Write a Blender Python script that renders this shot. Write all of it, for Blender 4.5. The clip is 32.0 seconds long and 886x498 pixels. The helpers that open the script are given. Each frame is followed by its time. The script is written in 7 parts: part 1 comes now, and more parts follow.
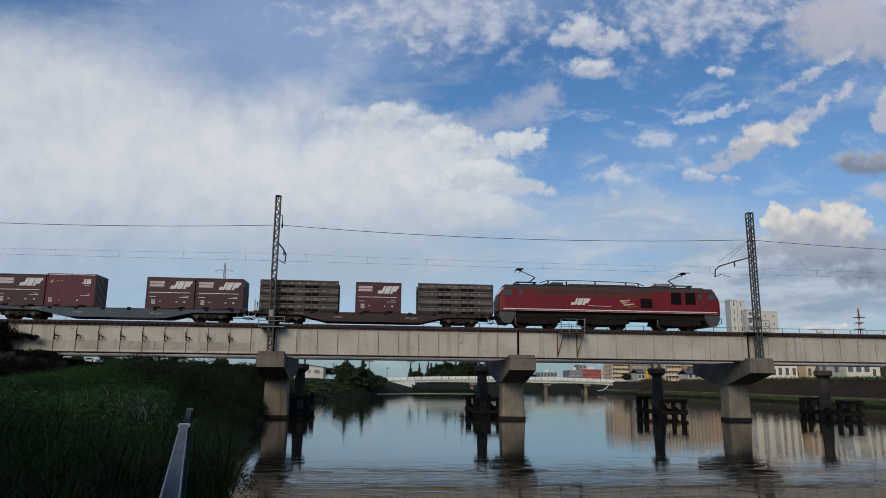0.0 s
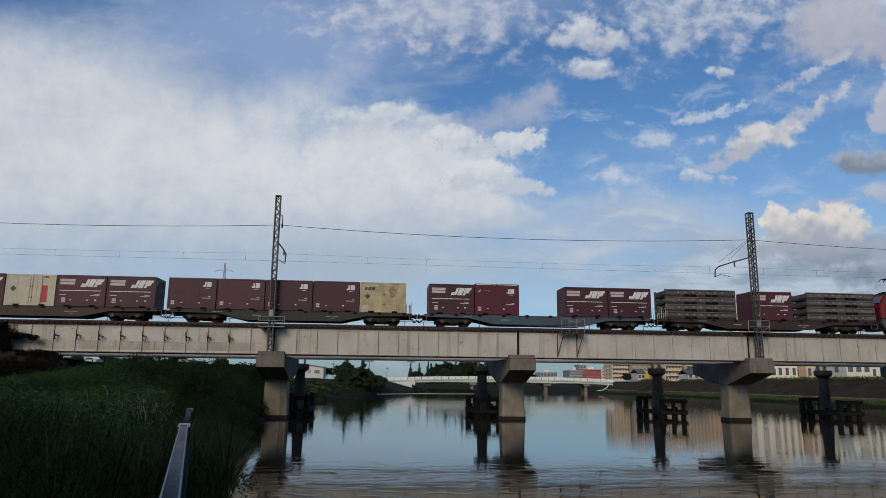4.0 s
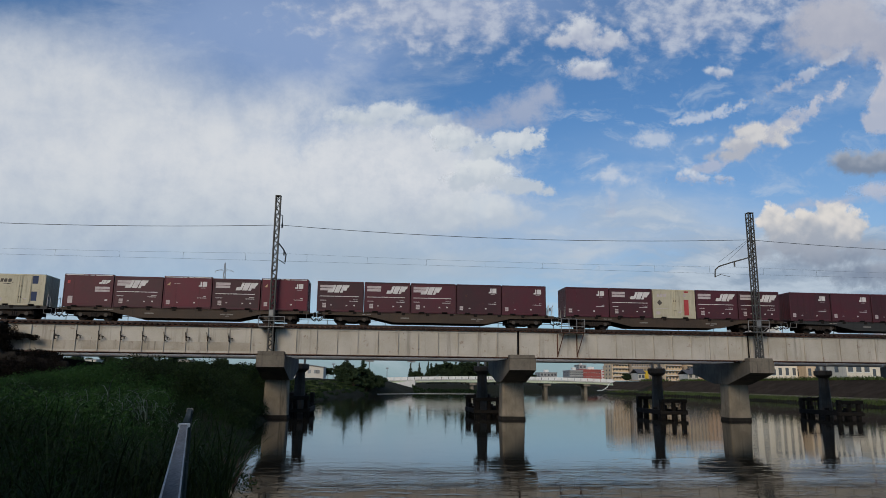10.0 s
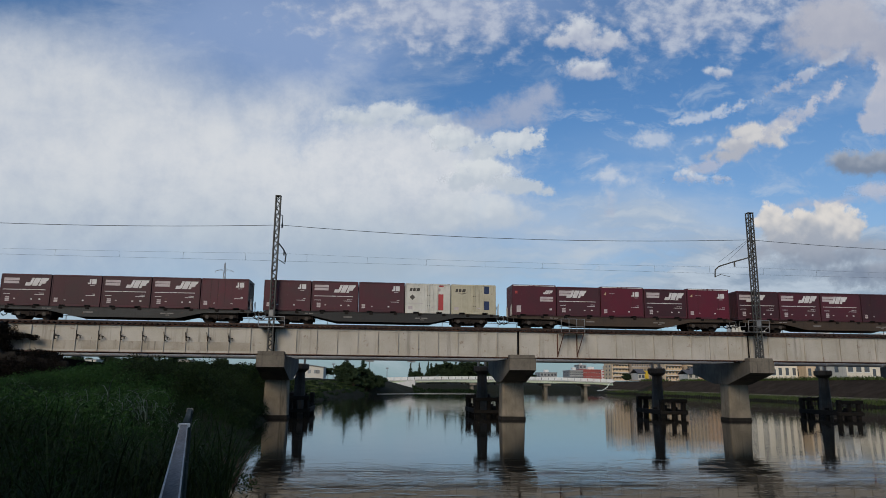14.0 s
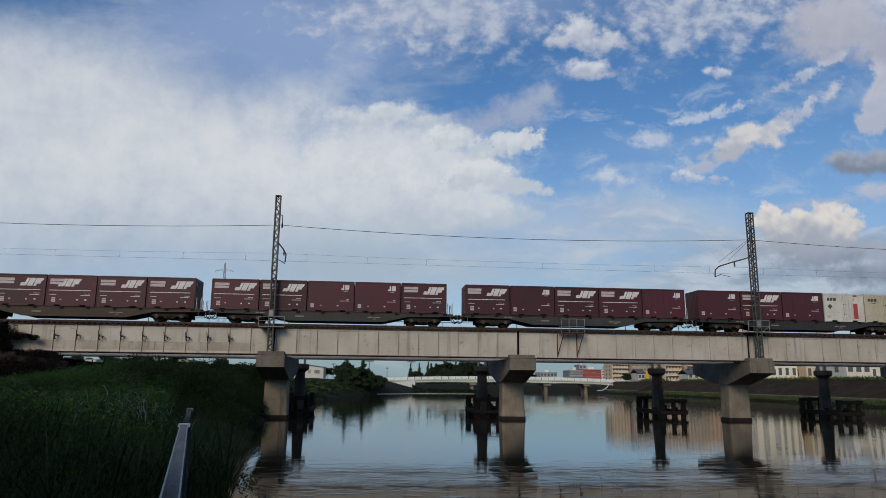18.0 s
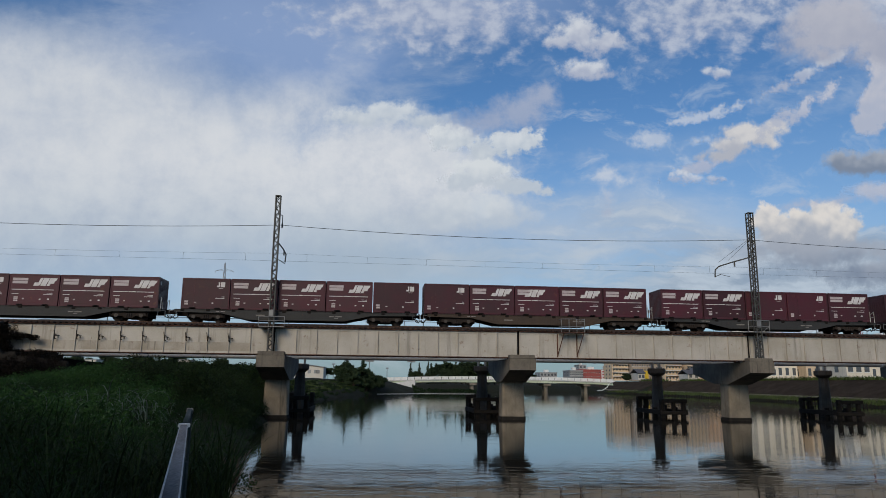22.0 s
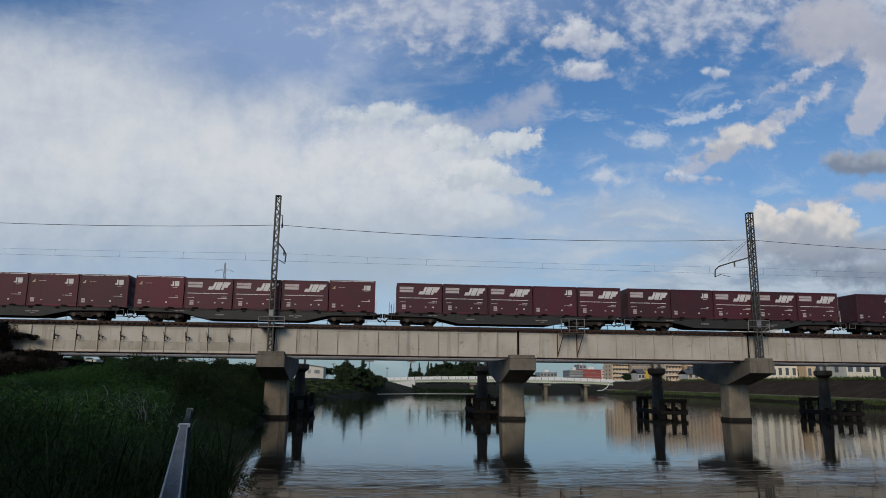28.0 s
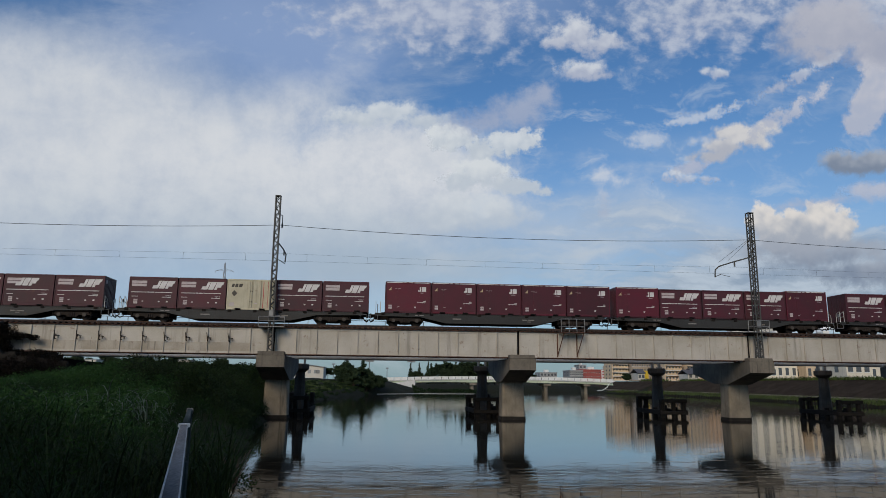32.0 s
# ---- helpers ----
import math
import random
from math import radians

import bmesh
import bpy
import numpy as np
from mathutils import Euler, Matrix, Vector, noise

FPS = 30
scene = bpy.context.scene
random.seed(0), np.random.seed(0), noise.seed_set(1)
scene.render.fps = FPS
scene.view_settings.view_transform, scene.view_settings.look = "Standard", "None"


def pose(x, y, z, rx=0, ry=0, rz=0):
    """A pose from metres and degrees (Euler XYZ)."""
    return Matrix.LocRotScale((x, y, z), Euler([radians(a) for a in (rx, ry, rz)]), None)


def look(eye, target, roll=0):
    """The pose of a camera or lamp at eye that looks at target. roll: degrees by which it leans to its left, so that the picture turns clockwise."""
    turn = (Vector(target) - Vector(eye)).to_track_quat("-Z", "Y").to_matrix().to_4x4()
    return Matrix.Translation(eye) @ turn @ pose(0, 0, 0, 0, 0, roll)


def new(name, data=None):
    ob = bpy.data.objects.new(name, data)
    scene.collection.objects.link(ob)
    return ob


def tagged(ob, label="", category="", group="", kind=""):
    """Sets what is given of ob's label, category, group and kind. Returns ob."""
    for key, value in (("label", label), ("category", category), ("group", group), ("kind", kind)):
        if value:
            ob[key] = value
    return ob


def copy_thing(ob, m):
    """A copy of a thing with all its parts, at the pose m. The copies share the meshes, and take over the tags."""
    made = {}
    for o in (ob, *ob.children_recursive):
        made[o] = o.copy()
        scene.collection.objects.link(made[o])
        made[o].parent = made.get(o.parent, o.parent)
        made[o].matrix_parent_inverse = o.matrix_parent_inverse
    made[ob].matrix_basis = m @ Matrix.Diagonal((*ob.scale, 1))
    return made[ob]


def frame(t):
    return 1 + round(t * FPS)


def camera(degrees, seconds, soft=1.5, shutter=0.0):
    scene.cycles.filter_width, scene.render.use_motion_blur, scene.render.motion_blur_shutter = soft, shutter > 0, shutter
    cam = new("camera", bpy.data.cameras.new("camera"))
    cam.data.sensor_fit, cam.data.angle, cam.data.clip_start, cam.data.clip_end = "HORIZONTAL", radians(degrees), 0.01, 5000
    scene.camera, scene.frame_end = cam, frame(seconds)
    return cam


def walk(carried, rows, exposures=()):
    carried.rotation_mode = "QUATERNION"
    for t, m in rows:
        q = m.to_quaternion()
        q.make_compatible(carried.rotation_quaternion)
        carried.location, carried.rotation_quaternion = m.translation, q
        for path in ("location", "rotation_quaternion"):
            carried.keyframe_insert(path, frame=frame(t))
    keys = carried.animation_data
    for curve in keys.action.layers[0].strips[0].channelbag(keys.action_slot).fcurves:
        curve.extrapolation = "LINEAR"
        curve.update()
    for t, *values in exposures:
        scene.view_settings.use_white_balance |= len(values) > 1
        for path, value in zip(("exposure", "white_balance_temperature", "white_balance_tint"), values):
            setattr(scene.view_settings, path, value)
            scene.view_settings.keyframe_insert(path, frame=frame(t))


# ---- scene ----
# The world: water level z = 0, the track runs along x with its centre on y = 0, the train goes towards +x.
SECONDS = 32.0
EYE = Vector((0.0, -57.38, 3.10))
AHEAD = Vector((0.09507, 0.97733, 0.18915))
cam = camera(65.48, SECONDS, soft=0.6)
VIEW = look(EYE, EYE + AHEAD, 0.606)
walk(cam, [(0.0, VIEW), (SECONDS, VIEW)], [(0.0, -0.01), (14.0, -0.02), (SECONDS, -0.05)])

RIGHT = Vector((0.99505, -0.09880, 0.01039))
UP = Vector((-0.02884, -0.18723, 0.98189))
LENS = 1219.3


# ---- world, sun, exposure ----
class Nodes:
    """A short way to write node trees."""

    def __init__(self, tree):
        self.tree, self.x = tree, 0

    def add(self, kind):
        n = self.tree.nodes.new(kind)
        self.x += 40
        n.location = (self.x, 0)
        return n

    def link(self, a, b):
        self.tree.links.new(a, b)

    def put(self, socket, value):
        if isinstance(value, bpy.types.NodeSocket):
            self.link(value, socket)
        elif isinstance(value, (tuple, list, Vector)) and socket.type == "RGBA":
            socket.default_value = (*value[:3], 1)
        else:
            socket.default_value = value

    def math(self, op, a, b=0.0, c=0.0, clamp=False):
        n = self.add("ShaderNodeMath")
        n.operation, n.use_clamp = op, clamp
        for i, v in enumerate((a, b, c)):
            self.put(n.inputs[i], v)
        return n.outputs[0]

    def vmath(self, op, a, b=(0, 0, 0)):
        n = self.add("ShaderNodeVectorMath")
        n.operation = op
        self.put(n.inputs[0], a)
        self.put(n.inputs[1], b)
        return n.outputs["Value"] if op in ("DOT_PRODUCT", "LENGTH") else n.outputs[0]

    def noise(self, vec, scale, detail=4.0, rough=0.55, distort=0.0, colour=False):
        n = self.add("ShaderNodeTexNoise")
        if vec is not None:
            self.link(vec, n.inputs["Vector"])
        n.inputs["Scale"].default_value, n.inputs["Detail"].default_value = scale, detail
        n.inputs["Roughness"].default_value, n.inputs["Distortion"].default_value = rough, distort
        return n.outputs["Color"] if colour else n.outputs["Fac"]

    def step(self, value, low, high, a=0.0, b=1.0):
        n = self.add("ShaderNodeMapRange")
        n.interpolation_type = "SMOOTHSTEP"
        for i, v in enumerate((value, low, high, a, b)):
            self.put(n.inputs[i], v)
        return n.outputs[0]

    def mix(self, fac, a, b, blend="MIX"):
        n = self.add("ShaderNodeMix")
        n.data_type, n.blend_type = "RGBA", blend
        self.put(n.inputs[0], fac)
        self.put(n.inputs[6], a)
        self.put(n.inputs[7], b)
        return n.outputs[2]

    def scaled(self, vec, s):
        return self.vmath("MULTIPLY", vec, s)


SUN_UP, SUN_SIDE = 30.0, 203.0  # degrees: height, and the compass bearing (from +y, clockwise) from which it shines


def make_world():
    world = bpy.data.worlds.new("sky")
    scene.world = world
    world.use_nodes = True
    world.node_tree.nodes.clear()
    k = Nodes(world.node_tree)
    way = k.add("ShaderNodeTexCoord").outputs["Generated"]
    # the sky laid out on a plane before the river: u to the right, v up, 0.1 is about 6 degrees
    depth = k.math("MAXIMUM", k.vmath("DOT_PRODUCT", way, AHEAD), 0.12)
    u = k.math("DIVIDE", k.vmath("DOT_PRODUCT", way, RIGHT), depth)
    v = k.math("DIVIDE", k.vmath("DOT_PRODUCT", way, UP), depth)
    comb = k.add("ShaderNodeCombineXYZ")
    k.link(u, comb.inputs[0])
    k.link(v, comb.inputs[1])
    flat = comb.outputs[0]
    warp = k.vmath("SUBTRACT", k.noise(flat, 6.0, 5, 0.6, colour=True), (0.5, 0.5, 0.5))
    bent = k.vmath("ADD", flat, k.scaled(warp, (0.10, 0.07, 0)))
    fine = k.noise(k.scaled(bent, (1.0, 1.35, 1.0)), 9.0, 9, 0.62)
    broad = k.noise(k.scaled(flat, (1.0, 1.6, 1.0)), 3.2, 4, 0.5)

    def patch(x, y, a, b, lean=0.0):
        """A soft oval, given by its middle and half axes."""
        c, s = math.cos(radians(lean)), math.sin(radians(lean))
        d = k.vmath("SUBTRACT", bent, (x, y, 0))
        p = k.vmath("DOT_PRODUCT", d, (c / a, s / a, 0))
        q = k.vmath("DOT_PRODUCT", d, (-s / b, c / b, 0))
        r2 = k.math("ADD", k.math("MULTIPLY", p, p), k.math("MULTIPLY", q, q))
        return k.math("POWER", 2.718, k.math("MULTIPLY", r2, -1.0))

    def heap(patches):
        total = 0.0
        for amount, *where in patches:
            total = k.math("MULTIPLY_ADD", patch(*where), amount, total)
        return total

    blue = k.add("ShaderNodeTexSky")
    blue.sky_type, blue.sun_disc = "NISHITA", False
    blue.sun_elevation, blue.sun_rotation = radians(SUN_UP), radians(SUN_SIDE)
    blue.air_density, blue.dust_density, blue.ozone_density = 1.0, 0.6, 2.0
    sky = k.mix(1.0, blue.outputs[0], (0.056, 0.086, 0.110), "MULTIPLY")
    # milky veil towards the horizon
    lift = k.vmath("DOT_PRODUCT", way, (0, 0, 1))
    veil = k.step(lift, 0.02, 0.42, 0.55, 0.0)
    sky = k.mix(veil, sky, (0.37, 0.46, 0.56))

    # the dull air close above the horizon
    sky = k.mix(k.step(lift, 0.015, 0.105, 0.85, 0.0), sky, (0.235, 0.335, 0.365))

    # the broad white bank: a union of ovals, soft on its far left, crisp and heaped on its right
    def edge(x, y, a, b):
        """Height inside an oval's rim, about 0 on it."""
        d = k.vmath("MULTIPLY", k.vmath("SUBTRACT", bent2, (x, y, 0)), (1 / a, 1 / b, 0))
        return k.math("MULTIPLY", k.math("SUBTRACT", 1.0, k.vmath("LENGTH", d)), min(a, b))

    curl = k.vmath("SUBTRACT", k.noise(flat, 15.0, 6, 0.62, colour=True), (0.5, 0.5, 0.5))
    bent2 = k.vmath("ADD", k.vmath("ADD", flat, k.scaled(warp, (0.05, 0.03, 0))), k.scaled(curl, (0.06, 0.05, 0)))
    rim = edge(-0.62, 0.085, 0.40, 0.255)
    for oval in ((-0.10, 0.080, 0.205, 0.128), (0.06, 0.10, 0.055, 0.045), (0.075, 0.055, 0.06, 0.045), (-0.28, 0.03, 0.42, 0.155), (-0.31, 0.105, 0.20, 0.105), (-0.36, 0.165, 0.17, 0.095), (-0.47, 0.19, 0.19, 0.12), (-0.27, 0.195, 0.13, 0.062)):
        rim = k.math("MAXIMUM", rim, edge(*oval))
    lumps = k.noise(k.vmath("ADD", flat, k.scaled(warp, (0.03, 0.03, 0))), 26.0, 9, 0.66)
    rim = k.math("ADD", rim, k.math("MULTIPLY", k.math("SUBTRACT", lumps, 0.5), k.step(u, -0.34, -0.08, 0.025, 0.085)))
    soft = k.step(u, -0.36, -0.12, 0.085, 0.045)
    soft = k.math("ADD", soft, k.step(v, 0.05, -0.02, 0.0, 0.10))
    a1 = k.step(k.math("DIVIDE", rim, soft), -0.55, 1.0)
    a1 = k.math("MULTIPLY", a1, k.step(v, -0.11, 0.06, 0.62, 1.0))
    tone = k.step(k.math("ADD", k.math("MULTIPLY", k.math("ADD", k.math("MULTIPLY", fine, 0.5), k.math("MULTIPLY", lumps, 0.5)), 0.65), k.math("MULTIPLY", broad, 0.55)), 0.42, 0.76)
    shade = k.step(v, 0.01, 0.14)
    white = k.mix(tone, k.mix(shade, (0.38, 0.45, 0.56), (0.49, 0.545, 0.635)), k.mix(shade, (0.53, 0.59, 0.65), (0.665, 0.69, 0.72)))
    glow = heap([(0.9, -0.13, 0.12, 0.17, 0.06), (0.5, 0.02, 0.10, 0.10, 0.05), (0.35, -0.42, 0.13, 0.16, 0.07)])
    white = k.mix(k.math("MULTIPLY", glow, k.step(lumps, 0.30, 0.70, 0.35, 0.95), clamp=True), white, (0.72, 0.735, 0.76))
    sky = k.mix(k.math("MULTIPLY", a1, 0.95), sky, white)
    # a faint mauve veil above it
    haze = heap([(0.9, -0.28, 0.335, 0.22, 0.09), (0.5, -0.16, 0.26, 0.12, 0.06), (0.45, 0.07, 0.36, 0.16, 0.05), (0.25, 0.30, 0.37, 0.3, 0.05)])
    sky = k.mix(k.step(haze, 0.05, 1.0, 0.0, 0.70), sky, (0.31, 0.41, 0.63))
    # and the pale haze below the blue, on the open side of the bank
    pale = heap([(0.75, 0.22, 0.04, 0.20, 0.05), (0.55, 0.40, 0.03, 0.25, 0.05), (0.35, 0.33, 0.15, 0.16, 0.03)])
    sky = k.mix(k.step(pale, 0.05, 1.0, 0.0, 0.62), sky, (0.43, 0.52, 0.64))
    # mottled fleece along the top and the lavender bank in the corner
    fleece = heap([(0.75, -0.10, 0.345, 0.14, 0.05), (0.75, 0.05, 0.345, 0.12, 0.07), (0.95, 0.36, 0.335, 0.13, 0.06),
                   (0.9, 0.62, 0.34, 0.13, 0.06)])
    mottle = k.noise(k.scaled(k.vmath("ADD", flat, k.scaled(warp, (0.03, 0.02, 0))), (1.0, 1.35, 1.0)), 34.0, 7, 0.56)
    d2 = k.math("ADD", fleece, k.math("MULTIPLY", k.math("SUBTRACT", mottle, 0.5), 2.0))
    a2 = k.step(d2, 0.22, 1.10)
    sky = k.mix(k.math("MULTIPLY", a2, 0.80), sky, k.mix(k.step(mottle, 0.38, 0.68), (0.38, 0.43, 0.56), (0.535, 0.575, 0.665)))
    # flat grey layers low down
    low = heap([(0.8, 0.50, -0.085, 0.24, 0.04), (1.0, 0.56, 0.0, 0.20, 0.035), (0.9, 0.58, -0.055, 0.26, 0.03), (0.45, 0.0, -0.03, 0.5, 0.05), (0.5, 0.25, 0.05, 0.2, 0.05)])
    strata = k.noise(k.scaled(bent, (1.0, 4.5, 1.0)), 7.0, 7, 0.58)
    d3 = k.math("ADD", low, k.math("MULTIPLY", k.math("SUBTRACT", strata, 0.5), 1.5))
    a3 = k.step(d3, 0.25, 0.95)
    sky = k.mix(k.math("MULTIPLY", a3, 0.85), sky, k.mix(k.step(strata, 0.35, 0.65), (0.27, 0.33, 0.42), (0.50, 0.56, 0.63)))
    dull = heap([(0.8, -0.14, -0.02, 0.17, 0.045), (0.5, 0.05, -0.035, 0.20, 0.04)])
    sky = k.mix(k.math("MULTIPLY", dull, 0.75, clamp=True), sky, (0.37, 0.455, 0.545))
    # torn shreds drifting over the blue
    shred = k.noise(k.vmath("ADD", k.scaled(bent, (1.0, 1.9, 1.0)), (4.0, 2.0, 0)), 13.0, 9, 0.66, 0.5)
    field = heap([(1.0, 0.42, 0.17, 0.26, 0.10), (0.8, 0.20, 0.13, 0.14, 0.09), (0.8, 0.33, 0.03, 0.3, 0.06)])
    sky = k.mix(k.math("MULTIPLY", k.step(shred, 0.50, 0.74), k.math("MULTIPLY", field, 0.52, clamp=True)), sky, (0.56, 0.62, 0.70))
    # scattered thin wisps over all the rest of the sky
    wisp = k.noise(k.scaled(way, (1.0, 1.0, 2.2)), 5.0, 8, 0.62, 0.4)
    sky = k.mix(k.step(wisp, 0.50, 0.78, 0.0, 0.45), sky, (0.55, 0.60, 0.67))
    out = k.add("ShaderNodeOutputWorld")
    ground = k.add("ShaderNodeBackground")
    k.link(sky, ground.inputs[0])
    ground.inputs[1].default_value = 1.0
    k.link(ground.outputs[0], out.inputs[0])


make_world()
sun = new("sun", bpy.data.lights.new("sun", "SUN"))
sun.data.energy, sun.data.angle, sun.data.color = 2.0, radians(28.0), (1.0, 0.83, 0.61)
a, b = radians(SUN_UP), radians(SUN_SIDE)
sun.matrix_world = look((0, 0, 60), Vector((0, 0, 60)) - Vector((math.sin(b) * math.cos(a), math.cos(b) * math.cos(a), math.sin(a))))
scene.view_settings.exposure = 0.0


# ---- materials ----
def material(name, colour, other=None, rough=0.7, metal=0.0, size=1.0, stretch=(1, 1, 1), amount=0.6, bump=0.15, streak=0.0,
             rand=0.0, rust=None, grain=28.0, spec=0.5):
    """A worn surface: colour drifting to another in broad stains and fine grain, with optional vertical streaks and rust."""
    m = bpy.data.materials.new(name)
    m.use_nodes = True
    m.node_tree.nodes.clear()
    k = Nodes(m.node_tree)
    at = k.scaled(k.add("ShaderNodeTexCoord").outputs["Object"], stretch)
    info = k.add("ShaderNodeObjectInfo")
    # each object shows another stretch of the pattern
    jump = k.vmath("ADD", at, k.scaled(info.outputs["Random"], (37.0, 61.0, 23.0)) if rand else (0, 0, 0))
    other = other or tuple(c * 0.6 for c in colour)
    stain = k.noise(jump, 0.9 / size, 5, 0.6)
    fine = k.noise(jump, grain / size, 4, 0.6)
    f = k.math("ADD", k.math("MULTIPLY", stain, 0.75), k.math("MULTIPLY", fine, 0.3))
    col = k.mix(k.step(f, 0.36, 0.70, 0.0, amount), colour, other)
    if streak:
        run = k.noise(k.scaled(at, (5.0 / size, 5.0 / size, 0.35 / size)), 1.0, 5, 0.65)
        col = k.mix(k.step(run, 0.52, 0.74, 0.0, streak), col, tuple(c * 0.45 for c in other))
    if rust:
        spots = k.noise(jump, 3.4 / size, 7, 0.7)
        col = k.mix(k.step(spots, 0.60, 0.70, 0.0, rust), col, (0.13, 0.05, 0.022))
    if rand:
        shift = k.math("MULTIPLY_ADD", info.outputs["Random"], 2 * rand, 1 - rand)
        hsv = k.add("ShaderNodeHueSaturation")
        k.link(col, hsv.inputs["Color"])
        k.link(shift, hsv.inputs["Value"])
        k.link(k.math("MULTIPLY_ADD", info.outputs["Random"], 0.5 * rand, 1 - 0.3 * rand), hsv.inputs["Saturation"])
        col = hsv.outputs[0]
    p = k.add("ShaderNodeBsdfPrincipled")
    k.link(col, p.inputs["Base Color"])
    k.link(k.step(fine, 0.3, 0.7, max(0.03, rough - 0.1), min(1, rough + 0.1)), p.inputs["Roughness"])
    p.inputs["Metallic"].default_value = metal
    p.inputs["Specular IOR Level"].default_value = spec
    if bump:
        n = k.add("ShaderNodeBump")
        n.inputs["Strength"].default_value, n.inputs["Distance"].default_value = bump, 0.02 * size
        k.link(k.math("ADD", fine, k.math("MULTIPLY", stain, 0.5)), n.inputs["Height"])
        k.link(n.outputs[0], p.inputs["Normal"])
    o = k.add("ShaderNodeOutputMaterial")
    k.link(p.outputs[0], o.inputs[0])
    return m


def leafy(name, colour, other, tip=None, gloss=0.75):
    """Leaves and blades: colour differs from piece to piece, light passes through a little."""
    m = bpy.data.materials.new(name)
    m.use_nodes = True
    m.node_tree.nodes.clear()
    k = Nodes(m.node_tree)
    geo = k.add("ShaderNodeNewGeometry")
    col = k.mix(geo.outputs["Random Per Island"], colour, other)
    if tip:
        col = k.mix(k.step(geo.outputs["Random Per Island"], 0.93, 0.96), col, tip)
    drift = k.noise(k.add("ShaderNodeTexCoord").outputs["Object"], 0.35, 4, 0.6)
    col = k.mix(k.step(drift, 0.35, 0.7, 0.0, 0.5), col, tuple(c * 0.5 for c in other))
    p = k.add("ShaderNodeBsdfPrincipled")
    k.link(col, p.inputs["Base Color"])
    p.inputs["Roughness"].default_value = gloss
    p.inputs["Specular IOR Level"].default_value = 0.15
    t = k.add("ShaderNodeBsdfTranslucent")
    k.link(col, t.inputs[0])
    s = k.add("ShaderNodeMixShader")
    s.inputs[0].default_value = 0.25
    k.link(p.outputs[0], s.inputs[1])
    k.link(t.outputs[0], s.inputs[2])
    o = k.add("ShaderNodeOutputMaterial")
    k.link(s.outputs[0], o.inputs[0])
    return m


def water_material():
    m = bpy.data.materials.new("river_water")
    m.use_nodes = True
    m.node_tree.nodes.clear()
    k = Nodes(m.node_tree)
    at = k.add("ShaderNodeTexCoord").outputs["Object"]
    p = k.add("ShaderNodeBsdfPrincipled")
    murk = k.noise(at, 0.05, 4, 0.5)
    k.link(k.mix(murk, (0.010, 0.0105, 0.009), (0.017, 0.016, 0.013)), p.inputs["Base Color"])
    p.inputs["Roughness"].default_value, p.inputs["IOR"].default_value = 0.028, 1.33
    p.inputs["Specular IOR Level"].default_value = 0.30
    small = k.noise(k.scaled(at, (0.62, 1.45, 1.0)), 1.25, 4, 0.55, 0.4)
    small = k.step(small, 0.47, 0.76)  # level water between sharp little crests
    broad = k.noise(k.scaled(at, (0.45, 1.0, 1.0)), 0.55, 3, 0.5)
    # a breeze ruffles the shallows by the near bank; farther out the water lies calm
    sep = k.add("ShaderNodeSeparateXYZ")
    k.link(at, sep.inputs[0])
    drift = k.noise(k.scaled(at, (0.25, 1.0, 1.0)), 0.35, 4, 0.6)
    patchy = k.step(k.math("MULTIPLY_ADD", k.math("SUBTRACT", drift, 0.5), 14.0, sep.outputs[1]), -33.0, -25.5, 0.72, 0.03)
    wave = k.math("ADD", k.math("MULTIPLY", small, patchy), k.math("MULTIPLY", broad, 0.30))
    # fine cross-river wavelets draw reflections out lengthwise
    lines = k.noise(k.scaled(at, (0.35, 5.0, 1.0)), 1.3, 2, 0.5)
    calm = k.step(sep.outputs[1], -30.0, -20.0, 0.18, 0.36)
    wave = k.math("MULTIPLY_ADD", lines, calm, wave)
    n = k.add("ShaderNodeBump")
    n.inputs["Strength"].default_value, n.inputs["Distance"].default_value = 1.0, 0.006
    k.link(wave, n.inputs["Height"])
    k.link(n.outputs[0], p.inputs["Normal"])
    o = k.add("ShaderNodeOutputMaterial")
    k.link(p.outputs[0], o.inputs[0])
    return m


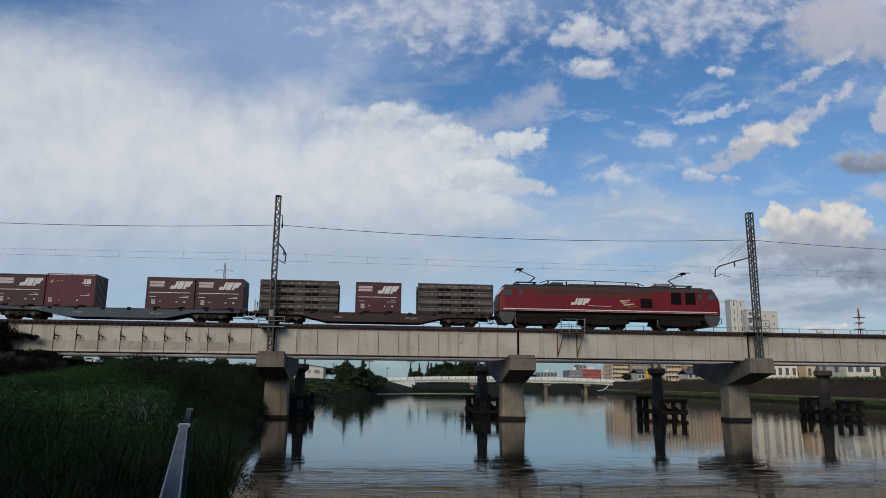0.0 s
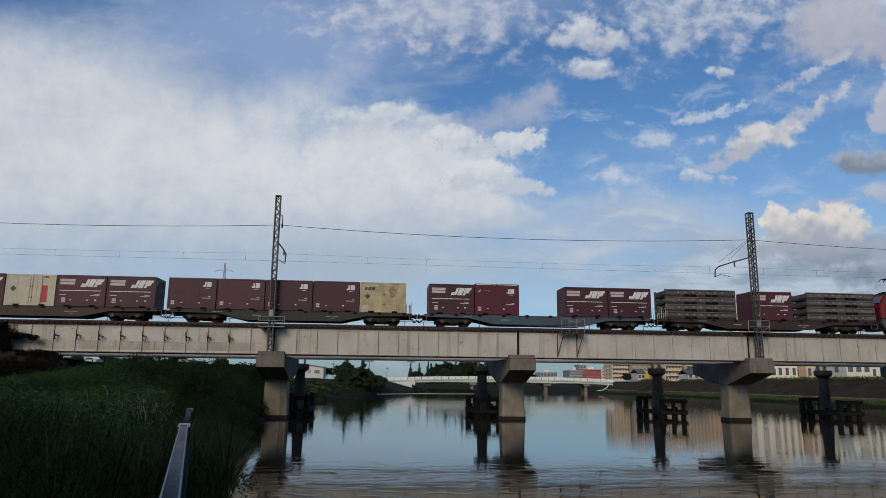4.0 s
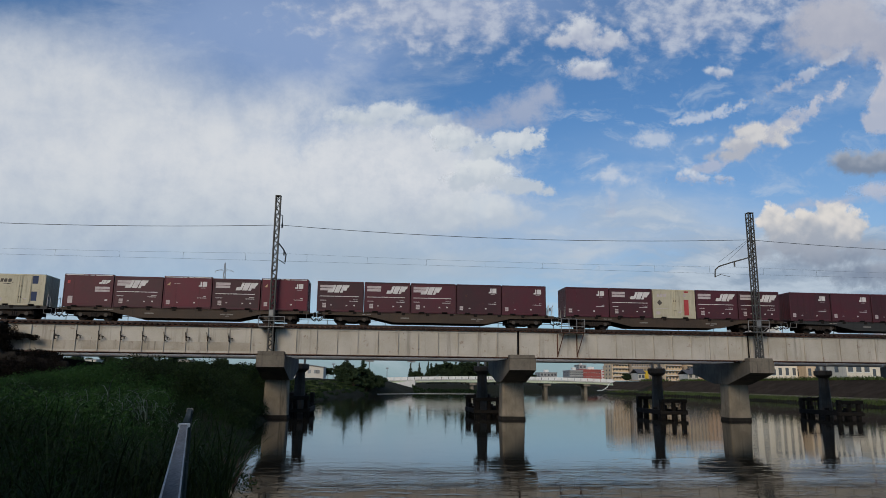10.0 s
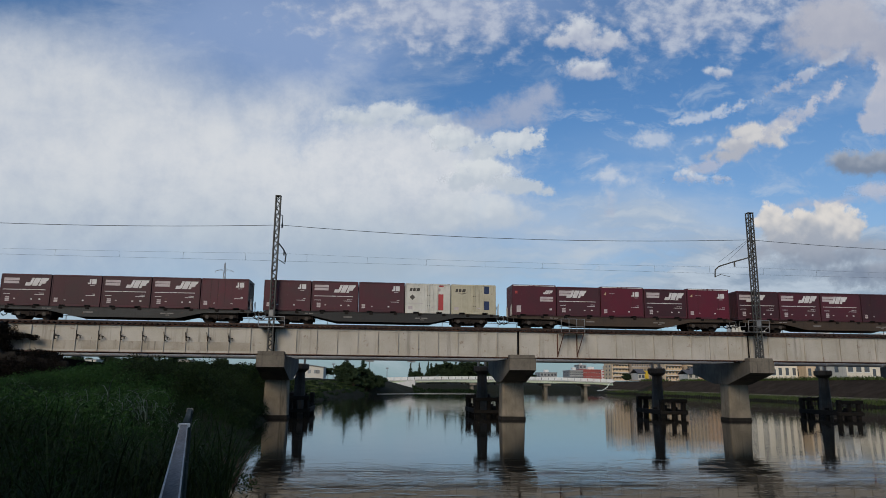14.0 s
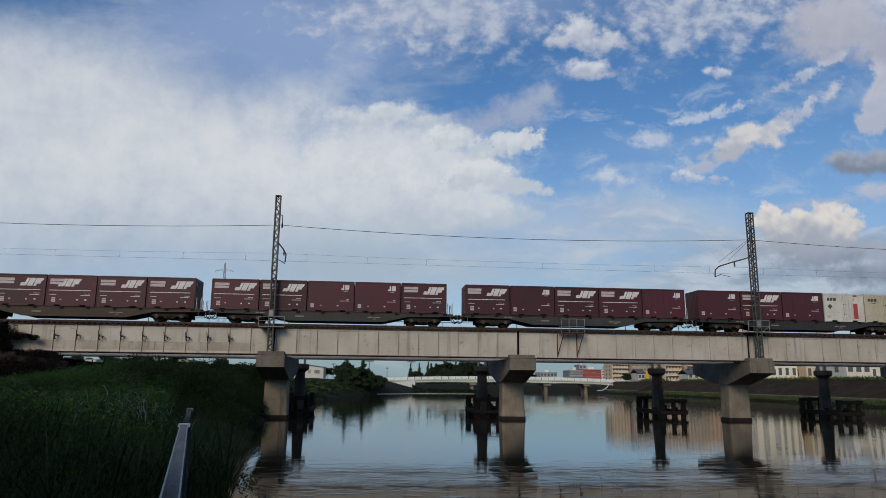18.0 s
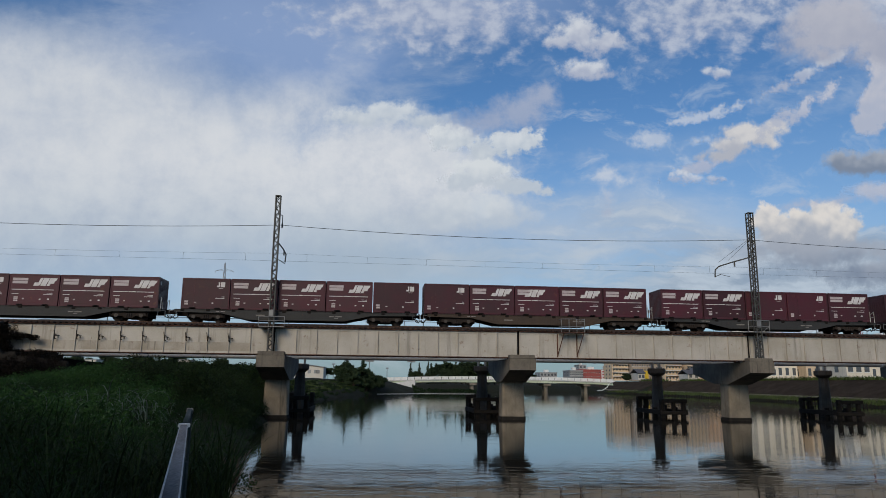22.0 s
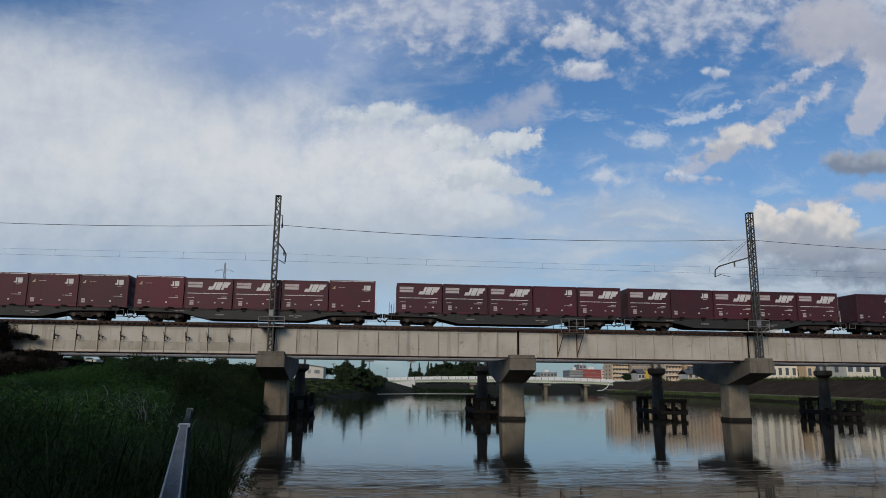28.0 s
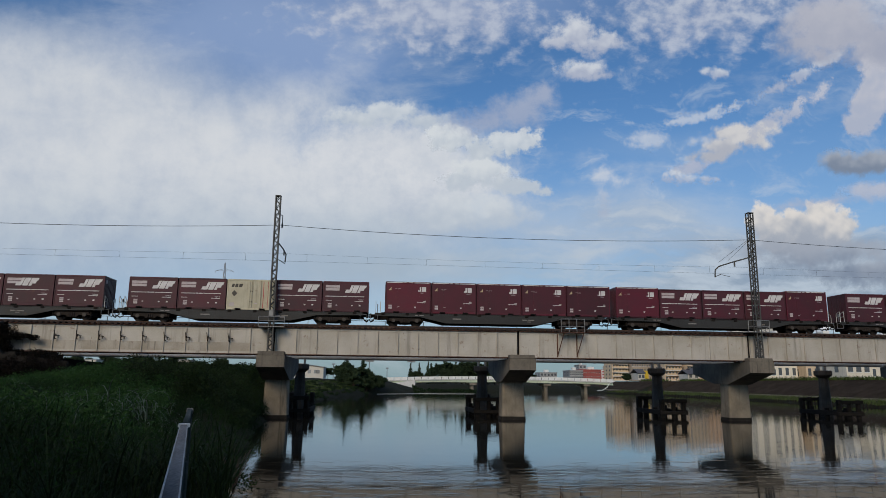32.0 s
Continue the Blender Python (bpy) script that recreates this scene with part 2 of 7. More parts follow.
M = {
    "girder": material("girder_paint", (0.475, 0.437, 0.382), (0.34, 0.302, 0.243), 0.6, size=2.2, amount=0.8, streak=0.6, rust=0.75),
    "girder_dirty": material("stained_girder_paint", (0.415, 0.372, 0.312), (0.27, 0.232, 0.178), 0.7, size=1.3, amount=0.95, streak=0.8, rust=0.6),
    "rust": material("rusty_steel", (0.12, 0.045, 0.025), (0.05, 0.025, 0.018), 0.85, size=0.6, amount=0.9, bump=0.3),
    "sleeper": material("bridge_sleeper", (0.040, 0.021, 0.015), (0.014, 0.011, 0.010), 0.9, size=0.4, rand=0.3),
    "rail": material("rail_steel", (0.16, 0.09, 0.06), (0.08, 0.05, 0.04), 0.55, metal=0.5, size=0.4),
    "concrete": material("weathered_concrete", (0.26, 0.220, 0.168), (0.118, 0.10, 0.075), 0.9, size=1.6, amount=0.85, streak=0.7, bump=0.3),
    # pier caps and pedestals: a darker tone than the columns
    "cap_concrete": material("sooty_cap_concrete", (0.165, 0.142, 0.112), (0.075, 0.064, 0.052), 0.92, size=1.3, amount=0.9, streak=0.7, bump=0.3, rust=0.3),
    "dark_concrete": material("stained_concrete", (0.085, 0.072, 0.060), (0.04, 0.034, 0.028), 0.95, size=1.2, amount=0.9, streak=0.6, bump=0.3),
    "wet_concrete": material("wet_concrete", (0.028, 0.025, 0.022), (0.012, 0.011, 0.010), 0.85, spec=0.1, size=0.8, amount=0.9, streak=0.5, bump=0.3),
    "timber": material("old_fender_timber", (0.024, 0.020, 0.017), (0.012, 0.011, 0.010), 0.95, spec=0.15, size=0.5, rand=0.2),
    "galv": material("galvanised_steel", (0.25, 0.25, 0.25), (0.14, 0.14, 0.14), 0.55, metal=0.4, size=0.5, rust=0.3),
    "mast": material("weathered_mast_steel", (0.085, 0.084, 0.078), (0.045, 0.042, 0.038), 0.65, metal=0.2, size=0.5, rust=0.4),
    "wire": material("overhead_wire", (0.05, 0.06, 0.065), None, 0.6, metal=0.4, bump=0),
    "pipe": material("pipe_paint", (0.62, 0.63, 0.65), (0.42, 0.42, 0.43), 0.38, size=1.4, streak=0.3),
    "white": material("white_paint", (0.76, 0.76, 0.74), (0.55, 0.54, 0.5), 0.6, size=1.5),
    "maroon": material("container_maroon", (0.070, 0.016, 0.024), (0.052, 0.022, 0.026), 0.48, spec=0.28, size=1.3, amount=0.9, streak=0.6, rand=0.26, rust=0.5, bump=0.2),
    "crimson": material("container_crimson", (0.090, 0.013, 0.023), (0.064, 0.018, 0.024), 0.46, spec=0.28, size=1.3, amount=0.8, streak=0.5, rand=0.3, rust=0.4, bump=0.2),
    "ivory": material("container_ivory", (0.60, 0.58, 0.52), (0.45, 0.43, 0.37), 0.6, size=1.1, amount=0.8, streak=0.5, rust=0.4),
    "cream_old": material("container_cream_old", (0.50, 0.41, 0.23), (0.30, 0.235, 0.13), 0.65, size=0.9, amount=0.95, streak=0.7, rust=0.6),
    "cream": material("container_cream", (0.52, 0.47, 0.34), (0.38, 0.34, 0.24), 0.6, size=1.1, amount=0.8, streak=0.5, rand=0.12, rust=0.4),
    "roofdark": material("container_roof", (0.05, 0.03, 0.03), None, 0.7, size=1.0),
    "mark": material("faded_white_marking", (0.66, 0.64, 0.63), (0.46, 0.42, 0.41), 0.7, size=0.5, amount=0.7, bump=0),
    "mark_dull": material("worn_grey_marking", (0.50, 0.44, 0.44), (0.30, 0.23, 0.23), 0.7, size=0.4, bump=0),
    "mark_red": material("red_marking", (0.42, 0.05, 0.05), None, 0.7, size=0.5, bump=0),
    "mark_blue": material("blue_marking", (0.014, 0.032, 0.095), None, 0.7, size=0.5, bump=0),
    "mark_dark": material("dark_marking", (0.07, 0.06, 0.05), None, 0.7, size=0.5, bump=0),
    "mark_brown": material("faded_brown_picture", (0.20, 0.11, 0.06), (0.34, 0.25, 0.15), 0.7, size=0.35, amount=1.0, bump=0),
    "mark_gold": material("gold_marking", (0.55, 0.42, 0.24), None, 0.6, size=0.5, bump=0),
    "frame_grey": material("wagon_grey", (0.030, 0.030, 0.029), (0.018, 0.016, 0.014), 0.7, size=1.0, streak=0.5, rand=0.3, rust=0.4),
    "frame_blue": material("wagon_blue_grey", (0.05, 0.075, 0.10), (0.035, 0.042, 0.05), 0.7, size=1.0, streak=0.4, rust=0.3),
    "frame_brown": material("wagon_brown", (0.056, 0.034, 0.020), (0.028, 0.020, 0.014), 0.75, size=1.0, streak=0.5, rust=0.4),
    "frame_red": material("wagon_dark_red", (0.036, 0.017, 0.014), (0.022, 0.014, 0.012), 0.75, size=1.0, streak=0.5, rust=0.4),
    "bogie": material("bogie_casting", (0.032, 0.025, 0.021), (0.016, 0.013, 0.012), 0.85, size=0.5, rust=0.4, spec=0.15),
    "journal": material("worn_axle_box", (0.06, 0.047, 0.038), (0.032, 0.026, 0.022), 0.7, size=0.3),
    "wagon_mark": material("faded_wagon_marking", (0.24, 0.22, 0.20), (0.12, 0.11, 0.10), 0.8, size=0.3, bump=0),
    "pale_rail": material("pale_rail_paint", (0.55, 0.54, 0.51), (0.38, 0.36, 0.33), 0.6, size=0.4, rust=0.3),
    "plough": material("plough_grey", (0.065, 0.062, 0.060), None, 0.7, size=0.8),
    "under": material("underframe_black", (0.012, 0.011, 0.0105), (0.022, 0.017, 0.014), 0.95, size=0.6, rust=0.3, spec=0.08),
    "wheel": material("wheel_steel", (0.034, 0.026, 0.022), (0.016, 0.013, 0.012), 0.8, size=0.4, spec=0.2),
    "loco": material("locomotive_red", (0.165, 0.009, 0.012), (0.095, 0.010, 0.012), 0.45, spec=0.3, size=1.6, amount=0.6, streak=0.25),
    "loco_roof": material("locomotive_roof", (0.05, 0.030, 0.025), (0.025, 0.02, 0.018), 0.75, size=0.9, rust=0.3),
    "soot": material("sooty_red", (0.110, 0.014, 0.012), (0.055, 0.024, 0.016), 0.7, size=0.8, amount=1.0, streak=0.7),
    "louvre": material("sooty_louvre", (0.085, 0.026, 0.016), (0.040, 0.024, 0.018), 0.8, size=0.9, amount=1.0, streak=0.6),
    "grille": material("dark_grille", (0.008, 0.007, 0.007), None, 0.9, bump=0, spec=0.05),
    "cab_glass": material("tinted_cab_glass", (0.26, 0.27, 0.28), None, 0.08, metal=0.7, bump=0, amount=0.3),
    "collar": material("bare_zinc", (0.78, 0.77, 0.75), (0.62, 0.61, 0.6), 0.5, size=0.2),
    "glass": material("cab_glass", (0.02, 0.025, 0.03), None, 0.06, bump=0, amount=0.2, spec=0.9),
    "rack": material("flat_rack_steel", (0.125, 0.108, 0.102), (0.055, 0.043, 0.038), 0.75, size=0.9, amount=0.9, streak=0.4, rust=0.6, rand=0.15),
    "rack_base": material("flat_rack_base", (0.045, 0.036, 0.033), (0.022, 0.018, 0.016), 0.8, size=0.7, rust=0.6, spec=0.2),
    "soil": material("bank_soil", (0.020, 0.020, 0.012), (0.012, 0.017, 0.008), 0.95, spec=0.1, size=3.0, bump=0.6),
    "levee": material("levee_revetment", (0.052, 0.038, 0.027), (0.024, 0.018, 0.013), 1.0, spec=0.05, size=2.5, amount=0.9, streak=0.5, bump=0.4),
    "rail_pipe": material("handrail_paint", (0.34, 0.262, 0.222), (0.10, 0.074, 0.062), 0.65, size=0.26, stretch=(1, 0.22, 1), amount=0.9, bump=0.2, rust=0.3, spec=0.2),
    "bare_edge": material("bare_worn_metal", (0.50, 0.46, 0.42), (0.30, 0.26, 0.23), 0.5, size=0.15, amount=0.9),
    "rail_green": material("handrail_sleeve", (0.040, 0.052, 0.047), (0.018, 0.026, 0.022), 0.75, spec=0.15, size=0.2),
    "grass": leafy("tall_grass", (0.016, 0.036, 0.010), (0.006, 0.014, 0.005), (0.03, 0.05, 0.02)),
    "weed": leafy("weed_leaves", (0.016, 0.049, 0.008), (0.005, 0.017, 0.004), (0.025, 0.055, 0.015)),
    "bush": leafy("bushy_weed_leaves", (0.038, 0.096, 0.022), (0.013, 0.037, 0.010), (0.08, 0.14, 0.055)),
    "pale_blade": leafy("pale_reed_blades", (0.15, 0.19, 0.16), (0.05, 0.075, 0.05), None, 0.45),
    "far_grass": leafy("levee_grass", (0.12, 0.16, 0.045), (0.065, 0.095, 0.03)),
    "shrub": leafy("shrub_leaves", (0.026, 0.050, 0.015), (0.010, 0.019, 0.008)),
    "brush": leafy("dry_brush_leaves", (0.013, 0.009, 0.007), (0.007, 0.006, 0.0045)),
    "tree": leafy("tree_leaves", (0.045, 0.068, 0.030), (0.022, 0.038, 0.018)),
    "bark": material("tree_bark", (0.06, 0.045, 0.035), None, 0.95, size=0.4),
    "ballast": material("track_ballast", (0.10, 0.085, 0.075), (0.05, 0.045, 0.04), 0.95, size=0.5, grain=14.0, bump=0.8),
    "water": water_material(),
}


# ---- mesh tools ----
class Solid:
    """Gathers corners and faces of one mesh."""

    def __init__(self):
        self.v, self.f = [], []

    def grid(self, rings, close=True, caps=True):
        """Skin over rings of equal length."""
        n, base = len(rings[0]), len(self.v)
        for r in rings:
            self.v += [tuple(p) for p in r]
        for i in range(len(rings) - 1):
            for j in range(n if close else n - 1):
                a, b = base + i * n + j, base + i * n + (j + 1) % n
                self.f.append((a, b, b + n, a + n))
        if caps and close:
            self.f.append(tuple(base + j for j in reversed(range(n))))
            self.f.append(tuple(base + (len(rings) - 1) * n + j for j in range(n)))
        return self

    def box(self, x0, x1, y0, y1, z0, z1, cut=0.0):
        c = min(cut, 0.45 * min(x1 - x0, y1 - y0, z1 - z0))
        if c <= 0:
            return self.grid([[(x0, y0, z), (x1, y0, z), (x1, y1, z), (x0, y1, z)] for z in (z0, z1)])
        rings = []
        for z, d in ((z0, c), (z0 + c, 0), (z1 - c, 0), (z1, c)):
            X0, X1, Y0, Y1 = x0 + d, x1 - d, y0 + d, y1 - d
            rings.append([(X0 + c, Y0, z), (X1 - c, Y0, z), (X1, Y0 + c, z), (X1, Y1 - c, z), (X1 - c, Y1, z), (X0 + c, Y1, z), (X0, Y1 - c, z), (X0, Y0 + c, z)])
        return self.grid(rings)

    def tube(self, p, q, r, n=8, r2=None):
        p, q = Vector(p), Vector(q)
        d = (q - p).normalized()
        a = d.cross((0, 0, 1) if abs(d.z) < 0.9 else (1, 0, 0)).normalized()
        b = d.cross(a)
        ring = lambda c, rr: [c + a * rr * math.cos(t) + b * rr * math.sin(t) for t in [2 * math.pi * i / n for i in range(n)]]
        return self.grid([ring(p, r), ring(q, r if r2 is None else r2)])

    def bend(self, pts, r, n=6):
        for p, q in zip(pts, pts[1:]):
            self.tube(p, q, r, n)
        return self

    def bar(self, p, q, w, h=None):
        """A square bar from p to q."""
        return self.tube(p, q, 0.5 * w * 1.414, 4)

    def plate(self, outline, y0, y1):
        """An outline of (x, z) given thickness along y."""
        return self.grid([[(x, y, z) for x, z in outline] for y in (y0, y1)])

    def slab(self, outline, x0, x1):
        """An outline of (y, z) given thickness along x."""
        return self.grid([[(x, y, z) for y, z in outline] for x in (x0, x1)])

    def mesh(self, name, mat, smooth=False):
        me = bpy.data.meshes.new(name)
        me.from_pydata(self.v, [], self.f)
        bm = bmesh.new()
        bm.from_mesh(me)
        bmesh.ops.recalc_face_normals(bm, faces=bm.faces)
        bm.to_mesh(me)
        bm.free()
        me.materials.append(mat)
        if smooth:
            me.polygons.foreach_set("use_smooth", [True] * len(me.polygons))
        return me


def thing(name, label, category, group="", kind="", m=None):
    ob = tagged(new(name), label, category, group, kind)
    ob.empty_display_size = 0.3
    if m is not None:
        ob.matrix_basis = m
    return ob


def part(name, solid, mat, parent, label="", smooth=False):
    ob = new(name, solid.mesh(name, mat, smooth))
    ob.parent = parent
    if label:
        ob["label"] = label
    return ob


def lone(name, solid, mat, label, category, kind="", group="", smooth=False):
    return tagged(new(name, solid.mesh(name, mat, smooth)), label, category, group, kind)


RAIL = 7.54      # top of the rails
DECK = RAIL + 1.0  # floor of the container wagons
TRAIN = []       # (thing, its place along the train when the clip starts)


# ---- the large structure ----
def left_shore(y):
    """x of the water's edge on the near bank."""
    for (y0, x0), (y1, x1) in zip(SHORE, SHORE[1:]):
        if y <= y1:
            s = min(1, max(0, (y - y0) / (y1 - y0)))
            return x0 + (x1 - x0) * s
    return SHORE[-1][1]


SHORE = [(-80, 16.0), (-52, 8.0), (-46, 2.5), (-42, -2.4), (-38, -3.95), (-27, -5.2), (-13, -7.0), (10, -9.0), (42, -8.6), (78, -6.4), (111, 0.0), (128, 10.0), (138, 14.0), (400, 14.0)]


def right_shore(y):
    return 73 + 5 * min(1, max(0, (y - 30) / 60)) + (-4 if y > 150 else 0)


def levee_top(y):
    return 4.1 - 0.4 * min(1, max(0, (y - 90) / 110))


def height(x, y):
    """Level of the ground."""
    dl, dr = left_shore(y) - x, x - right_shore(y)
    wob = 0.25 * noise.noise((x * 0.23, y * 0.23, 3.1)) + 0.5 * noise.noise((x * 0.05, y * 0.05, 9.0))
    if y > 175 + 3 * noise.noise((x * 0.1, 0, 0)) and -5 < x < 80:
        return min(2.2, 0.2 * (y - 175)) + 0.2 * wob
    if dl > 0:
        z = min(1.0, dl * 0.45) + min(1.0, max(0, dl - 3) * 0.16)
        z += 1.4 * min(1, max(0, (y + 4) / 40)) * min(1, dl / 15)
        # the railway embankment behind the abutment
        if x < -20:
            side = max(0, abs(y - 2) - 4.0)
            bank = 7.05 - side * (0.62 if x < -31 else 1.9) - max(0, (x + 28.8)) * 1.9
            z = max(z, bank)
        if y < -44:
            z = min(z, 1.5 + 0.5 * min(1, max(0, (-4 - x) / 4)))
        return z + wob * min(1, dl / 3) * (0.3 if y < -44 and x > -3 else 1)
    if dr > 0:
        top = levee_top(y)
        if dr < 7:
            return 0.25 + 0.09 * dr + 0.1 * wob if dr > 0.6 else -0.3 + dr
        return min(top, 0.9 + (dr - 7) * (top - 0.9) / 7.5) + 0.08 * wob
    return -1.2 - 0.3 * wob


def axis(marks):
    """Coordinates stepping finely where wanted: (from, step) pairs up to the last mark."""
    out = []
    for (a0, step), (a1, _) in zip(marks, marks[1:]):
        n = max(1, round((a1 - a0) / step))
        out += [a0 + (a1 - a0) * i / n for i in range(n)]
    return out + [marks[-1][0]]


def build_ground():
    xs = axis([(-2500, 500), (-500, 80), (-100, 8), (-44, 1.0), (6, 6), (66, 1.5), (100, 8), (260, 80), (900, 500), (2900, 1)])
    ys = axis([(-700, 120), (-100, 8), (-64, 1.0), (14, 3), (190, 20), (420, 90), (1000, 500), (4200, 1)])
    s = Solid()
    s.v = [(x, y, height(x, y)) for y in ys for x in xs]
    w = len(xs)
    s.f = [(j * w + i, j * w + i + 1, (j + 1) * w + i + 1, (j + 1) * w + i) for j in range(len(ys) - 1) for i in range(w - 1)]
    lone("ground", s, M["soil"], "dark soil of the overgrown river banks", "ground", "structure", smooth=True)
    w = Solid()
    w.v = [(-420, -420, 0), (420, -420, 0), (420, 420, 0), (-420, 420, 0)]
    w.f = [(0, 1, 2, 3)]
    return lone("water", w, M["water"], "calm grey-blue river water with small ripples", "river", "structure")


WATER = build_ground()


def build_levee():
    """Stone revetment of the far bank: slabs laid on the slope, and the pale kerb at the water."""
    t = thing("levee", "dark stone-faced levee slope along the far river bank", "levee", kind="structure")
    ys = [20 + 6.0 * i for i in range(34)]
    s = Solid()
    rings = []
    for y in ys:
        r, top = right_shore(y), levee_top(y)
        rings.append([(r + 7.0, y, 0.6), (r + 7.2, y, 1.05), (r + 14.6, y, top + 0.12), (r + 14.9, y, top - 0.4)])
    s.grid(rings)
    part("revetment", s, M["levee"], t)
    s = Solid()
    for y in ys[:-1]:
        r = right_shore(y)
        s.box(r + 6.5, r + 7.0, y + 0.05, y + 5.9, 0.3, 1.15, 0.04)
    part("kerb", s, M["concrete"], t, "pale concrete kerb stones at the foot of the levee")
    s = Solid()
    for i in range(150):
        y = 14 + i * 0.9
        r = right_shore(y) + 0.5
        s.tube((r, y, -0.6), (r + 0.02, y, 0.45 + 0.12 * math.sin(i * 7.1)), 0.09, 5)
    part("stake_row", s, M["timber"], t, "row of short dark timber stakes at the water's edge")["kind"] = "stuff"


build_levee()

# ---- railway bridge ----
JOINTS = [-28.2, -8.0, 11.8, 31.7, 51.6, 71.5]


def girder_span(x0, x1, brackets):
    t = thing("bridge_span", "grey-painted riveted plate girder span with rust streaks", "bridge", "bridge spans", "structure")
    x0, x1 = x0 + 0.09, x1 - 0.09
    for side in (-1, 1):
        y = side * 1.0
        s = Solid()
        s.box(x0, x1, y - 0.012, y + 0.012, 5.14, 7.21)
        part("web_plate", s, M["girder"], t)
        for z0, z1 in ((5.08, 5.13), (7.20, 7.25)):
            s = Solid()
            s.box(x0, x1, y - 0.2, y + 0.2, z0, z1, 0.01)
            part("flange", s, M["rust"], t, "rust-edged flange plate")
        s = Solid()
        for z in (5.22, 7.10):
            s.box(x0, x1, y - 0.035, y + 0.035, z - 0.09, z + 0.07)
        part("flange_angle", s, M["girder"], t)
        n = 12
        for i in range(n + 1):
            x = x0 + 0.06 + (x1 - x0 - 0.12) * i / n
            s = Solid()
            s.box(x - 0.022, x + 0.022, y - 0.12, y - 0.012, 5.15, 7.19)
            s.box(x - 0.012, x + 0.012, y + 0.012, y + 0.12, 5.15, 7.14)
            part("stiffener", s, M["girder"], t)
    s = Solid()
    for i in range(7):
        x = x0 + 0.5 + (x1 - x0 - 1.0) * i / 6
        s.bar((x, -0.95, 5.3), (x, 0.95, 7.0), 0.08)
        s.bar((x, 0.95, 5.3), (x, -0.95, 7.0), 0.08)
    part("cross_bracing", s, M["girder"], t)
    if brackets:
        for i in range(9):
            x = -24.40 + 1.635 * i
            s = Solid()
            s.bend([(x - 0.10, -1.10, 6.40), (x - 0.10, -1.32, 6.40), (x - 0.10, -1.32, 6.05), (x - 0.10, -1.10, 6.05)], 0.038, 5)
            s.bend([(x - 0.20, -1.32, 6.72), (x - 0.10, -1.32, 6.05)], 0.03, 5)
            s.bend([(x + 0.14, -1.32, 6.30), (x - 0.10, -1.32, 6.30)], 0.03, 5)
            s.bend([(x + 0.14, -1.10, 6.30), (x + 0.14, -1.32, 6.30), (x + 0.14, -1.32, 6.10)], 0.03, 5)
            part("pipe_bracket", s, M["bogie"], t, "small dark empty pipe bracket")
        for i in range(n):
            a, b = x0 + 0.06 + (x1 - x0 - 0.12) * i / n + 0.03, x0 + 0.06 + (x1 - x0 - 0.12) * (i + 1) / n - 0.03
            if b < -9.6:
                s = Solid()
                s.box(a, b, -1.026, -1.0125, 5.31, 5.98, 0.004)
                part("doubler_plate", s, M["girder_dirty"], t, "stained plate along the lower web")
    return t


for i in range(5):
    girder_span(JOINTS[i], JOINTS[i + 1], i == 0)


for x in JOINTS[1:5]:
    s = Solid()
    s.box(x - 0.14, x + 0.14, -0.93, -0.90, 5.10, 7.24)
    lone("joint_cover", s, M["under"], "black cover plate behind a girder joint", "cover plate", "structure")


def build_track():
    t = thing("railway_track", "single railway track on dark timber bridge sleepers", "railway track", kind="structure")
    for y in (-0.565, 0.565):
        s = Solid()
        s.box(-400, 90, y - 0.065, y + 0.065, RAIL - 0.153, RAIL - 0.135)
        s.box(-400, 90, y - 0.01, y + 0.01, RAIL - 0.135, RAIL - 0.04)
        s.box(-400, 90, y - 0.034, y + 0.034, RAIL - 0.04, RAIL)
        part("rail", s, M["rail"], t)
    one = Solid()
    one.box(-0.11, 0.11, -1.28, 1.28, 7.255, RAIL - 0.153, 0.012)
    me = one.mesh("sleeper", M["sleeper"])
    for i in range(216):
        ob = new("sleeper", me)
        ob.parent, ob.location = t, (-31.3 + 0.43 * i, 0.03 * math.sin(i * 5.3), 0)
    s = Solid()
    s.box(-32, 70, -1.16, -1.02, RAIL - 0.15, RAIL - 0.07)
    s.box(-32, 70, 1.02, 1.16, RAIL - 0.15, RAIL - 0.06)
    part("guard_timber", s, M["sleeper"], t)
    s = Solid()
    s.grid([[(x, -2.6, 7.0), (x, -1.5, 7.30), (x, 1.5, 7.30), (x, 2.6, 7.0)] for x in (-400, -28.4)])
    part("ballast_bed", s, M["ballast"], t, "grey-brown ballast behind the abutment")["kind"] = "stuff"


build_track()


def build_walkway():
    t = thing("walkway_railing", "thin galvanised walkway railing on the far side of the deck", "railing", kind="structure")
    s = Solid()
    s.box(-27.5, 70, 1.45, 2.25, 7.28, 7.34)
    part("walkway_plate", s, M["galv"], t)
    for z in (8.16, 7.78):
        s = Solid()
        s.tube((-27.5, 2.28, z), (70, 2.28, z), 0.024, 6)
        part("top_rail" if z > 8 else "mid_rail", s, M["galv"], t)
    s = Solid()
    s.tube((0, 2.28, 7.2), (0, 2.28, 8.16), 0.028, 6)
    me = s.mesh("railing_post", M["galv"])
    for i in range(60):
        ob = new("railing_post", me)
        ob.parent, ob.location = t, (-27 + 1.64 * i, 0, 0)


build_walkway()


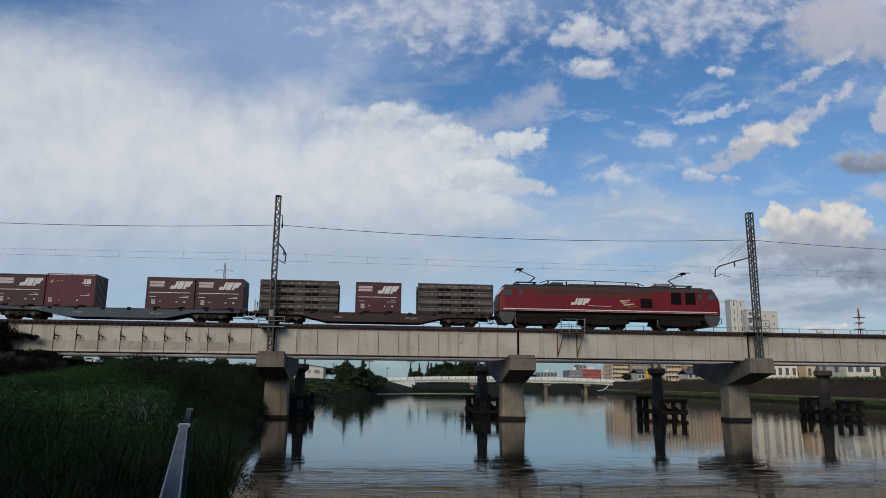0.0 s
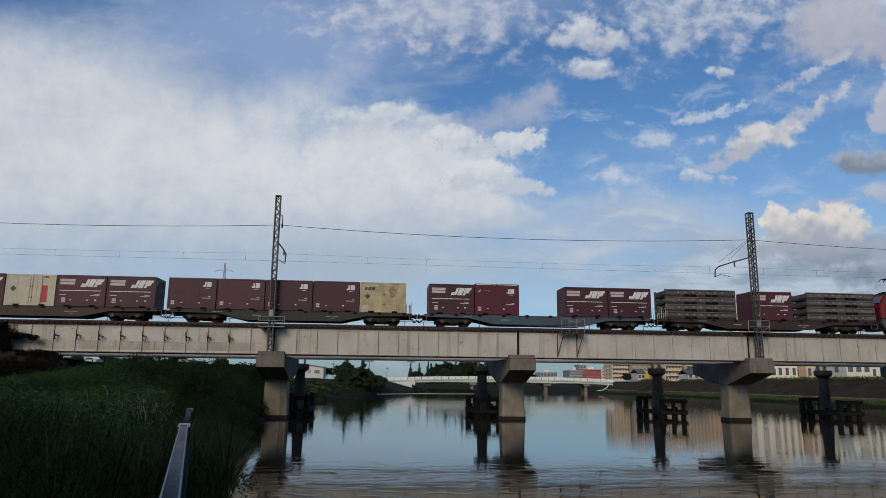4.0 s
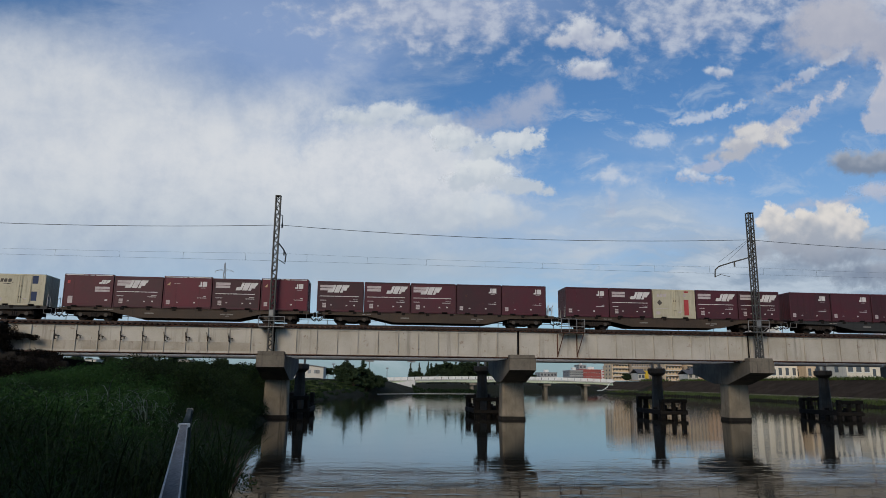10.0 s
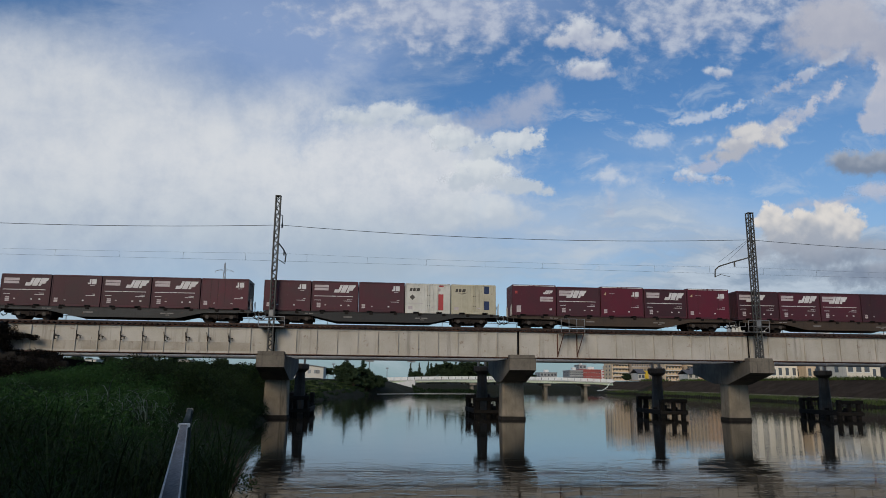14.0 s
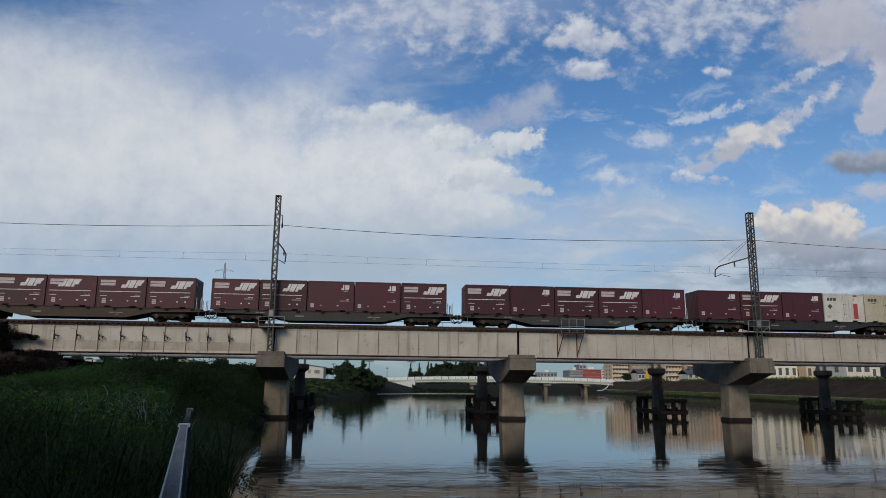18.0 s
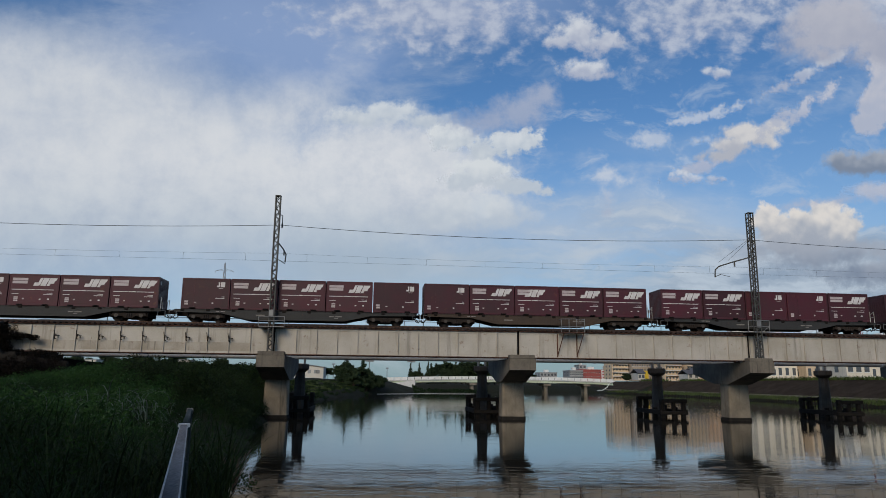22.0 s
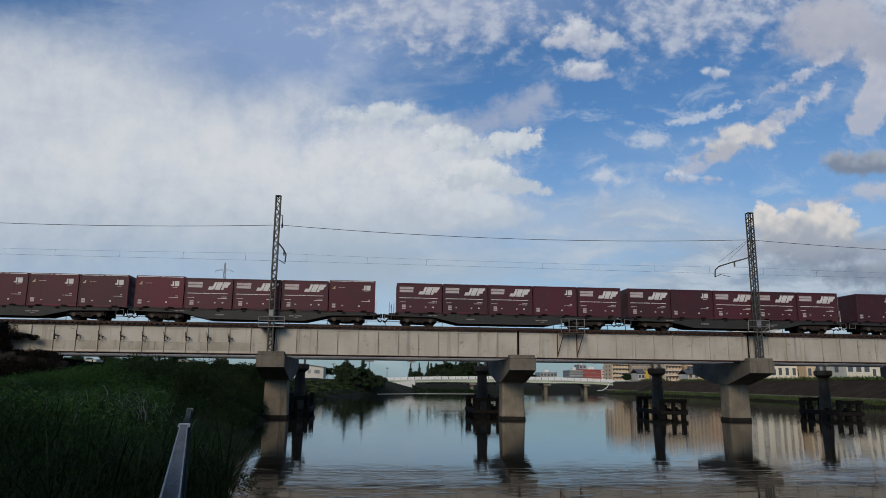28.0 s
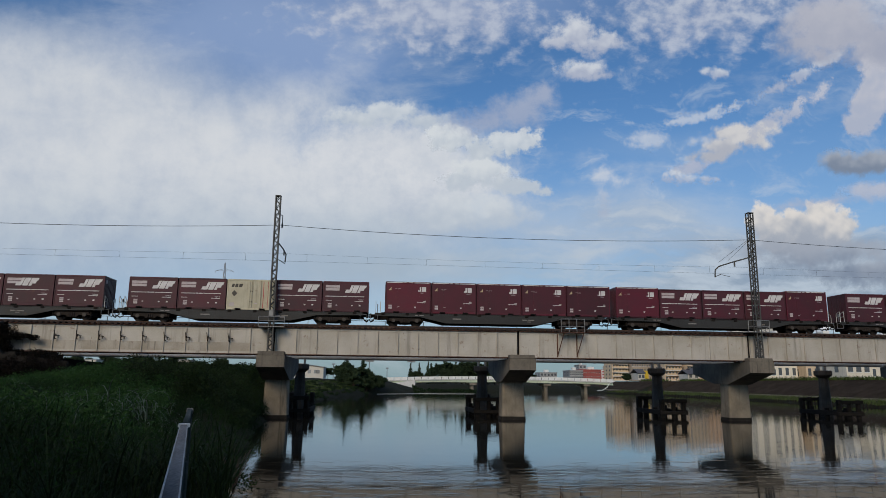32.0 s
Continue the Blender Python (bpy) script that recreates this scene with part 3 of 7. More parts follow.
def bridge_pier(x, near_step=True):
    t = thing("bridge_pier", "weathered concrete hammerhead pier standing in the river", "bridge pier", "bridge piers", "structure")
    s = Solid()
    ring = []
    for cx, cy, turn in ((1, 1, 0), (-1, 1, 90), (-1, -1, 180), (1, -1, 270)):
        for i in range(5):
            ang = radians(turn + 22.5 * i)
            ring.append((cx * 0.82 + 0.18 * math.cos(ang), cy * 0.64 + 0.18 * math.sin(ang)))
    y = 2.55
    s.grid([[(x + a * w, y + b, z) for a, b in ring] for z, w in ((-1.5, 1.03), (0.62, 1.0), (3.3, 0.92))])
    part("column", s, M["concrete"], t, smooth=False)
    s = Solid()
    s.grid([[(x + a * f * 1.02, y + b * f, z) for a, b in ring] for z, f in ((-1.5, 1.05), (0.20, 1.05), (0.27, 1.0))])
    part("footing_collar", s, M["wet_concrete"], t, "darker waterline collar of the pier")
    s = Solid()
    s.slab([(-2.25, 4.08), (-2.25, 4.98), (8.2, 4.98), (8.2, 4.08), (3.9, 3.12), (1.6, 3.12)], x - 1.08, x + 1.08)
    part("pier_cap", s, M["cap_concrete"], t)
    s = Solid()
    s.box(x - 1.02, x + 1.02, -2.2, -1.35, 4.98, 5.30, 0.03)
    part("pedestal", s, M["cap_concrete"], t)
    for dx in (-0.42, 0.42):
        for y in (-1.0, 1.0):
            s = Solid()
            s.box(x + dx - 0.2, x + dx + 0.2, y - 0.22, y + 0.22, 4.982, 5.078, 0.01)
            part("bearing", s, M["rust"], t)
    return t


for x in (-8.0, 11.9, 32.1, 51.7):
    bridge_pier(x)


def build_abutment():
    t = thing("abutment", "stained concrete abutment in the railway embankment, shade put into its colour", "abutment", kind="structure")
    # the walls' near-black colour includes the shade that lies over this corner
    s = Solid()
    s.box(-31.5, -28.35, -3.0, 6.0, -0.5, 7.22, 0.06)
    part("back_wall", s, M["wet_concrete"], t)
    s = Solid()
    s.box(-28.35, -26.6, -2.6, 5.6, -0.5, 4.98, 0.06)
    part("bridge_seat", s, M["wet_concrete"], t)
    for y in (-3.3, 6.0):
        s = Solid()
        s.plate([(-40, 0.5), (-40, 7.1), (-29.2, 7.1), (-27.2, 4.8), (-22.6, 4.3), (-22.6, 0.5)], y, y + 0.35)
        part("wing_wall", s, M["wet_concrete"], t)
    s = Solid()
    s.box(69.5, 73, -3.0, 6.0, 0.0, 7.22, 0.06)
    ob = lone("abutment", s, M["dark_concrete"], "dark concrete abutment on the far bank", "abutment", "structure")


build_abutment()


def lattice_mast(x, y, z0, z1, w, left):
    t = thing("catenary_mast", "tall grey steel lattice catenary mast on a pier cap", "catenary mast", "catenary masts")
    h = w / 2
    for dx in (-h, h):
        for dy in (-h, h):
            s = Solid()
            s.box(x + dx - 0.042, x + dx + 0.042, y + dy - 0.042, y + dy + 0.042, z0, z1)
            part("corner_angle", s, M["mast"], t)
    step = 0.33
    n = int((z1 - z0) / step)
    for face in range(4):
        s = Solid()
        for i in range(n):
            za, zb = z0 + i * step, z0 + (i + 1) * step
            d0, d1 = (-h, h) if i % 2 else (h, -h)
            if face < 2:
                yy = y + (-h if face == 0 else h)
                s.bar((x + d0, yy, za), (x + d1, yy, zb), 0.05)
            else:
                xx = x + (-h if face == 2 else h)
                s.bar((xx, y + d0, za), (xx, y + d1, zb), 0.05)
        part("lacing", s, M["mast"], t)
    s = Solid()
    s.box(x - h - 0.05, x + h + 0.05, y - h - 0.05, y + h + 0.05, z1, z1 + 0.06)
    part("mast_cap", s, M["mast"], t)
    # feeder bracket with its insulator
    s = Solid()
    s.bend([(x, y + 0.1, z1 - 1.35), (x + 0.35, y + 0.55, z1 - 1.5), (x + 0.35, y + 0.55, z1 - 2.15)], 0.035)
    s.tube((x + 0.35, y + 0.55, z1 - 2.15), (x + 0.35, y + 0.55, z1 - 2.5), 0.07, 8)
    part("feeder_bracket", s, M["mast"], t)
    # cantilever over the track
    s = Solid()
    zc = 13.95
    if left:
        pts = [(x + 0.1, y, zc + 0.15), (x + 0.45, -0.6, zc - 0.25), (x + 0.62, 0.0, zc - 0.6), (x + 0.55, 0.1, zc - 1.25)]
    else:
        pts = [(x - 0.1, y, zc), (x - 1.5, -0.9, zc - 0.38), (x - 2.35, -0.35, zc - 0.66), (x - 2.62, -0.2, zc - 0.95), (x - 2.66, -0.15, zc - 1.6)]
    s.bend(pts, 0.055, 7)
    part("cantilever", s, M["mast"], t)
    s = Solid()
    if left:
        s.tube((x + 0.2, y, zc - 1.3), (x + 0.55, 0.0, zc - 1.35), 0.03, 6)
        part("registration_arm", s, M["mast"], t)
        s = Solid()
        s.tube((x + 0.50, -0.4, zc - 0.35), (x + 0.50, -0.4, zc - 0.75), 0.06, 7)
    else:
        s.tube((x - 1.25, -1.0, zc - 0.3), (x - 1.25, -1.0, zc - 0.75), 0.07, 7)
        part("insulator", s, M["mast"], t)
        s = Solid()
        s.tube((x - 2.66, -0.15, zc - 1.55), (x - 2.1, -0.1, zc - 1.32), 0.035, 6)
        s.bend([(x - 2.1, -0.1, zc - 1.32), (x - 1.2, 0.0, zc - 1.5)], 0.02, 5)
    part("insulator" if left else "registration_arm", s, M["mast"], t)
    if not left:
        s = Solid()
        for k, dx in enumerate((-1.9, -1.0)):
            s.tube((x - 0.1, y, z1 - 2.2 - 0.1 * k), (x + dx - 0.6, -0.6, zc - 0.35 + 0.2 * k), 0.012, 5)
        part("stay_wire", s, M["wire"], t)
    # service platform at deck height
    s = Solid()
    a, b, lo, hi = (x - 0.95, x + 1.05, 7.25, 8.0) if left else (x - 1.0, x + 0.85, 7.5, 8.45)
    s.box(a, b, y - 0.35, y + 0.55, lo - 0.06, lo, 0.01)
    part("platform", s, M["galv"], t)
    for xx in (a, b):
        s = Solid()
        s.tube((xx, y - 0.35, lo), (xx, y - 0.35, hi), 0.028, 6)
        part("rail_post", s, M["galv"], t)
    s = Solid()
    for z in (lo + 0.42, hi) if left else (lo + 0.45, hi):
        s.tube((a, y - 0.35, z), (b, y - 0.35, z), 0.026, 6)
    if not left:
        s.tube((x + 0.2, y - 0.35, lo), (b, y - 0.35, lo + 0.45), 0.026, 6)
    part("handrail", s, M["galv"], t)
    s = Solid()
    s.box(x - 0.2, x + 0.16, y - 0.3, y - 0.2, 8.05 if left else 7.85, 8.55 if left else 8.5, 0.015)
    part("sign_box", s, M["galv"], t)
    return t


lattice_mast(-8.15, -1.75, 5.30, 17.85, 0.36, True)
lattice_mast(32.25, -1.75, 5.30, 17.80, 0.42, False)


def hanging(pts_x, z_at, y, r, n=14, slack=0.00034):
    s = Solid()
    for x0, x1 in zip(pts_x, pts_x[1:]):
        sag = (x1 - x0) ** 2 * slack
        pts = [(x0 + (x1 - x0) * i / n, y, z_at - sag * 4 * (i / n) * (1 - i / n)) for i in range(n + 1)]
        s.bend(pts, r, 5)
    return s


def build_wires():
    masts = [-88.0, -48.0, -8.0, 32.4, 73.0, 113.0]
    lone("feeder_wire", hanging(masts, 15.58, -1.2, 0.022), M["wire"], "dark feeder cable slung between the masts", "overhead wire", "structure")
    t = thing("contact_line", "thin overhead contact wire with its carrier and droppers", "overhead wire", kind="structure")
    tops, lows = [13.36, 13.36, 13.44, 13.34, 13.30, 13.30], [12.72, 12.72, 12.80, 12.71, 12.71, 12.71]

    def level(zs, x, sag):
        k = max(j for j, m in enumerate(masts[:-1]) if m <= max(x, -87.9))
        f = min(1.0, max(0.0, (x - masts[k]) / (masts[k + 1] - masts[k])))
        return zs[k] + (zs[k + 1] - zs[k]) * f - sag * 4 * f * (1 - f)

    along = [-88 + 2.5 * i for i in range(81)]
    part("carrier_wire", Solid().bend([(x, 0, level(tops, x, 0.17)) for x in along], 0.006, 5), M["wire"], t)
    part("contact_wire", Solid().bend([(x, 0, level(lows, x, 0.0)) for x in along], 0.007, 5), M["wire"], t)
    for i in range(38):
        s = Solid()
        x = -85.8 + 5.0 * i
        s.tube((x, 0, level(lows, x, 0.0)), (x, 0, level(tops, x, 0.17)), 0.009, 4)
        part("dropper", s, M["wire"], t)


build_wires()


def refuge_platform():
    t = thing("refuge_platform", "small rusty steel refuge platform hung on the girder", "platform", kind="structure")
    s = Solid()
    s.box(15.15, 17.2, -2.0, -1.2, 7.14, 7.19, 0.01)
    part("platform", s, M["rust"], t)
    for x in (15.45, 17.1):
        s = Solid()
        s.bar((x, -1.9, 7.14), (x - 0.35, -1.06, 5.35), 0.07)
        s.bar((x - 0.36, -1.05, 5.2), (x - 0.36, -1.05, 7.1), 0.07)
        part("strut", s, M["rust"], t)
    for x in (15.2, 15.85, 16.5, 17.15):
        s = Solid()
        s.tube((x, -1.98, 7.19), (x, -1.98, 8.27), 0.03, 6)
        part("rail_post", s, M["galv"], t)
    for z in (7.66, 8.27):
        s = Solid()
        s.tube((15.2, -1.98, z), (17.15, -1.98, z), 0.028, 6)
        part("handrail", s, M["galv"], t)
    s = Solid()
    for x in (15.2, 17.15):
        for z in (7.66, 8.27):
            s.tube((x, -1.98, z), (x, -1.22, z), 0.026, 6)
    part("side_rail", s, M["galv"], t)


refuge_platform()


# ---- pipe bridge behind ----
def pipe_bridge():
    t = thing("pipe_bridge", "grey water pipe carried on short posts behind the railway bridge", "pipe", kind="structure")
    s = Solid()
    s.tube((-60, 10.2, 5.33), (90, 10.2, 5.33), 0.29, 18)
    part("pipe", s, M["pipe"], t, smooth=True)
    for i in range(18):
        x = -27 + 6.1 * i
        s = Solid()
        s.tube((x - 0.06, 10.2, 5.33), (x + 0.06, 10.2, 5.33), 0.34, 18)
        part("pipe_flange", s, M["pipe"], t)
    s = Solid()
    s.tube((-60, 9.9, 5.98), (90, 9.9, 5.98), 0.02, 5)
    for i in range(72):
        s.tube((-58 + 2.05 * i, 9.9, 5.6), (-58 + 2.05 * i, 9.9, 5.98), 0.016, 5)
    part("cable_rail", s, M["galv"], t)
    return t


pipe_bridge()


def pipe_pier(x, half, y=9.6):
    t = thing("pipe_pier", "dark T-headed concrete pier carrying the water pipe", "pier", "pipe piers", "structure")
    s = Solid()
    eight = [(math.cos((i + 0.5) * math.pi / 4), math.sin((i + 0.5) * math.pi / 4)) for i in range(8)]
    s.grid([[(x + a * w, y + 0.4 + b * w, z) for a, b in eight] for z, w in ((-1.5, 0.66), (0.9, 0.6), (4.0, 0.45))])
    part("column", s, M["dark_concrete"], t)
    s = Solid()
    s.grid([[(x + a * w, y + 0.4 + b * w * 1.15, z) for a, b in eight] for z, w in ((3.86, 0.47), (4.08, 0.76), (4.18, 0.84), (4.54, 0.84), (4.62, 0.76))])
    part("pier_head", s, M["dark_concrete"], t)
    for dx in (-0.35, 0.35):
        s = Solid()
        s.box(x + dx - 0.09, x + dx + 0.09, y + 0.40, y + 0.80, 4.62, 5.12, 0.02)
        part("saddle_post", s, M["galv"], t, "grey steel saddle post")
    f = thing("pier_fender", "dark weathered timber fender frame round the pipe pier", "fender", "pier fenders")
    rng = random.Random(int(x * 10))
    # narrow and long in the stream's direction: a front row, a back row and low side timbers between them
    front, back = y - 3.0, y + 2.7
    rows = ((front, 1.72, ((-half, 0.30), (0.06, 0.24), (half, 0.28))), (back, 1.92, ((-half, 0.34), (-half * 0.30, 0.28), (half, 0.30))),
            (y - 1.2, 0.95, ((-half, 0.26), (half, 0.26))), (y + 1.2, 1.05, ((-half, 0.26), (half, 0.26))))
    for yy, tall, posts in rows:
        for dx, wide in posts:
            s = Solid()
            tilt, top = rng.uniform(-0.04, 0.04), tall + rng.uniform(-0.06, 0.06)
            w = wide * 0.85
            s.grid([[(x + dx + a * w + tilt * z, yy + b * w, z) for a, b in eight] for z in (-1.5, top - 0.05)] + [[(x + dx + a * w * 0.8 + tilt * top, yy + b * w * 0.8, top) for a, b in eight]])
            part("fender_post", s, M["timber"], f)
    for yy, z, a, b in ((front, 1.56, -half - 0.30, half + 0.26), (front, 0.46, -half - 0.34, half + 0.28), (back, 1.72, -half - 0.36, half * 0.55)):
        s = Solid()
        s.box(x + a, x + b, yy - 0.46, yy - 0.26, z - 0.16, z + 0.16, 0.03)
        part("waling", s, M["timber"], f)
    for dx in (-half - 0.34, half + 0.18):
        s = Solid()
        s.box(x + dx, x + dx + 0.16, front - 0.2, back + 0.2, 0.30, 0.72, 0.02)
        part("cross_waling", s, M["timber"], f)
    return t


for x in (-6.9, 10.5, 28.1, 45.7):
    pipe_pier(x, 1.0)


# ---- the train ----
def logo_big(x0, z0, w, h, y):
    """Slanted emblem as three plain leaning blocks, the first one with a broad foot."""
    k, s = h * 0.38, Solid()
    for rim in (((-0.05, 0), (0.24, 0), (0.29, 0.16), (0.29, 1.0), (0.15, 1.0), (0.15, 0.42), (-0.05, 0.42)),
                ((0.32, 0), (0.60, 0), (0.60, 0.45), (0.62, 0.60), (0.62, 1.0), (0.32, 1.0)),
                ((0.65, 0), (0.80, 0), (0.80, 0.28), (0.97, 0.28), (0.97, 0.60), (1.03, 0.72), (1.03, 1.0), (0.65, 1.0))):
        s.plate([(x0 + w * u + k * v, z0 + h * v) for u, v in rim], y - 0.006, y)
    return s


def logo_small(x0, z0, w, h, y):
    """Square emblem as two plain blocks, the first one with a foot."""
    s = Solid()
    for rim in (((0, 0), (0.42, 0), (0.42, 1.0), (0.22, 1.0), (0.22, 0.30), (0, 0.30)),
                ((0.52, 0), (1.10, 0), (1.10, 1.0), (0.52, 1.0))):
        s.plate([(x0 + w * u, z0 + h * v) for u, v in rim], y - 0.006, y)
    return s


def bars(rows, y):
    s = Solid()
    for x0, x1, z0, z1 in rows:
        s.box(x0, x1, y - 0.005, y, z0, z1)
    return s


def marks(name, rows, y, mat, parent, label=""):
    """Painted marks, each a part of its own."""
    for row in rows:
        part(name, bars([row], y), mat, parent, label)


HALF, WIDE = 1.8575, 1.225
GROUP = "freight containers on the train"


def container_shell(label, coat, ribs, seams, TALL=2.50):
    t = thing("freight_container", label, "freight container", GROUP)
    s = Solid()
    s.box(-HALF + 0.03, HALF - 0.03, -WIDE + 0.025, WIDE - 0.025, 0.16, TALL - 0.05)
    part("body", s, coat, t)
    for x in (-HALF, HALF - 0.09):
        for y in (-WIDE, WIDE - 0.09):
            s = Solid()
            s.box(x, x + 0.09, y, y + 0.09, 0.0, TALL - 0.02, 0.01)
            part("corner_post", s, coat, t)
    for y in (-WIDE, WIDE - 0.08):
        s = Solid()
        s.box(-HALF + 0.09, HALF - 0.09, y + 0.004, y + 0.08, TALL - 0.12, TALL - 0.01, 0.01)
        part("top_rail", s, coat, t)
    for x in (-HALF, HALF - 0.08):
        s = Solid()
        s.box(x + 0.004, x + 0.076, -WIDE + 0.09, WIDE - 0.09, TALL - 0.12, TALL - 0.01, 0.01)
        part("end_rail", s, coat, t)
    s = Solid()
    s.box(-HALF + 0.04, HALF - 0.04, -WIDE + 0.04, WIDE - 0.04, TALL - 0.045, TALL, 0.01)
    part("roof_panel", s, M["roofdark"], t)
    s = Solid()
    for x0, x1 in ((-HALF + 0.09, -1.18), (-0.72, 0.72), (1.18, HALF - 0.09)):
        s.box(x0, x1, -WIDE + 0.008, WIDE - 0.008, 0.03, 0.19, 0.015)
    part("base_rail", s, coat, t)
    for x in (-0.95, 0.95):
        s = Solid()
        s.box(x - 0.23, x + 0.23, -WIDE + 0.03, WIDE - 0.03, 0.06, 0.159)
        part("fork_pocket", s, M["grille"], t, "dark fork pocket opening")
    for x in seams:
        s = Solid()
        s.box(x - 0.014, x + 0.014, -WIDE + 0.012, -WIDE + 0.027, 0.2, TALL - 0.13)
        part("panel_joint", s, coat, t)
    for x in ribs:
        s = Solid()
        s.box(x - 0.045, x + 0.045, -WIDE - 0.012, -WIDE + 0.03, 0.2, TALL - 0.13, 0.008)
        part("door_rib", s, coat, t)
        s = Solid()
        s.tube((x + 0.08, -WIDE - 0.02, 0.25), (x + 0.08, -WIDE - 0.02, TALL - 0.2), 0.016, 6)
        part("lock_bar", s, coat, t)
    s = Solid()
    # end wall pressings
    for i in range(9):
        y = -1.0 + 0.25 * i
        for x in (-HALF + 0.012, HALF - 0.03):
            s.box(x, x + 0.018, y - 0.04, y + 0.04, 0.25, TALL - 0.2)
    part("end_pressing", s, coat, t)["kind"] = "stuff"
    return t


Y = -WIDE + 0.022


def container_stripe(shifted):
    t = container_shell("maroon freight container with a white waist line and emblem", M["maroon"], (), ())
    marks("name_panel", [(-1.64, -0.50, 1.98, 2.18), (-1.64, -0.52, 1.74, 1.94)], Y, M["mark_dull"], t, "faded white unreadable name panel")
    part("emblem", logo_big(-0.98 if shifted else -0.02, 1.58, 1.42, 0.62, Y), M["mark"], t, "white slanted emblem")
    marks("waist_line", [(-1.64, -0.50, 1.25, 1.30), (-0.46, -0.30, 1.25, 1.31), (-0.26, 0.10, 1.25, 1.31), (0.15, 1.48, 1.25, 1.30)], Y, M["mark"], t, "thin white waist line")
    for k in range(3):
        part("data_plate", bars([(-1.42, -1.12, 0.36 + 0.13 * k, 0.46 + 0.13 * k)], Y), M["mark_dull"], t, "small worn data plate")
    marks("small_plate", [(-0.80, -0.66, 0.52, 0.60)], Y, M["mark_dull"], t)
    part("small_lettering", bars([(1.0, 1.42, 1.00, 1.03), (0.72, 1.42, 0.88, 0.92), (-1.6, -1.1, 0.92, 0.96), (0.45, 0.58, 0.50, 0.58), (1.06, 1.20, 0.50, 0.60)], Y), M["mark"], t, "tiny white unreadable lettering")["kind"] = "stuff"
    s = Solid()
    s.tube((HALF - 0.03, -0.75, 2.05), (HALF - 0.008, -0.75, 2.05), 0.16, 14)
    part("end_mark", s, M["mark_dull"], t, "faded round mark on the end wall")
    return t


def container_plain(kind):
    if kind == "plain":
        t = container_shell("plain maroon freight container with a small white emblem", M["maroon"], (), (-0.9,))
    elif kind == "ribbed":
        t = container_shell("maroon freight container with ribbed doors and small emblem", M["maroon"], (), (-1.1, -0.55, 0.0, 0.55))
    else:
        t = container_shell("crimson freight container with white dashes along its top edge", M["crimson"], (), (-0.9, 0.9), 2.60)
        marks("top_dash", [(-1.74, -0.42, 2.49, 2.55), (-0.34, -0.10, 2.49, 2.55), (0.05, 0.40, 2.49, 2.55), (0.48, 1.74, 2.49, 2.55)], -WIDE - 0.001, M["mark"], t, "white dash along the top rail")
        s = Solid()
        s.plate([(-1.62, 1.88), (-1.38, 1.88), (-1.38, 2.14)], Y - 0.006, Y)
        part("small_crest", s, M["mark_gold"], t, "small gold crest")
        marks("crest_line", [(-1.10, -0.60, 1.99, 2.02)], Y, M["mark_dull"], t)
    part("emblem", logo_small(0.82, 1.80, 0.58, 0.40, Y), M["mark"], t, "white square emblem")
    part("small_lettering", bars([(1.00, 1.34, 1.68, 1.71), (1.25, 1.45, 1.00, 1.04), (0.75, 1.45, 0.88, 0.92), (0.50, 0.63, 0.46, 0.56), (-0.85, -0.7, 0.50, 0.54)], Y), M["mark"], t, "tiny white unreadable lettering")["kind"] = "stuff"
    marks("data_plate", [(-1.60, -1.32, 0.36, 0.50), (-1.60, -1.32, 0.53, 0.68)], Y, M["mark_dull"], t, "small worn data plate")
    return t


def container_bands():
    """The maroon one with its emblem high in the corner and two short bands below it."""
    t = container_shell("maroon freight container with a corner emblem and two white bands", M["crimson"], (), (-1.1,), 2.60)
    marks("top_dash", [(-1.74, -0.42, 2.49, 2.55), (-0.34, -0.10, 2.49, 2.55), (0.05, 0.40, 2.49, 2.55), (0.48, 1.74, 2.49, 2.55)], -WIDE - 0.001, M["mark"], t, "white dash along the top rail")
    part("emblem", logo_big(0.78, 1.84, 0.72, 0.32, Y), M["mark"], t, "white slanted emblem")
    marks("name_panel", [(0.50, 1.62, 1.45, 1.62), (0.50, 1.62, 1.22, 1.40)], Y, M["mark_dull"], t, "faded white unreadable name panel")
    marks("small_crest", [(-1.6, -1.4, 1.85, 2.08)], Y, M["mark_red"], t, "small orange crest")
    marks("data_plate", [(-1.48, -1.12, 0.30, 0.85)], Y, M["mark_dull"], t, "small worn data plate")
    marks("small_plate", [(1.3, 1.5, 0.5, 0.65)], Y, M["mark_dull"], t)
    return t


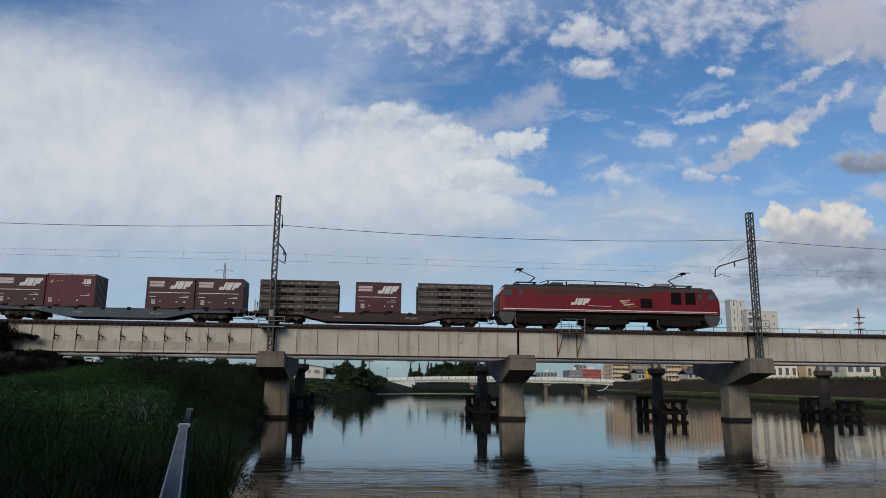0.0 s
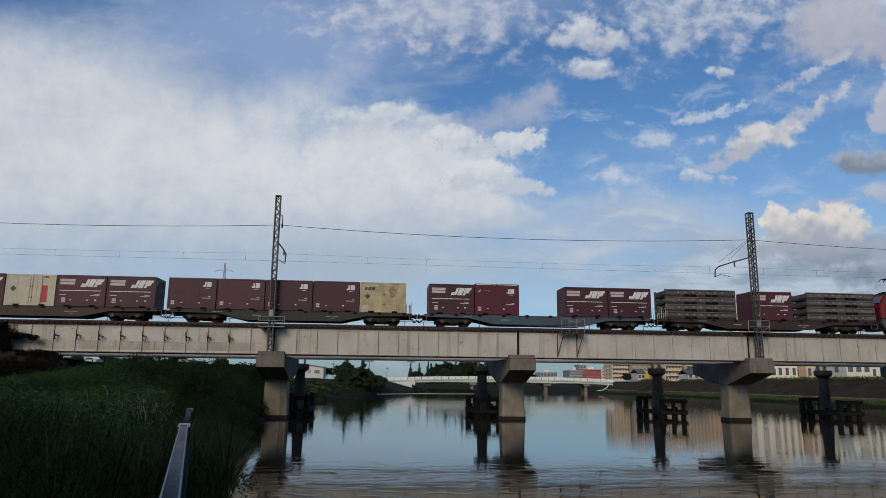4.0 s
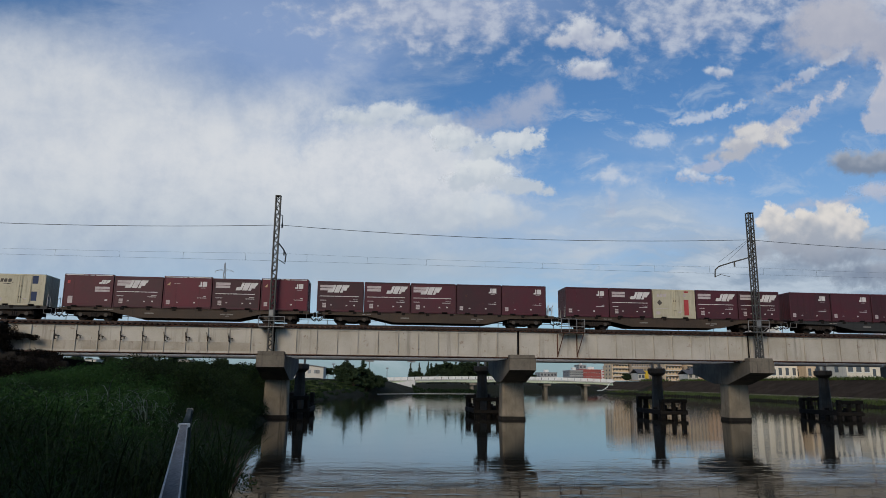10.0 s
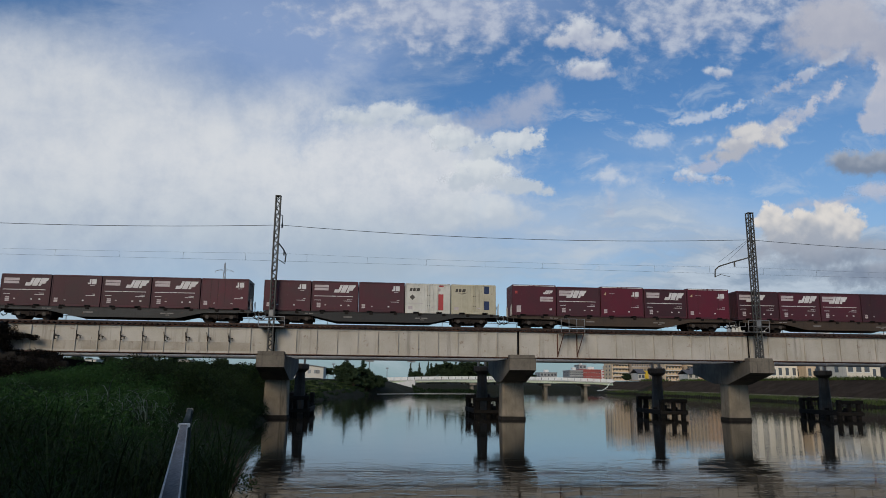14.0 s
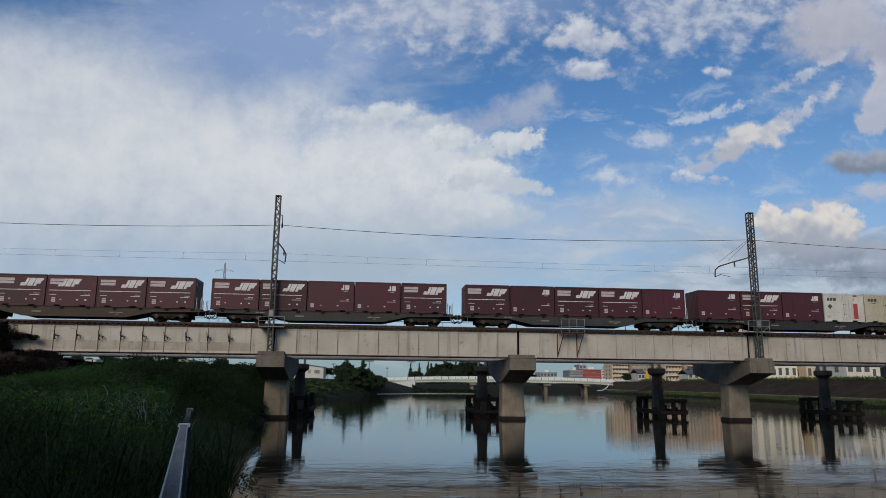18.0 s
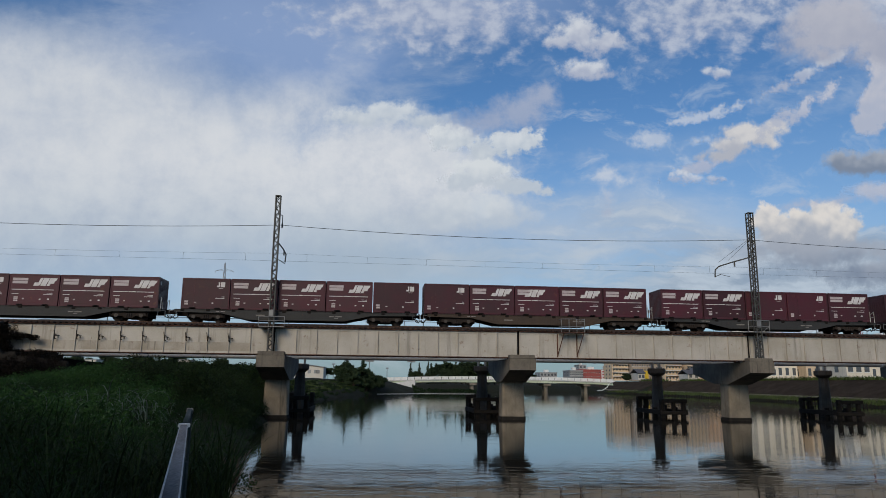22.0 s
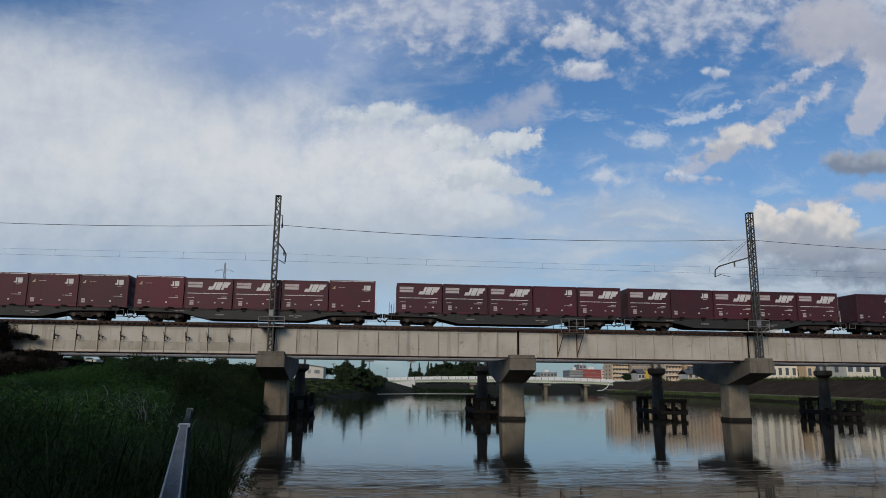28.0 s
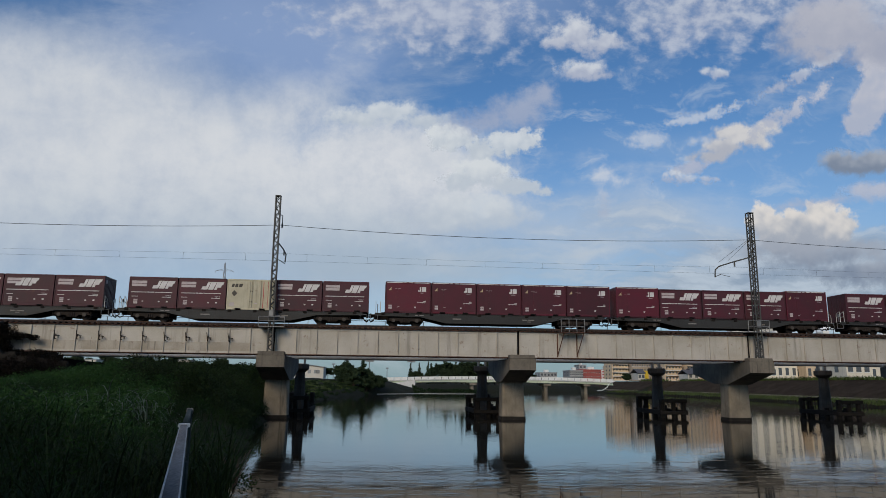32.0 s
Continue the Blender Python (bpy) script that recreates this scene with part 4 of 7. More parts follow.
def container_cream(kind):
    label = {"white": "ivory freight container with ribbed doors and a red band", "red": "cream freight container with ribbed doors and a red band", "blue": "cream freight container with blue panels beside its doors",
             "old": "stained old cream freight container with a dark round picture", "plain": "cream freight container with grey vertical door ribs"}[kind]
    t = container_shell(label, M[{"white": "ivory", "old": "cream_old"}.get(kind, "cream")], (-0.10, 0.05, 0.75) if kind != "old" else (), (-1.0, 1.45), 2.48)
    # three plain leaning blocks stand for the emblem
    for x0, w in ((-1.52, 0.20), (-1.26, 0.26), (-0.96, 0.26)):
        s = Solid()
        s.plate([(x0, 1.84), (x0 + w, 1.84), (x0 + w + 0.06, 2.10), (x0 + 0.06, 2.10)], Y - 0.006, Y)
        part("emblem_block", s, M["mark_dark" if kind != "red" else "mark_dull"], t, "leaning plain block of an emblem")
    if kind in ("red", "plain", "white", "old"):
        s = Solid()
        s.plate([(-1.50, 1.34), (-1.27, 1.58), (-1.04, 1.34), (-1.27, 1.10)], Y - 0.006, Y)
        part("diamond", s, M["mark_dark"], t, "dark diamond mark")
    if kind in ("red", "white"):
        marks("side_band", [(0.86, 1.28, 0.30, 1.62)], Y, M["mark_red"], t, "red vertical band")
        marks("top_mark", [(0.92, 1.28, 2.22, 2.36)], Y, M["mark_red"], t)
        marks("thin_line", [(-1.6, -0.4, 0.82, 0.85), (0.4, 0.7, 0.62, 0.66)], Y, M["mark_dull"], t, "thin faded line")
        s = Solid()
        s.tube((0.93, Y, 1.98), (0.93, Y - 0.006, 1.98), 0.13, 14)
        part("round_mark", s, M["mark_dull"], t)
    if kind == "plain":
        marks("side_band", [(0.98, 1.03, 0.2, 2.3), (1.35, 1.38, 0.2, 2.3)], Y, M["mark_red"], t, "thin brown vertical line")
    if kind == "blue":
        marks("side_panel", [(0.88, 1.30, 1.74, 2.40), (0.88, 1.30, 0.40, 1.12)], Y, M["mark_blue"], t, "dark blue square panel")
        s = Solid()
        s.plate([(-1.35, 1.70), (-0.70, 1.72), (-0.48, 1.86), (-0.60, 1.76), (-0.90, 1.66)], Y - 0.006, Y)
        part("swoosh", s, M["mark_dark"], t, "dark swoosh under the emblem")
    if kind == "old":
        s = Solid()
        s.plate([(0.78 + (0.30 + 0.10 * math.sin(5 * a)) * math.cos(a), 1.70 + (0.46 + 0.07 * math.cos(3 * a)) * math.sin(a)) for a in [0.314 * i for i in range(20)]], Y - 0.006, Y)
        part("round_picture", s, M["mark_brown"], t, "faded brown picture with an uneven rim")
        marks("name_bar", [(-1.55, -0.40, 2.20, 2.30)], Y, M["mark_dull"], t)
    for z in (0.62, 1.45):
        for x in (-0.02, 0.13):
            s = Solid()
            s.box(x - 0.03, x + 0.03, -WIDE - 0.03, -WIDE + 0.03, z, z + 0.12, 0.008)
            part("door_handle", s, M["grille"], t, "dark door handle")
    marks("data_plate", [(-1.6, -1.25, 0.34, 0.60)], Y, M["mark_dull"], t)
    marks("small_plate", [(0.3, 0.55, 0.5, 0.58)], Y, M["mark_dull"], t)
    return t


def flat_rack():
    """One folded flat rack; four lie in a stack."""
    t = thing("flat_rack", "folded grey-brown steel flat rack in a stack", "flat rack", "stacked flat racks")
    L, H = 3.13, 0.632
    s = Solid()
    s.box(-L, L, -1.17, 1.17, 0.0, 0.20, 0.02)
    part("base", s, M["rack_base"], t, "dark lower frame of the rack")
    s = Solid()
    s.box(-L + 0.12, L - 0.12, -1.16, 1.16, 0.20, 0.55, 0.02)
    part("folded_end_wall", s, M["rack"], t)
    for x in (-L, L - 0.2):
        for y in (-1.225, 1.025):
            s = Solid()
            s.box(x, x + 0.2, y, y + 0.2, 0.20, H - 0.004, 0.02)
            part("corner_block", s, M["rack"], t)
    for x in (-1.20, -0.62, 0.70, 1.28):
        s = Solid()
        s.box(x - 0.25, x + 0.25, -1.19, -1.15, 0.01, 0.23)
        part("pocket", s, M["grille"], t, "dark open pocket")
    for i in range(7):
        s = Solid()
        x = -1.95 + 0.65 * i
        s.box(x - 0.09, x + 0.09, -1.19, -1.155, 0.33, 0.45, 0.01)
        part("lashing_ring", s, M["galv"], t, "pale worn lashing ring")
    s = Solid()
    s.box(-L + 0.2, L - 0.2, -1.225, -1.10, 0.53, 0.624, 0.01)
    part("side_rail", s, M["rack"], t)
    return t


def bogie(parent, x):
    s = Solid()
    s.plate([(x - 1.35, 0.42), (x - 1.25, 0.62), (x - 0.55, 0.66), (x - 0.3, 0.72), (x + 0.3, 0.72), (x + 0.55, 0.66), (x + 1.25, 0.62), (x + 1.35, 0.42),
             (x + 1.05, 0.34), (x + 0.5, 0.40), (x + 0.35, 0.24), (x - 0.35, 0.24), (x - 0.5, 0.40), (x - 1.05, 0.34)], -1.02, -0.88)
    s.plate([(x - 1.35, 0.42), (x - 1.25, 0.62), (x + 1.25, 0.62), (x + 1.35, 0.42), (x + 0.35, 0.24), (x - 0.35, 0.24)], 0.88, 1.02)
    s.box(x - 0.25, x + 0.25, -0.95, 0.95, 0.3, 0.70)
    b = part("bogie", s, M["bogie"], parent, "dark cast bogie with springs")
    s = Solid()
    s.slab([(-1.12, 0.68), (-1.12, 0.80), (1.12, 0.80), (1.12, 0.68), (0.8, 0.52), (-0.8, 0.52)], x - 1.40, x + 1.40)
    part("bolster", s, M["under"], b)
    for dx in (-1.42, 1.42):
        s = Solid()
        s.box(x + dx - 0.06, x + dx + 0.06, -1.05, 1.05, 0.30, 0.62, 0.03)
        part("brake_hanger", s, M["under"], b)
    for dx in (-0.95, 0.95):
        s = Solid()
        for y in (-0.56, 0.56):
            s.tube((0, y - 0.065, 0), (0, y + 0.065, 0), 0.43, 24)
            s.tube((0, y * 0.94 - 0.03, 0), (0, y * 0.94 + 0.03, 0), 0.455, 24)
        s.tube((0, -0.9, 0), (0, 0.9, 0), 0.07, 8)
        part("wheelset", s, M["wheel"], b).location = (x + dx, 0, 0.43)
        s = Solid()
        s.tube((x + dx, -1.10, 0.42), (x + dx, -0.9, 0.42), 0.15, 12)
        part("axle_box", s, M["journal"], b)
    s = Solid()
    for dx in (-0.16, 0.0, 0.16):
        s.tube((x + dx, -1.04, 0.30), (x + dx, -1.04, 0.58), 0.07, 8)
    part("spring", s, M["wheel"], b)
    for dx in (-0.42, 0.42):
        s = Solid()
        s.box(x + dx - 0.06, x + dx + 0.06, -0.66, 0.66, 0.28, 0.55)
        part("brake_beam", s, M["under"], b)
    return b


def wagon(label, coat, deck_end):
    """A container flat wagon, its origin on the rail under its middle. deck_end: +1 or -1, the end with the brake platform."""
    t = thing("container_wagon", label, "freight wagon", "container wagons")
    L = 9.55
    for y in (-1.19, 1.07):
        s = Solid()
        s.plate([(-L, 0.78), (-L, 0.99), (L, 0.99), (L, 0.78), (5.9, 0.72), (3.9, 0.27), (-3.9, 0.27), (-5.9, 0.72)], y, y + 0.12)
        part("side_sill", s, coat, t)
        s = Solid()
        yy = y - 0.03 if y < 0 else y + 0.09
        s.box(-L, L, yy, yy + 0.06, 0.955, 0.998)
        s.plate([(-3.9, 0.25), (-3.9, 0.31), (3.9, 0.31), (3.9, 0.25)], yy, yy + 0.06)
        part("sill_flange", s, coat, t)
    s = Solid()
    s.box(-L, L, -0.22, 0.22, 0.55, 0.95)
    for i in range(17):
        x = -9.3 + 18.6 * i / 16
        s.box(x - 0.06, x + 0.06, -1.07, 1.07, 0.78, 0.96)
    s.box(-L, -L + 0.1, -1.15, 1.15, 0.74, 0.99)
    s.box(L - 0.1, L, -1.15, 1.15, 0.74, 0.99)
    part("centre_frame", s, M["under"], t)
    for i in range(10):
        x = -8.9 + 17.8 * i / 9
        s = Solid()
        s.box(x - 0.15, x + 0.15, -1.235, -1.06, 0.84, 1.06, 0.03)
        part("twist_lock", s, M["under"], t)
    bogie(t, -7.1)
    bogie(t, 7.1)
    for e in (-1, 1):
        s = Solid()
        s.box(min(e * L, e * (L + 0.30)), max(e * L, e * (L + 0.30)), -0.13, 0.13, 0.72, 1.0, 0.03)
        s.box(min(e * (L + 0.26), e * 10.03), max(e * (L + 0.26), e * 10.03), -0.2, 0.2, 0.66, 1.04, 0.05)
        part("coupler", s, M["under"], t)
        for y in (-0.55, 0.45):
            s = Solid()
            s.bend([(e * L, y, 0.72), (e * (L + 0.16), y, 0.45), (e * (L + 0.34), y * 0.8, 0.36), (e * (L + 0.46), y * 0.6, 0.52)], 0.035, 6)
            part("brake_hose", s, M["under"], t)
        s = Solid()
        s.bend([(e * (L + 0.05), -1.2, 0.85), (e * (L + 0.35), -1.2, 0.85), (e * (L + 0.35), -1.2, 0.45), (e * (L + 0.05), -1.2, 0.45)], 0.017, 6)
        s.bend([(e * (L + 0.05), -1.2, 0.45), (e * (L - 0.2), -1.2, 0.45), (e * (L - 0.2), -1.2, 0.80)], 0.017, 6)
        part("foot_step", s, M["galv"], t, "pale steel shunting step")
    e = deck_end
    for x in (L - 0.05, L - 0.42):
        for q in (-1, 1):
            s = Solid()
            s.bend([(e * x, 1.1 * q, 0.98), (e * x, 1.1 * q, 1.90), (e * x, 1.06 * q, 1.92), (e * x, 0.66 * q, 1.74), (e * x, 0.62 * q, 1.70), (e * x, 0.62 * q, 0.98)], 0.022, 6)
            hoop = part("end_handrail", s, M["pale_rail"], t, "thin pale platform handrail")
        s = Solid()
        s.tube((e * x, -1.1, 1.5), (e * x, -0.62, 1.45), 0.018, 6)
        part("cross_bar", s, M["pale_rail"], hoop)
    s = Solid()
    s.tube((e * (L - 0.2), -0.7, 0.98), (e * (L - 0.2), -0.7, 1.62), 0.028, 7)
    s.tube((e * (L - 0.23), -0.7, 1.62), (e * (L - 0.17), -0.7, 1.62), 0.15, 14)
    part("brake_wheel", s, M["galv"], t)
    for x0, x1, z0, z1 in ((2.6, 3.0, 0.58, 0.67), (3.08, 3.6, 0.58, 0.67), (3.0, 3.3, 0.46, 0.52), (-3.2, -2.5, 0.56, 0.66), (-6.3, -6.05, 0.82, 0.89), (-5.95, -5.6, 0.82, 0.89)):
        s = Solid()
        s.box(x0, x1, -1.205, -1.19, z0, z1)
        part("wagon_lettering", s, M["wagon_mark"], t, "faded unreadable wagon lettering")
    s = Solid()
    s.box(-2.2, -1.0, -0.8, 0.8, 0.38, 0.7, 0.04)
    part("brake_gear", s, M["under"], t)
    s = Solid()
    s.tube((1.2, -0.5, 0.5), (2.4, -0.5, 0.5), 0.2, 12)
    part("air_tank", s, M["under"], t)
    return t


def on_train(ob, x, z):
    TRAIN.append((ob, x, z))
    return TRAIN[-1]


def locomotive():
    t = thing("electric_locomotive", "red six-axle electric locomotive with a white waist line", "locomotive")

    def ring(x, w, top, low=1.42):
        sh = min(3.30, top - 0.22)
        half = [(-w, low), (-w, sh), (-w * 0.965, sh + (top - sh) * 0.45), (-w * 0.80, sh + (top - sh) * 0.84), (-w * 0.4, top)]
        return [(x, y, z) for y, z in half] + [(x, -y, z) for y, z in reversed(half)]

    s = Solid()
    prof = [(9.57, 1.26, 2.50), (9.50, 1.35, 2.72), (9.30, 1.42, 3.08), (9.06, 1.45, 3.52), (8.92, 1.45, 3.65), (8.5, 1.45, 3.70)]
    s.grid([ring(-x, w, h) for x, w, h in prof] + [ring(x, w, h) for x, w, h in reversed(prof)])
    body = part("body", s, M["loco"], t, "glossy red body shell")
    # windscreens lie on the raked noses
    for e in (-1, 1):
        s = Solid()
        for y0, y1 in ((-1.18, -0.06), (0.06, 1.18)):
            a, b = Vector((e * 9.50, 0, 2.80)), Vector((e * 9.09, 0, 3.42))
            up = Vector((e * 0.035, 0, 0.02))
            s.grid([[(p.x + q.x, y, p.z + q.z) for p, y in ((a, y0), (a, y1), (b, y1 * 0.97), (b, y0 * 0.97))] for q in (up * 0, up)])
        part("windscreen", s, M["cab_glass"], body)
        s = Solid()
        s.plate([(e * 8.50, 2.72), (e * 9.24, 2.72), (e * 9.08, 3.08), (e * 8.96, 3.20), (e * 8.50, 3.20)], -1.463, -1.40)
        part("cab_window", s, M["glass"], body)
        s = Solid()
        s.plate([(e * 8.86, 2.70), (e * 8.92, 2.70), (e * 8.92, 3.22), (e * 8.86, 3.22)], -1.472, -1.45)
        part("window_bar", s, M["plough"], body)
        s = Solid()
        s.box(min(e * 7.60, e * 7.92), max(e * 7.60, e * 7.92), -1.462, -1.445, 2.72, 3.14)
        part("door_window", s, M["glass"], body)
        for x in (7.42, 8.06):
            s = Solid()
            s.tube((e * x, -1.48, 1.7), (e * x, -1.48, 2.6), 0.012, 6)
            part("grab_rail", s, M["plough"], body)
        s = Solid()
        s.plate([(e * 9.50, 1.42), (e * 9.50, 0.95), (e * 9.20, 0.42), (e * 8.55, 0.36), (e * 8.15, 1.05), (e * 8.15, 1.42)], -1.30, 1.30)
        part("plough_skirt", s, M["plough"], t, "dark grey snowplough skirt")
        s = Solid()
        s.box(min(e * 9.4, e * 9.92), max(e * 9.4, e * 9.92), -0.2, 0.2, 0.72, 1.05, 0.05)
        part("coupler", s, M["under"], t)
        s = Solid()
        s.bend([(e * 9.5, -0.9, 1.25), (e * 9.85, -0.9, 1.1), (e * 9.85, -0.9, 0.75), (e * 9.55, -0.9, 0.62)], 0.03, 6)
        part("step_rail", s, M["under"], t)
        for y in (-0.85, 0.85):
            s = Solid()
            s.tube((e * 9.50, y, 2.20), (e * 9.60, y, 2.20), 0.13, 12)
            part("headlight", s, M["glass"], body)
    part("waist_line", bars([(-9.2, 9.2, 1.55, 1.63), (-9.2, 9.2, 1.46, 1.48)], -1.452), M["mark"], body, "white waist line")
    part("emblem", logo_big(-3.45, 2.02, 1.40, 0.56, -1.452), M["mark"], body, "white slanted emblem")
    s = Solid()
    s.plate([(-2.0, 1.96), (0.0, 1.90), (0.0, 1.93), (-2.0, 2.0)], -1.458, -1.452)
    part("emblem_line", s, M["mark"], body)
    s = Solid()
    for x0, z0, w, h in ((0.70, 2.36, 0.95, 0.16), (0.85, 2.20, 0.65, 0.14), (1.0, 2.02, 1.0, 0.17), (1.30, 1.90, 0.90, 0.05)):
        s.plate([(x0, z0), (x0 + w * 0.5, z0 + h * 0.2), (x0 + w, z0 + h * 0.9), (x0 + w * 0.9, z0 + h * 1.3), (x0 + w * 0.45, z0 + h * 0.9), (x0 + 0.05, z0 + h * 0.8)], -1.458, -1.452)
    part("script_emblem", s, M["mark_gold"], body, "gold script emblem as plain strokes")
    for x0, x1, z0, z1 in ((2.50, 3.54, 1.88, 2.68), (5.20, 6.10, 2.22, 3.26), (6.45, 7.35, 2.24, 3.27)):
        s = Solid()
        s.box(x0, x1, -1.462, -1.44, z0, z1)
        g = part("side_grille", s, M["grille"], body, "dark intake grille")
        s = Solid()
        for i in range(7):
            z = z0 + (z1 - z0) * (i + 0.5) / 7
            s.box(x0 + 0.03, x1 - 0.03, -1.475, -1.462, z - 0.02, z + 0.02)
        part("grille_slat", s, M["under"], g)
    s = Solid()
    s.plate([(-6.9, 3.24), (-6.2, 2.84), (-3.0, 2.74), (1.5, 2.70), (3.0, 2.86), (3.6, 3.24)], -1.4535, -1.44)
    part("sooty_band", s, M["soot"], body, "sooty brown stain under the roof edge")
    for x0, x1 in ((-6.0, -4.6), (-4.3, -2.7), (-2.4, -0.9), (-0.6, 0.9), (1.2, 2.6)):
        s = Solid()
        s.box(x0, x1, -1.459, -1.44, 2.90, 3.20)
        g = part("louvre_panel", s, M["louvre"], body, "sooty louvre panel under the roof edge")
        for i in range(4):
            s = Solid()
            z = 2.94 + 0.07 * i
            s.box(x0 + 0.04, x1 - 0.04, -1.466, -1.459, z, z + 0.025)
            part("louvre_slat", s, M["louvre"], g)
    s = Solid()
    for x0, x1 in ((-8.96, 8.96),):
        shell = [(-1.462, 3.30), (-1.425, 3.50), (-1.18, 3.66), (-0.6, 3.725), (0.6, 3.725), (1.18, 3.66), (1.425, 3.50), (1.462, 3.30), (1.40, 3.28), (-1.40, 3.28)]
        s.slab(shell, x0, x1)
    s.box(-8.3, 8.3, -1.05, 1.05, 3.70, 3.76, 0.02)
    roof = part("roof", s, M["loco_roof"], t, "sooty brown roof")
    for x0, x1, z1 in ((-4.9, -3.9, 4.02), (-3.4, 2.5, 3.92), (4.0, 5.4, 3.98), (-5.6, -5.0, 3.9)):
        s = Solid()
        s.box(x0, x1, -0.75, 0.75, 3.74, z1, 0.05)
        part("roof_box", s, M["loco_roof"], roof)
    s = Solid()
    s.bend([(-5.9, -0.6, 3.95), (-5.2, -0.6, 4.20), (-2.0, -0.6, 4.22), (0.8, -0.6, 4.18), (2.6, -0.6, 4.12), (3.2, -0.6, 3.9)], 0.035, 6)
    s.bend([(4.0, -0.6, 4.10), (5.6, -0.6, 4.08)], 0.035, 6)
    part("bus_bar", s, M["under"], roof)
    for x in (-5.2, -3.6, -1.1, 1.6, 2.7, 4.2, 5.4):
        s = Solid()
        for i in range(4):
            s.tube((x, -0.6, 3.74 + 0.1 * i), (x, -0.6, 3.80 + 0.1 * i), 0.075, 9)
            s.tube((x, -0.6, 3.80 + 0.1 * i), (x, -0.6, 3.84 + 0.1 * i), 0.045, 8)
        part("insulator", s, M["loco_roof"], roof)
    for x, e in ((-7.1, -1), (6.6, 1)):
        p = thing_part("pantograph", t, x, e)
    s = Solid()
    s.box(-8.2, 8.2, -1.15, 1.15, 0.85, 1.42, 0.03)
    part("underframe", s, M["under"], t)
    for x0, x1 in ((-4.6, -2.9), (2.3, 4.3)):
        s = Solid()
        s.box(x0, x1, -1.25, 1.25, 0.92, 1.3, 0.05)
        part("equipment_box", s, M["under"], t)
    for c in (-6.25, -0.35, 5.95):
        s = Solid()
        s.plate([(c - 1.95, 0.50), (c - 1.8, 0.95), (c + 1.8, 0.95), (c + 1.95, 0.50), (c + 0.5, 0.36), (c - 0.5, 0.36)], -1.12, -0.95)
        s.plate([(c - 1.95, 0.50), (c - 1.8, 0.95), (c + 1.8, 0.95), (c + 1.95, 0.50), (c + 0.5, 0.36), (c - 0.5, 0.36)], 0.95, 1.12)
        s.box(c - 0.4, c + 0.4, -1.0, 1.0, 0.4, 0.9)
        b = part("bogie", s, M["under"], t, "dark four-wheel bogie")
        for dx in (-1.25, 1.25):
            s = Solid()
            for y in (-0.57, 0.57):
                s.tube((0, y - 0.07, 0), (0, y + 0.07, 0), 0.56, 26)
                s.tube((0, y * 0.93 - 0.03, 0), (0, y * 0.93 + 0.03, 0), 0.59, 26)
            s.tube((0, -0.9, 0), (0, 0.9, 0), 0.09, 8)
            part("wheelset", s, M["wheel"], b).location = (c + dx, 0, 0.56)
            s = Solid()
            s.tube((c + dx, -1.2, 0.56), (c + dx, -0.95, 0.56), 0.2, 12)
            part("axle_box", s, M["under"], b)
        s = Solid()
        s.bend([(c - 1.9, -1.2, 0.9), (c - 1.95, -1.25, 0.35), (c - 1.75, -1.2, 0.2)], 0.03, 6)
        part("sand_pipe", s, M["galv"], b)
    return t


def thing_part(name, parent, x, e):
    """A raised single-arm pantograph under the wire."""
    s = Solid()
    s.box(x - 0.85, x + 0.85, -0.8, -0.72, 3.90, 4.0)
    s.box(x - 0.85, x + 0.85, 0.72, 0.8, 3.90, 4.0)
    s.box(x - 0.85, x - 0.75, -0.8, 0.8, 3.90, 4.0)
    s.box(x + 0.75, x + 0.85, -0.8, 0.8, 3.90, 4.0)
    for dx in (-0.7, 0.7):
        for y in (-0.76, 0.76):
            s.tube((x + dx, y, 3.72), (x + dx, y, 3.92), 0.07, 8)
    p = part(name, s, M["under"], parent, "raised black single-arm pantograph")
    s = Solid()
    s.tube((x - e * 0.3, 0, 4.0), (x - e * 0.95, 0, 4.50), 0.05, 7)
    part("lower_arm", s, M["under"], p)
    s = Solid()
    s.tube((x - e * 0.95, 0, 4.50), (x + e * 0.45, 0, 5.10), 0.035, 7)
    part("upper_arm", s, M["under"], p)
    s = Solid()
    for dx in (-0.22, 0.22):
        s.bend([(x + e * 0.45 + dx, -0.85, 5.02), (x + e * 0.45 + dx, -0.55, 5.20), (x + e * 0.45 + dx, 0.55, 5.20), (x + e * 0.45 + dx, 0.85, 5.02)], 0.03, 6)
    s.tube((x + e * 0.45 - 0.25, 0, 5.10), (x + e * 0.45 + 0.25, 0, 5.10), 0.025, 6)
    s.box(x + e * 0.45 - 0.24, x + e * 0.45 + 0.24, -0.55, 0.55, 5.17, 5.20)
    part("collector_head", s, M["under"], p)
    return p


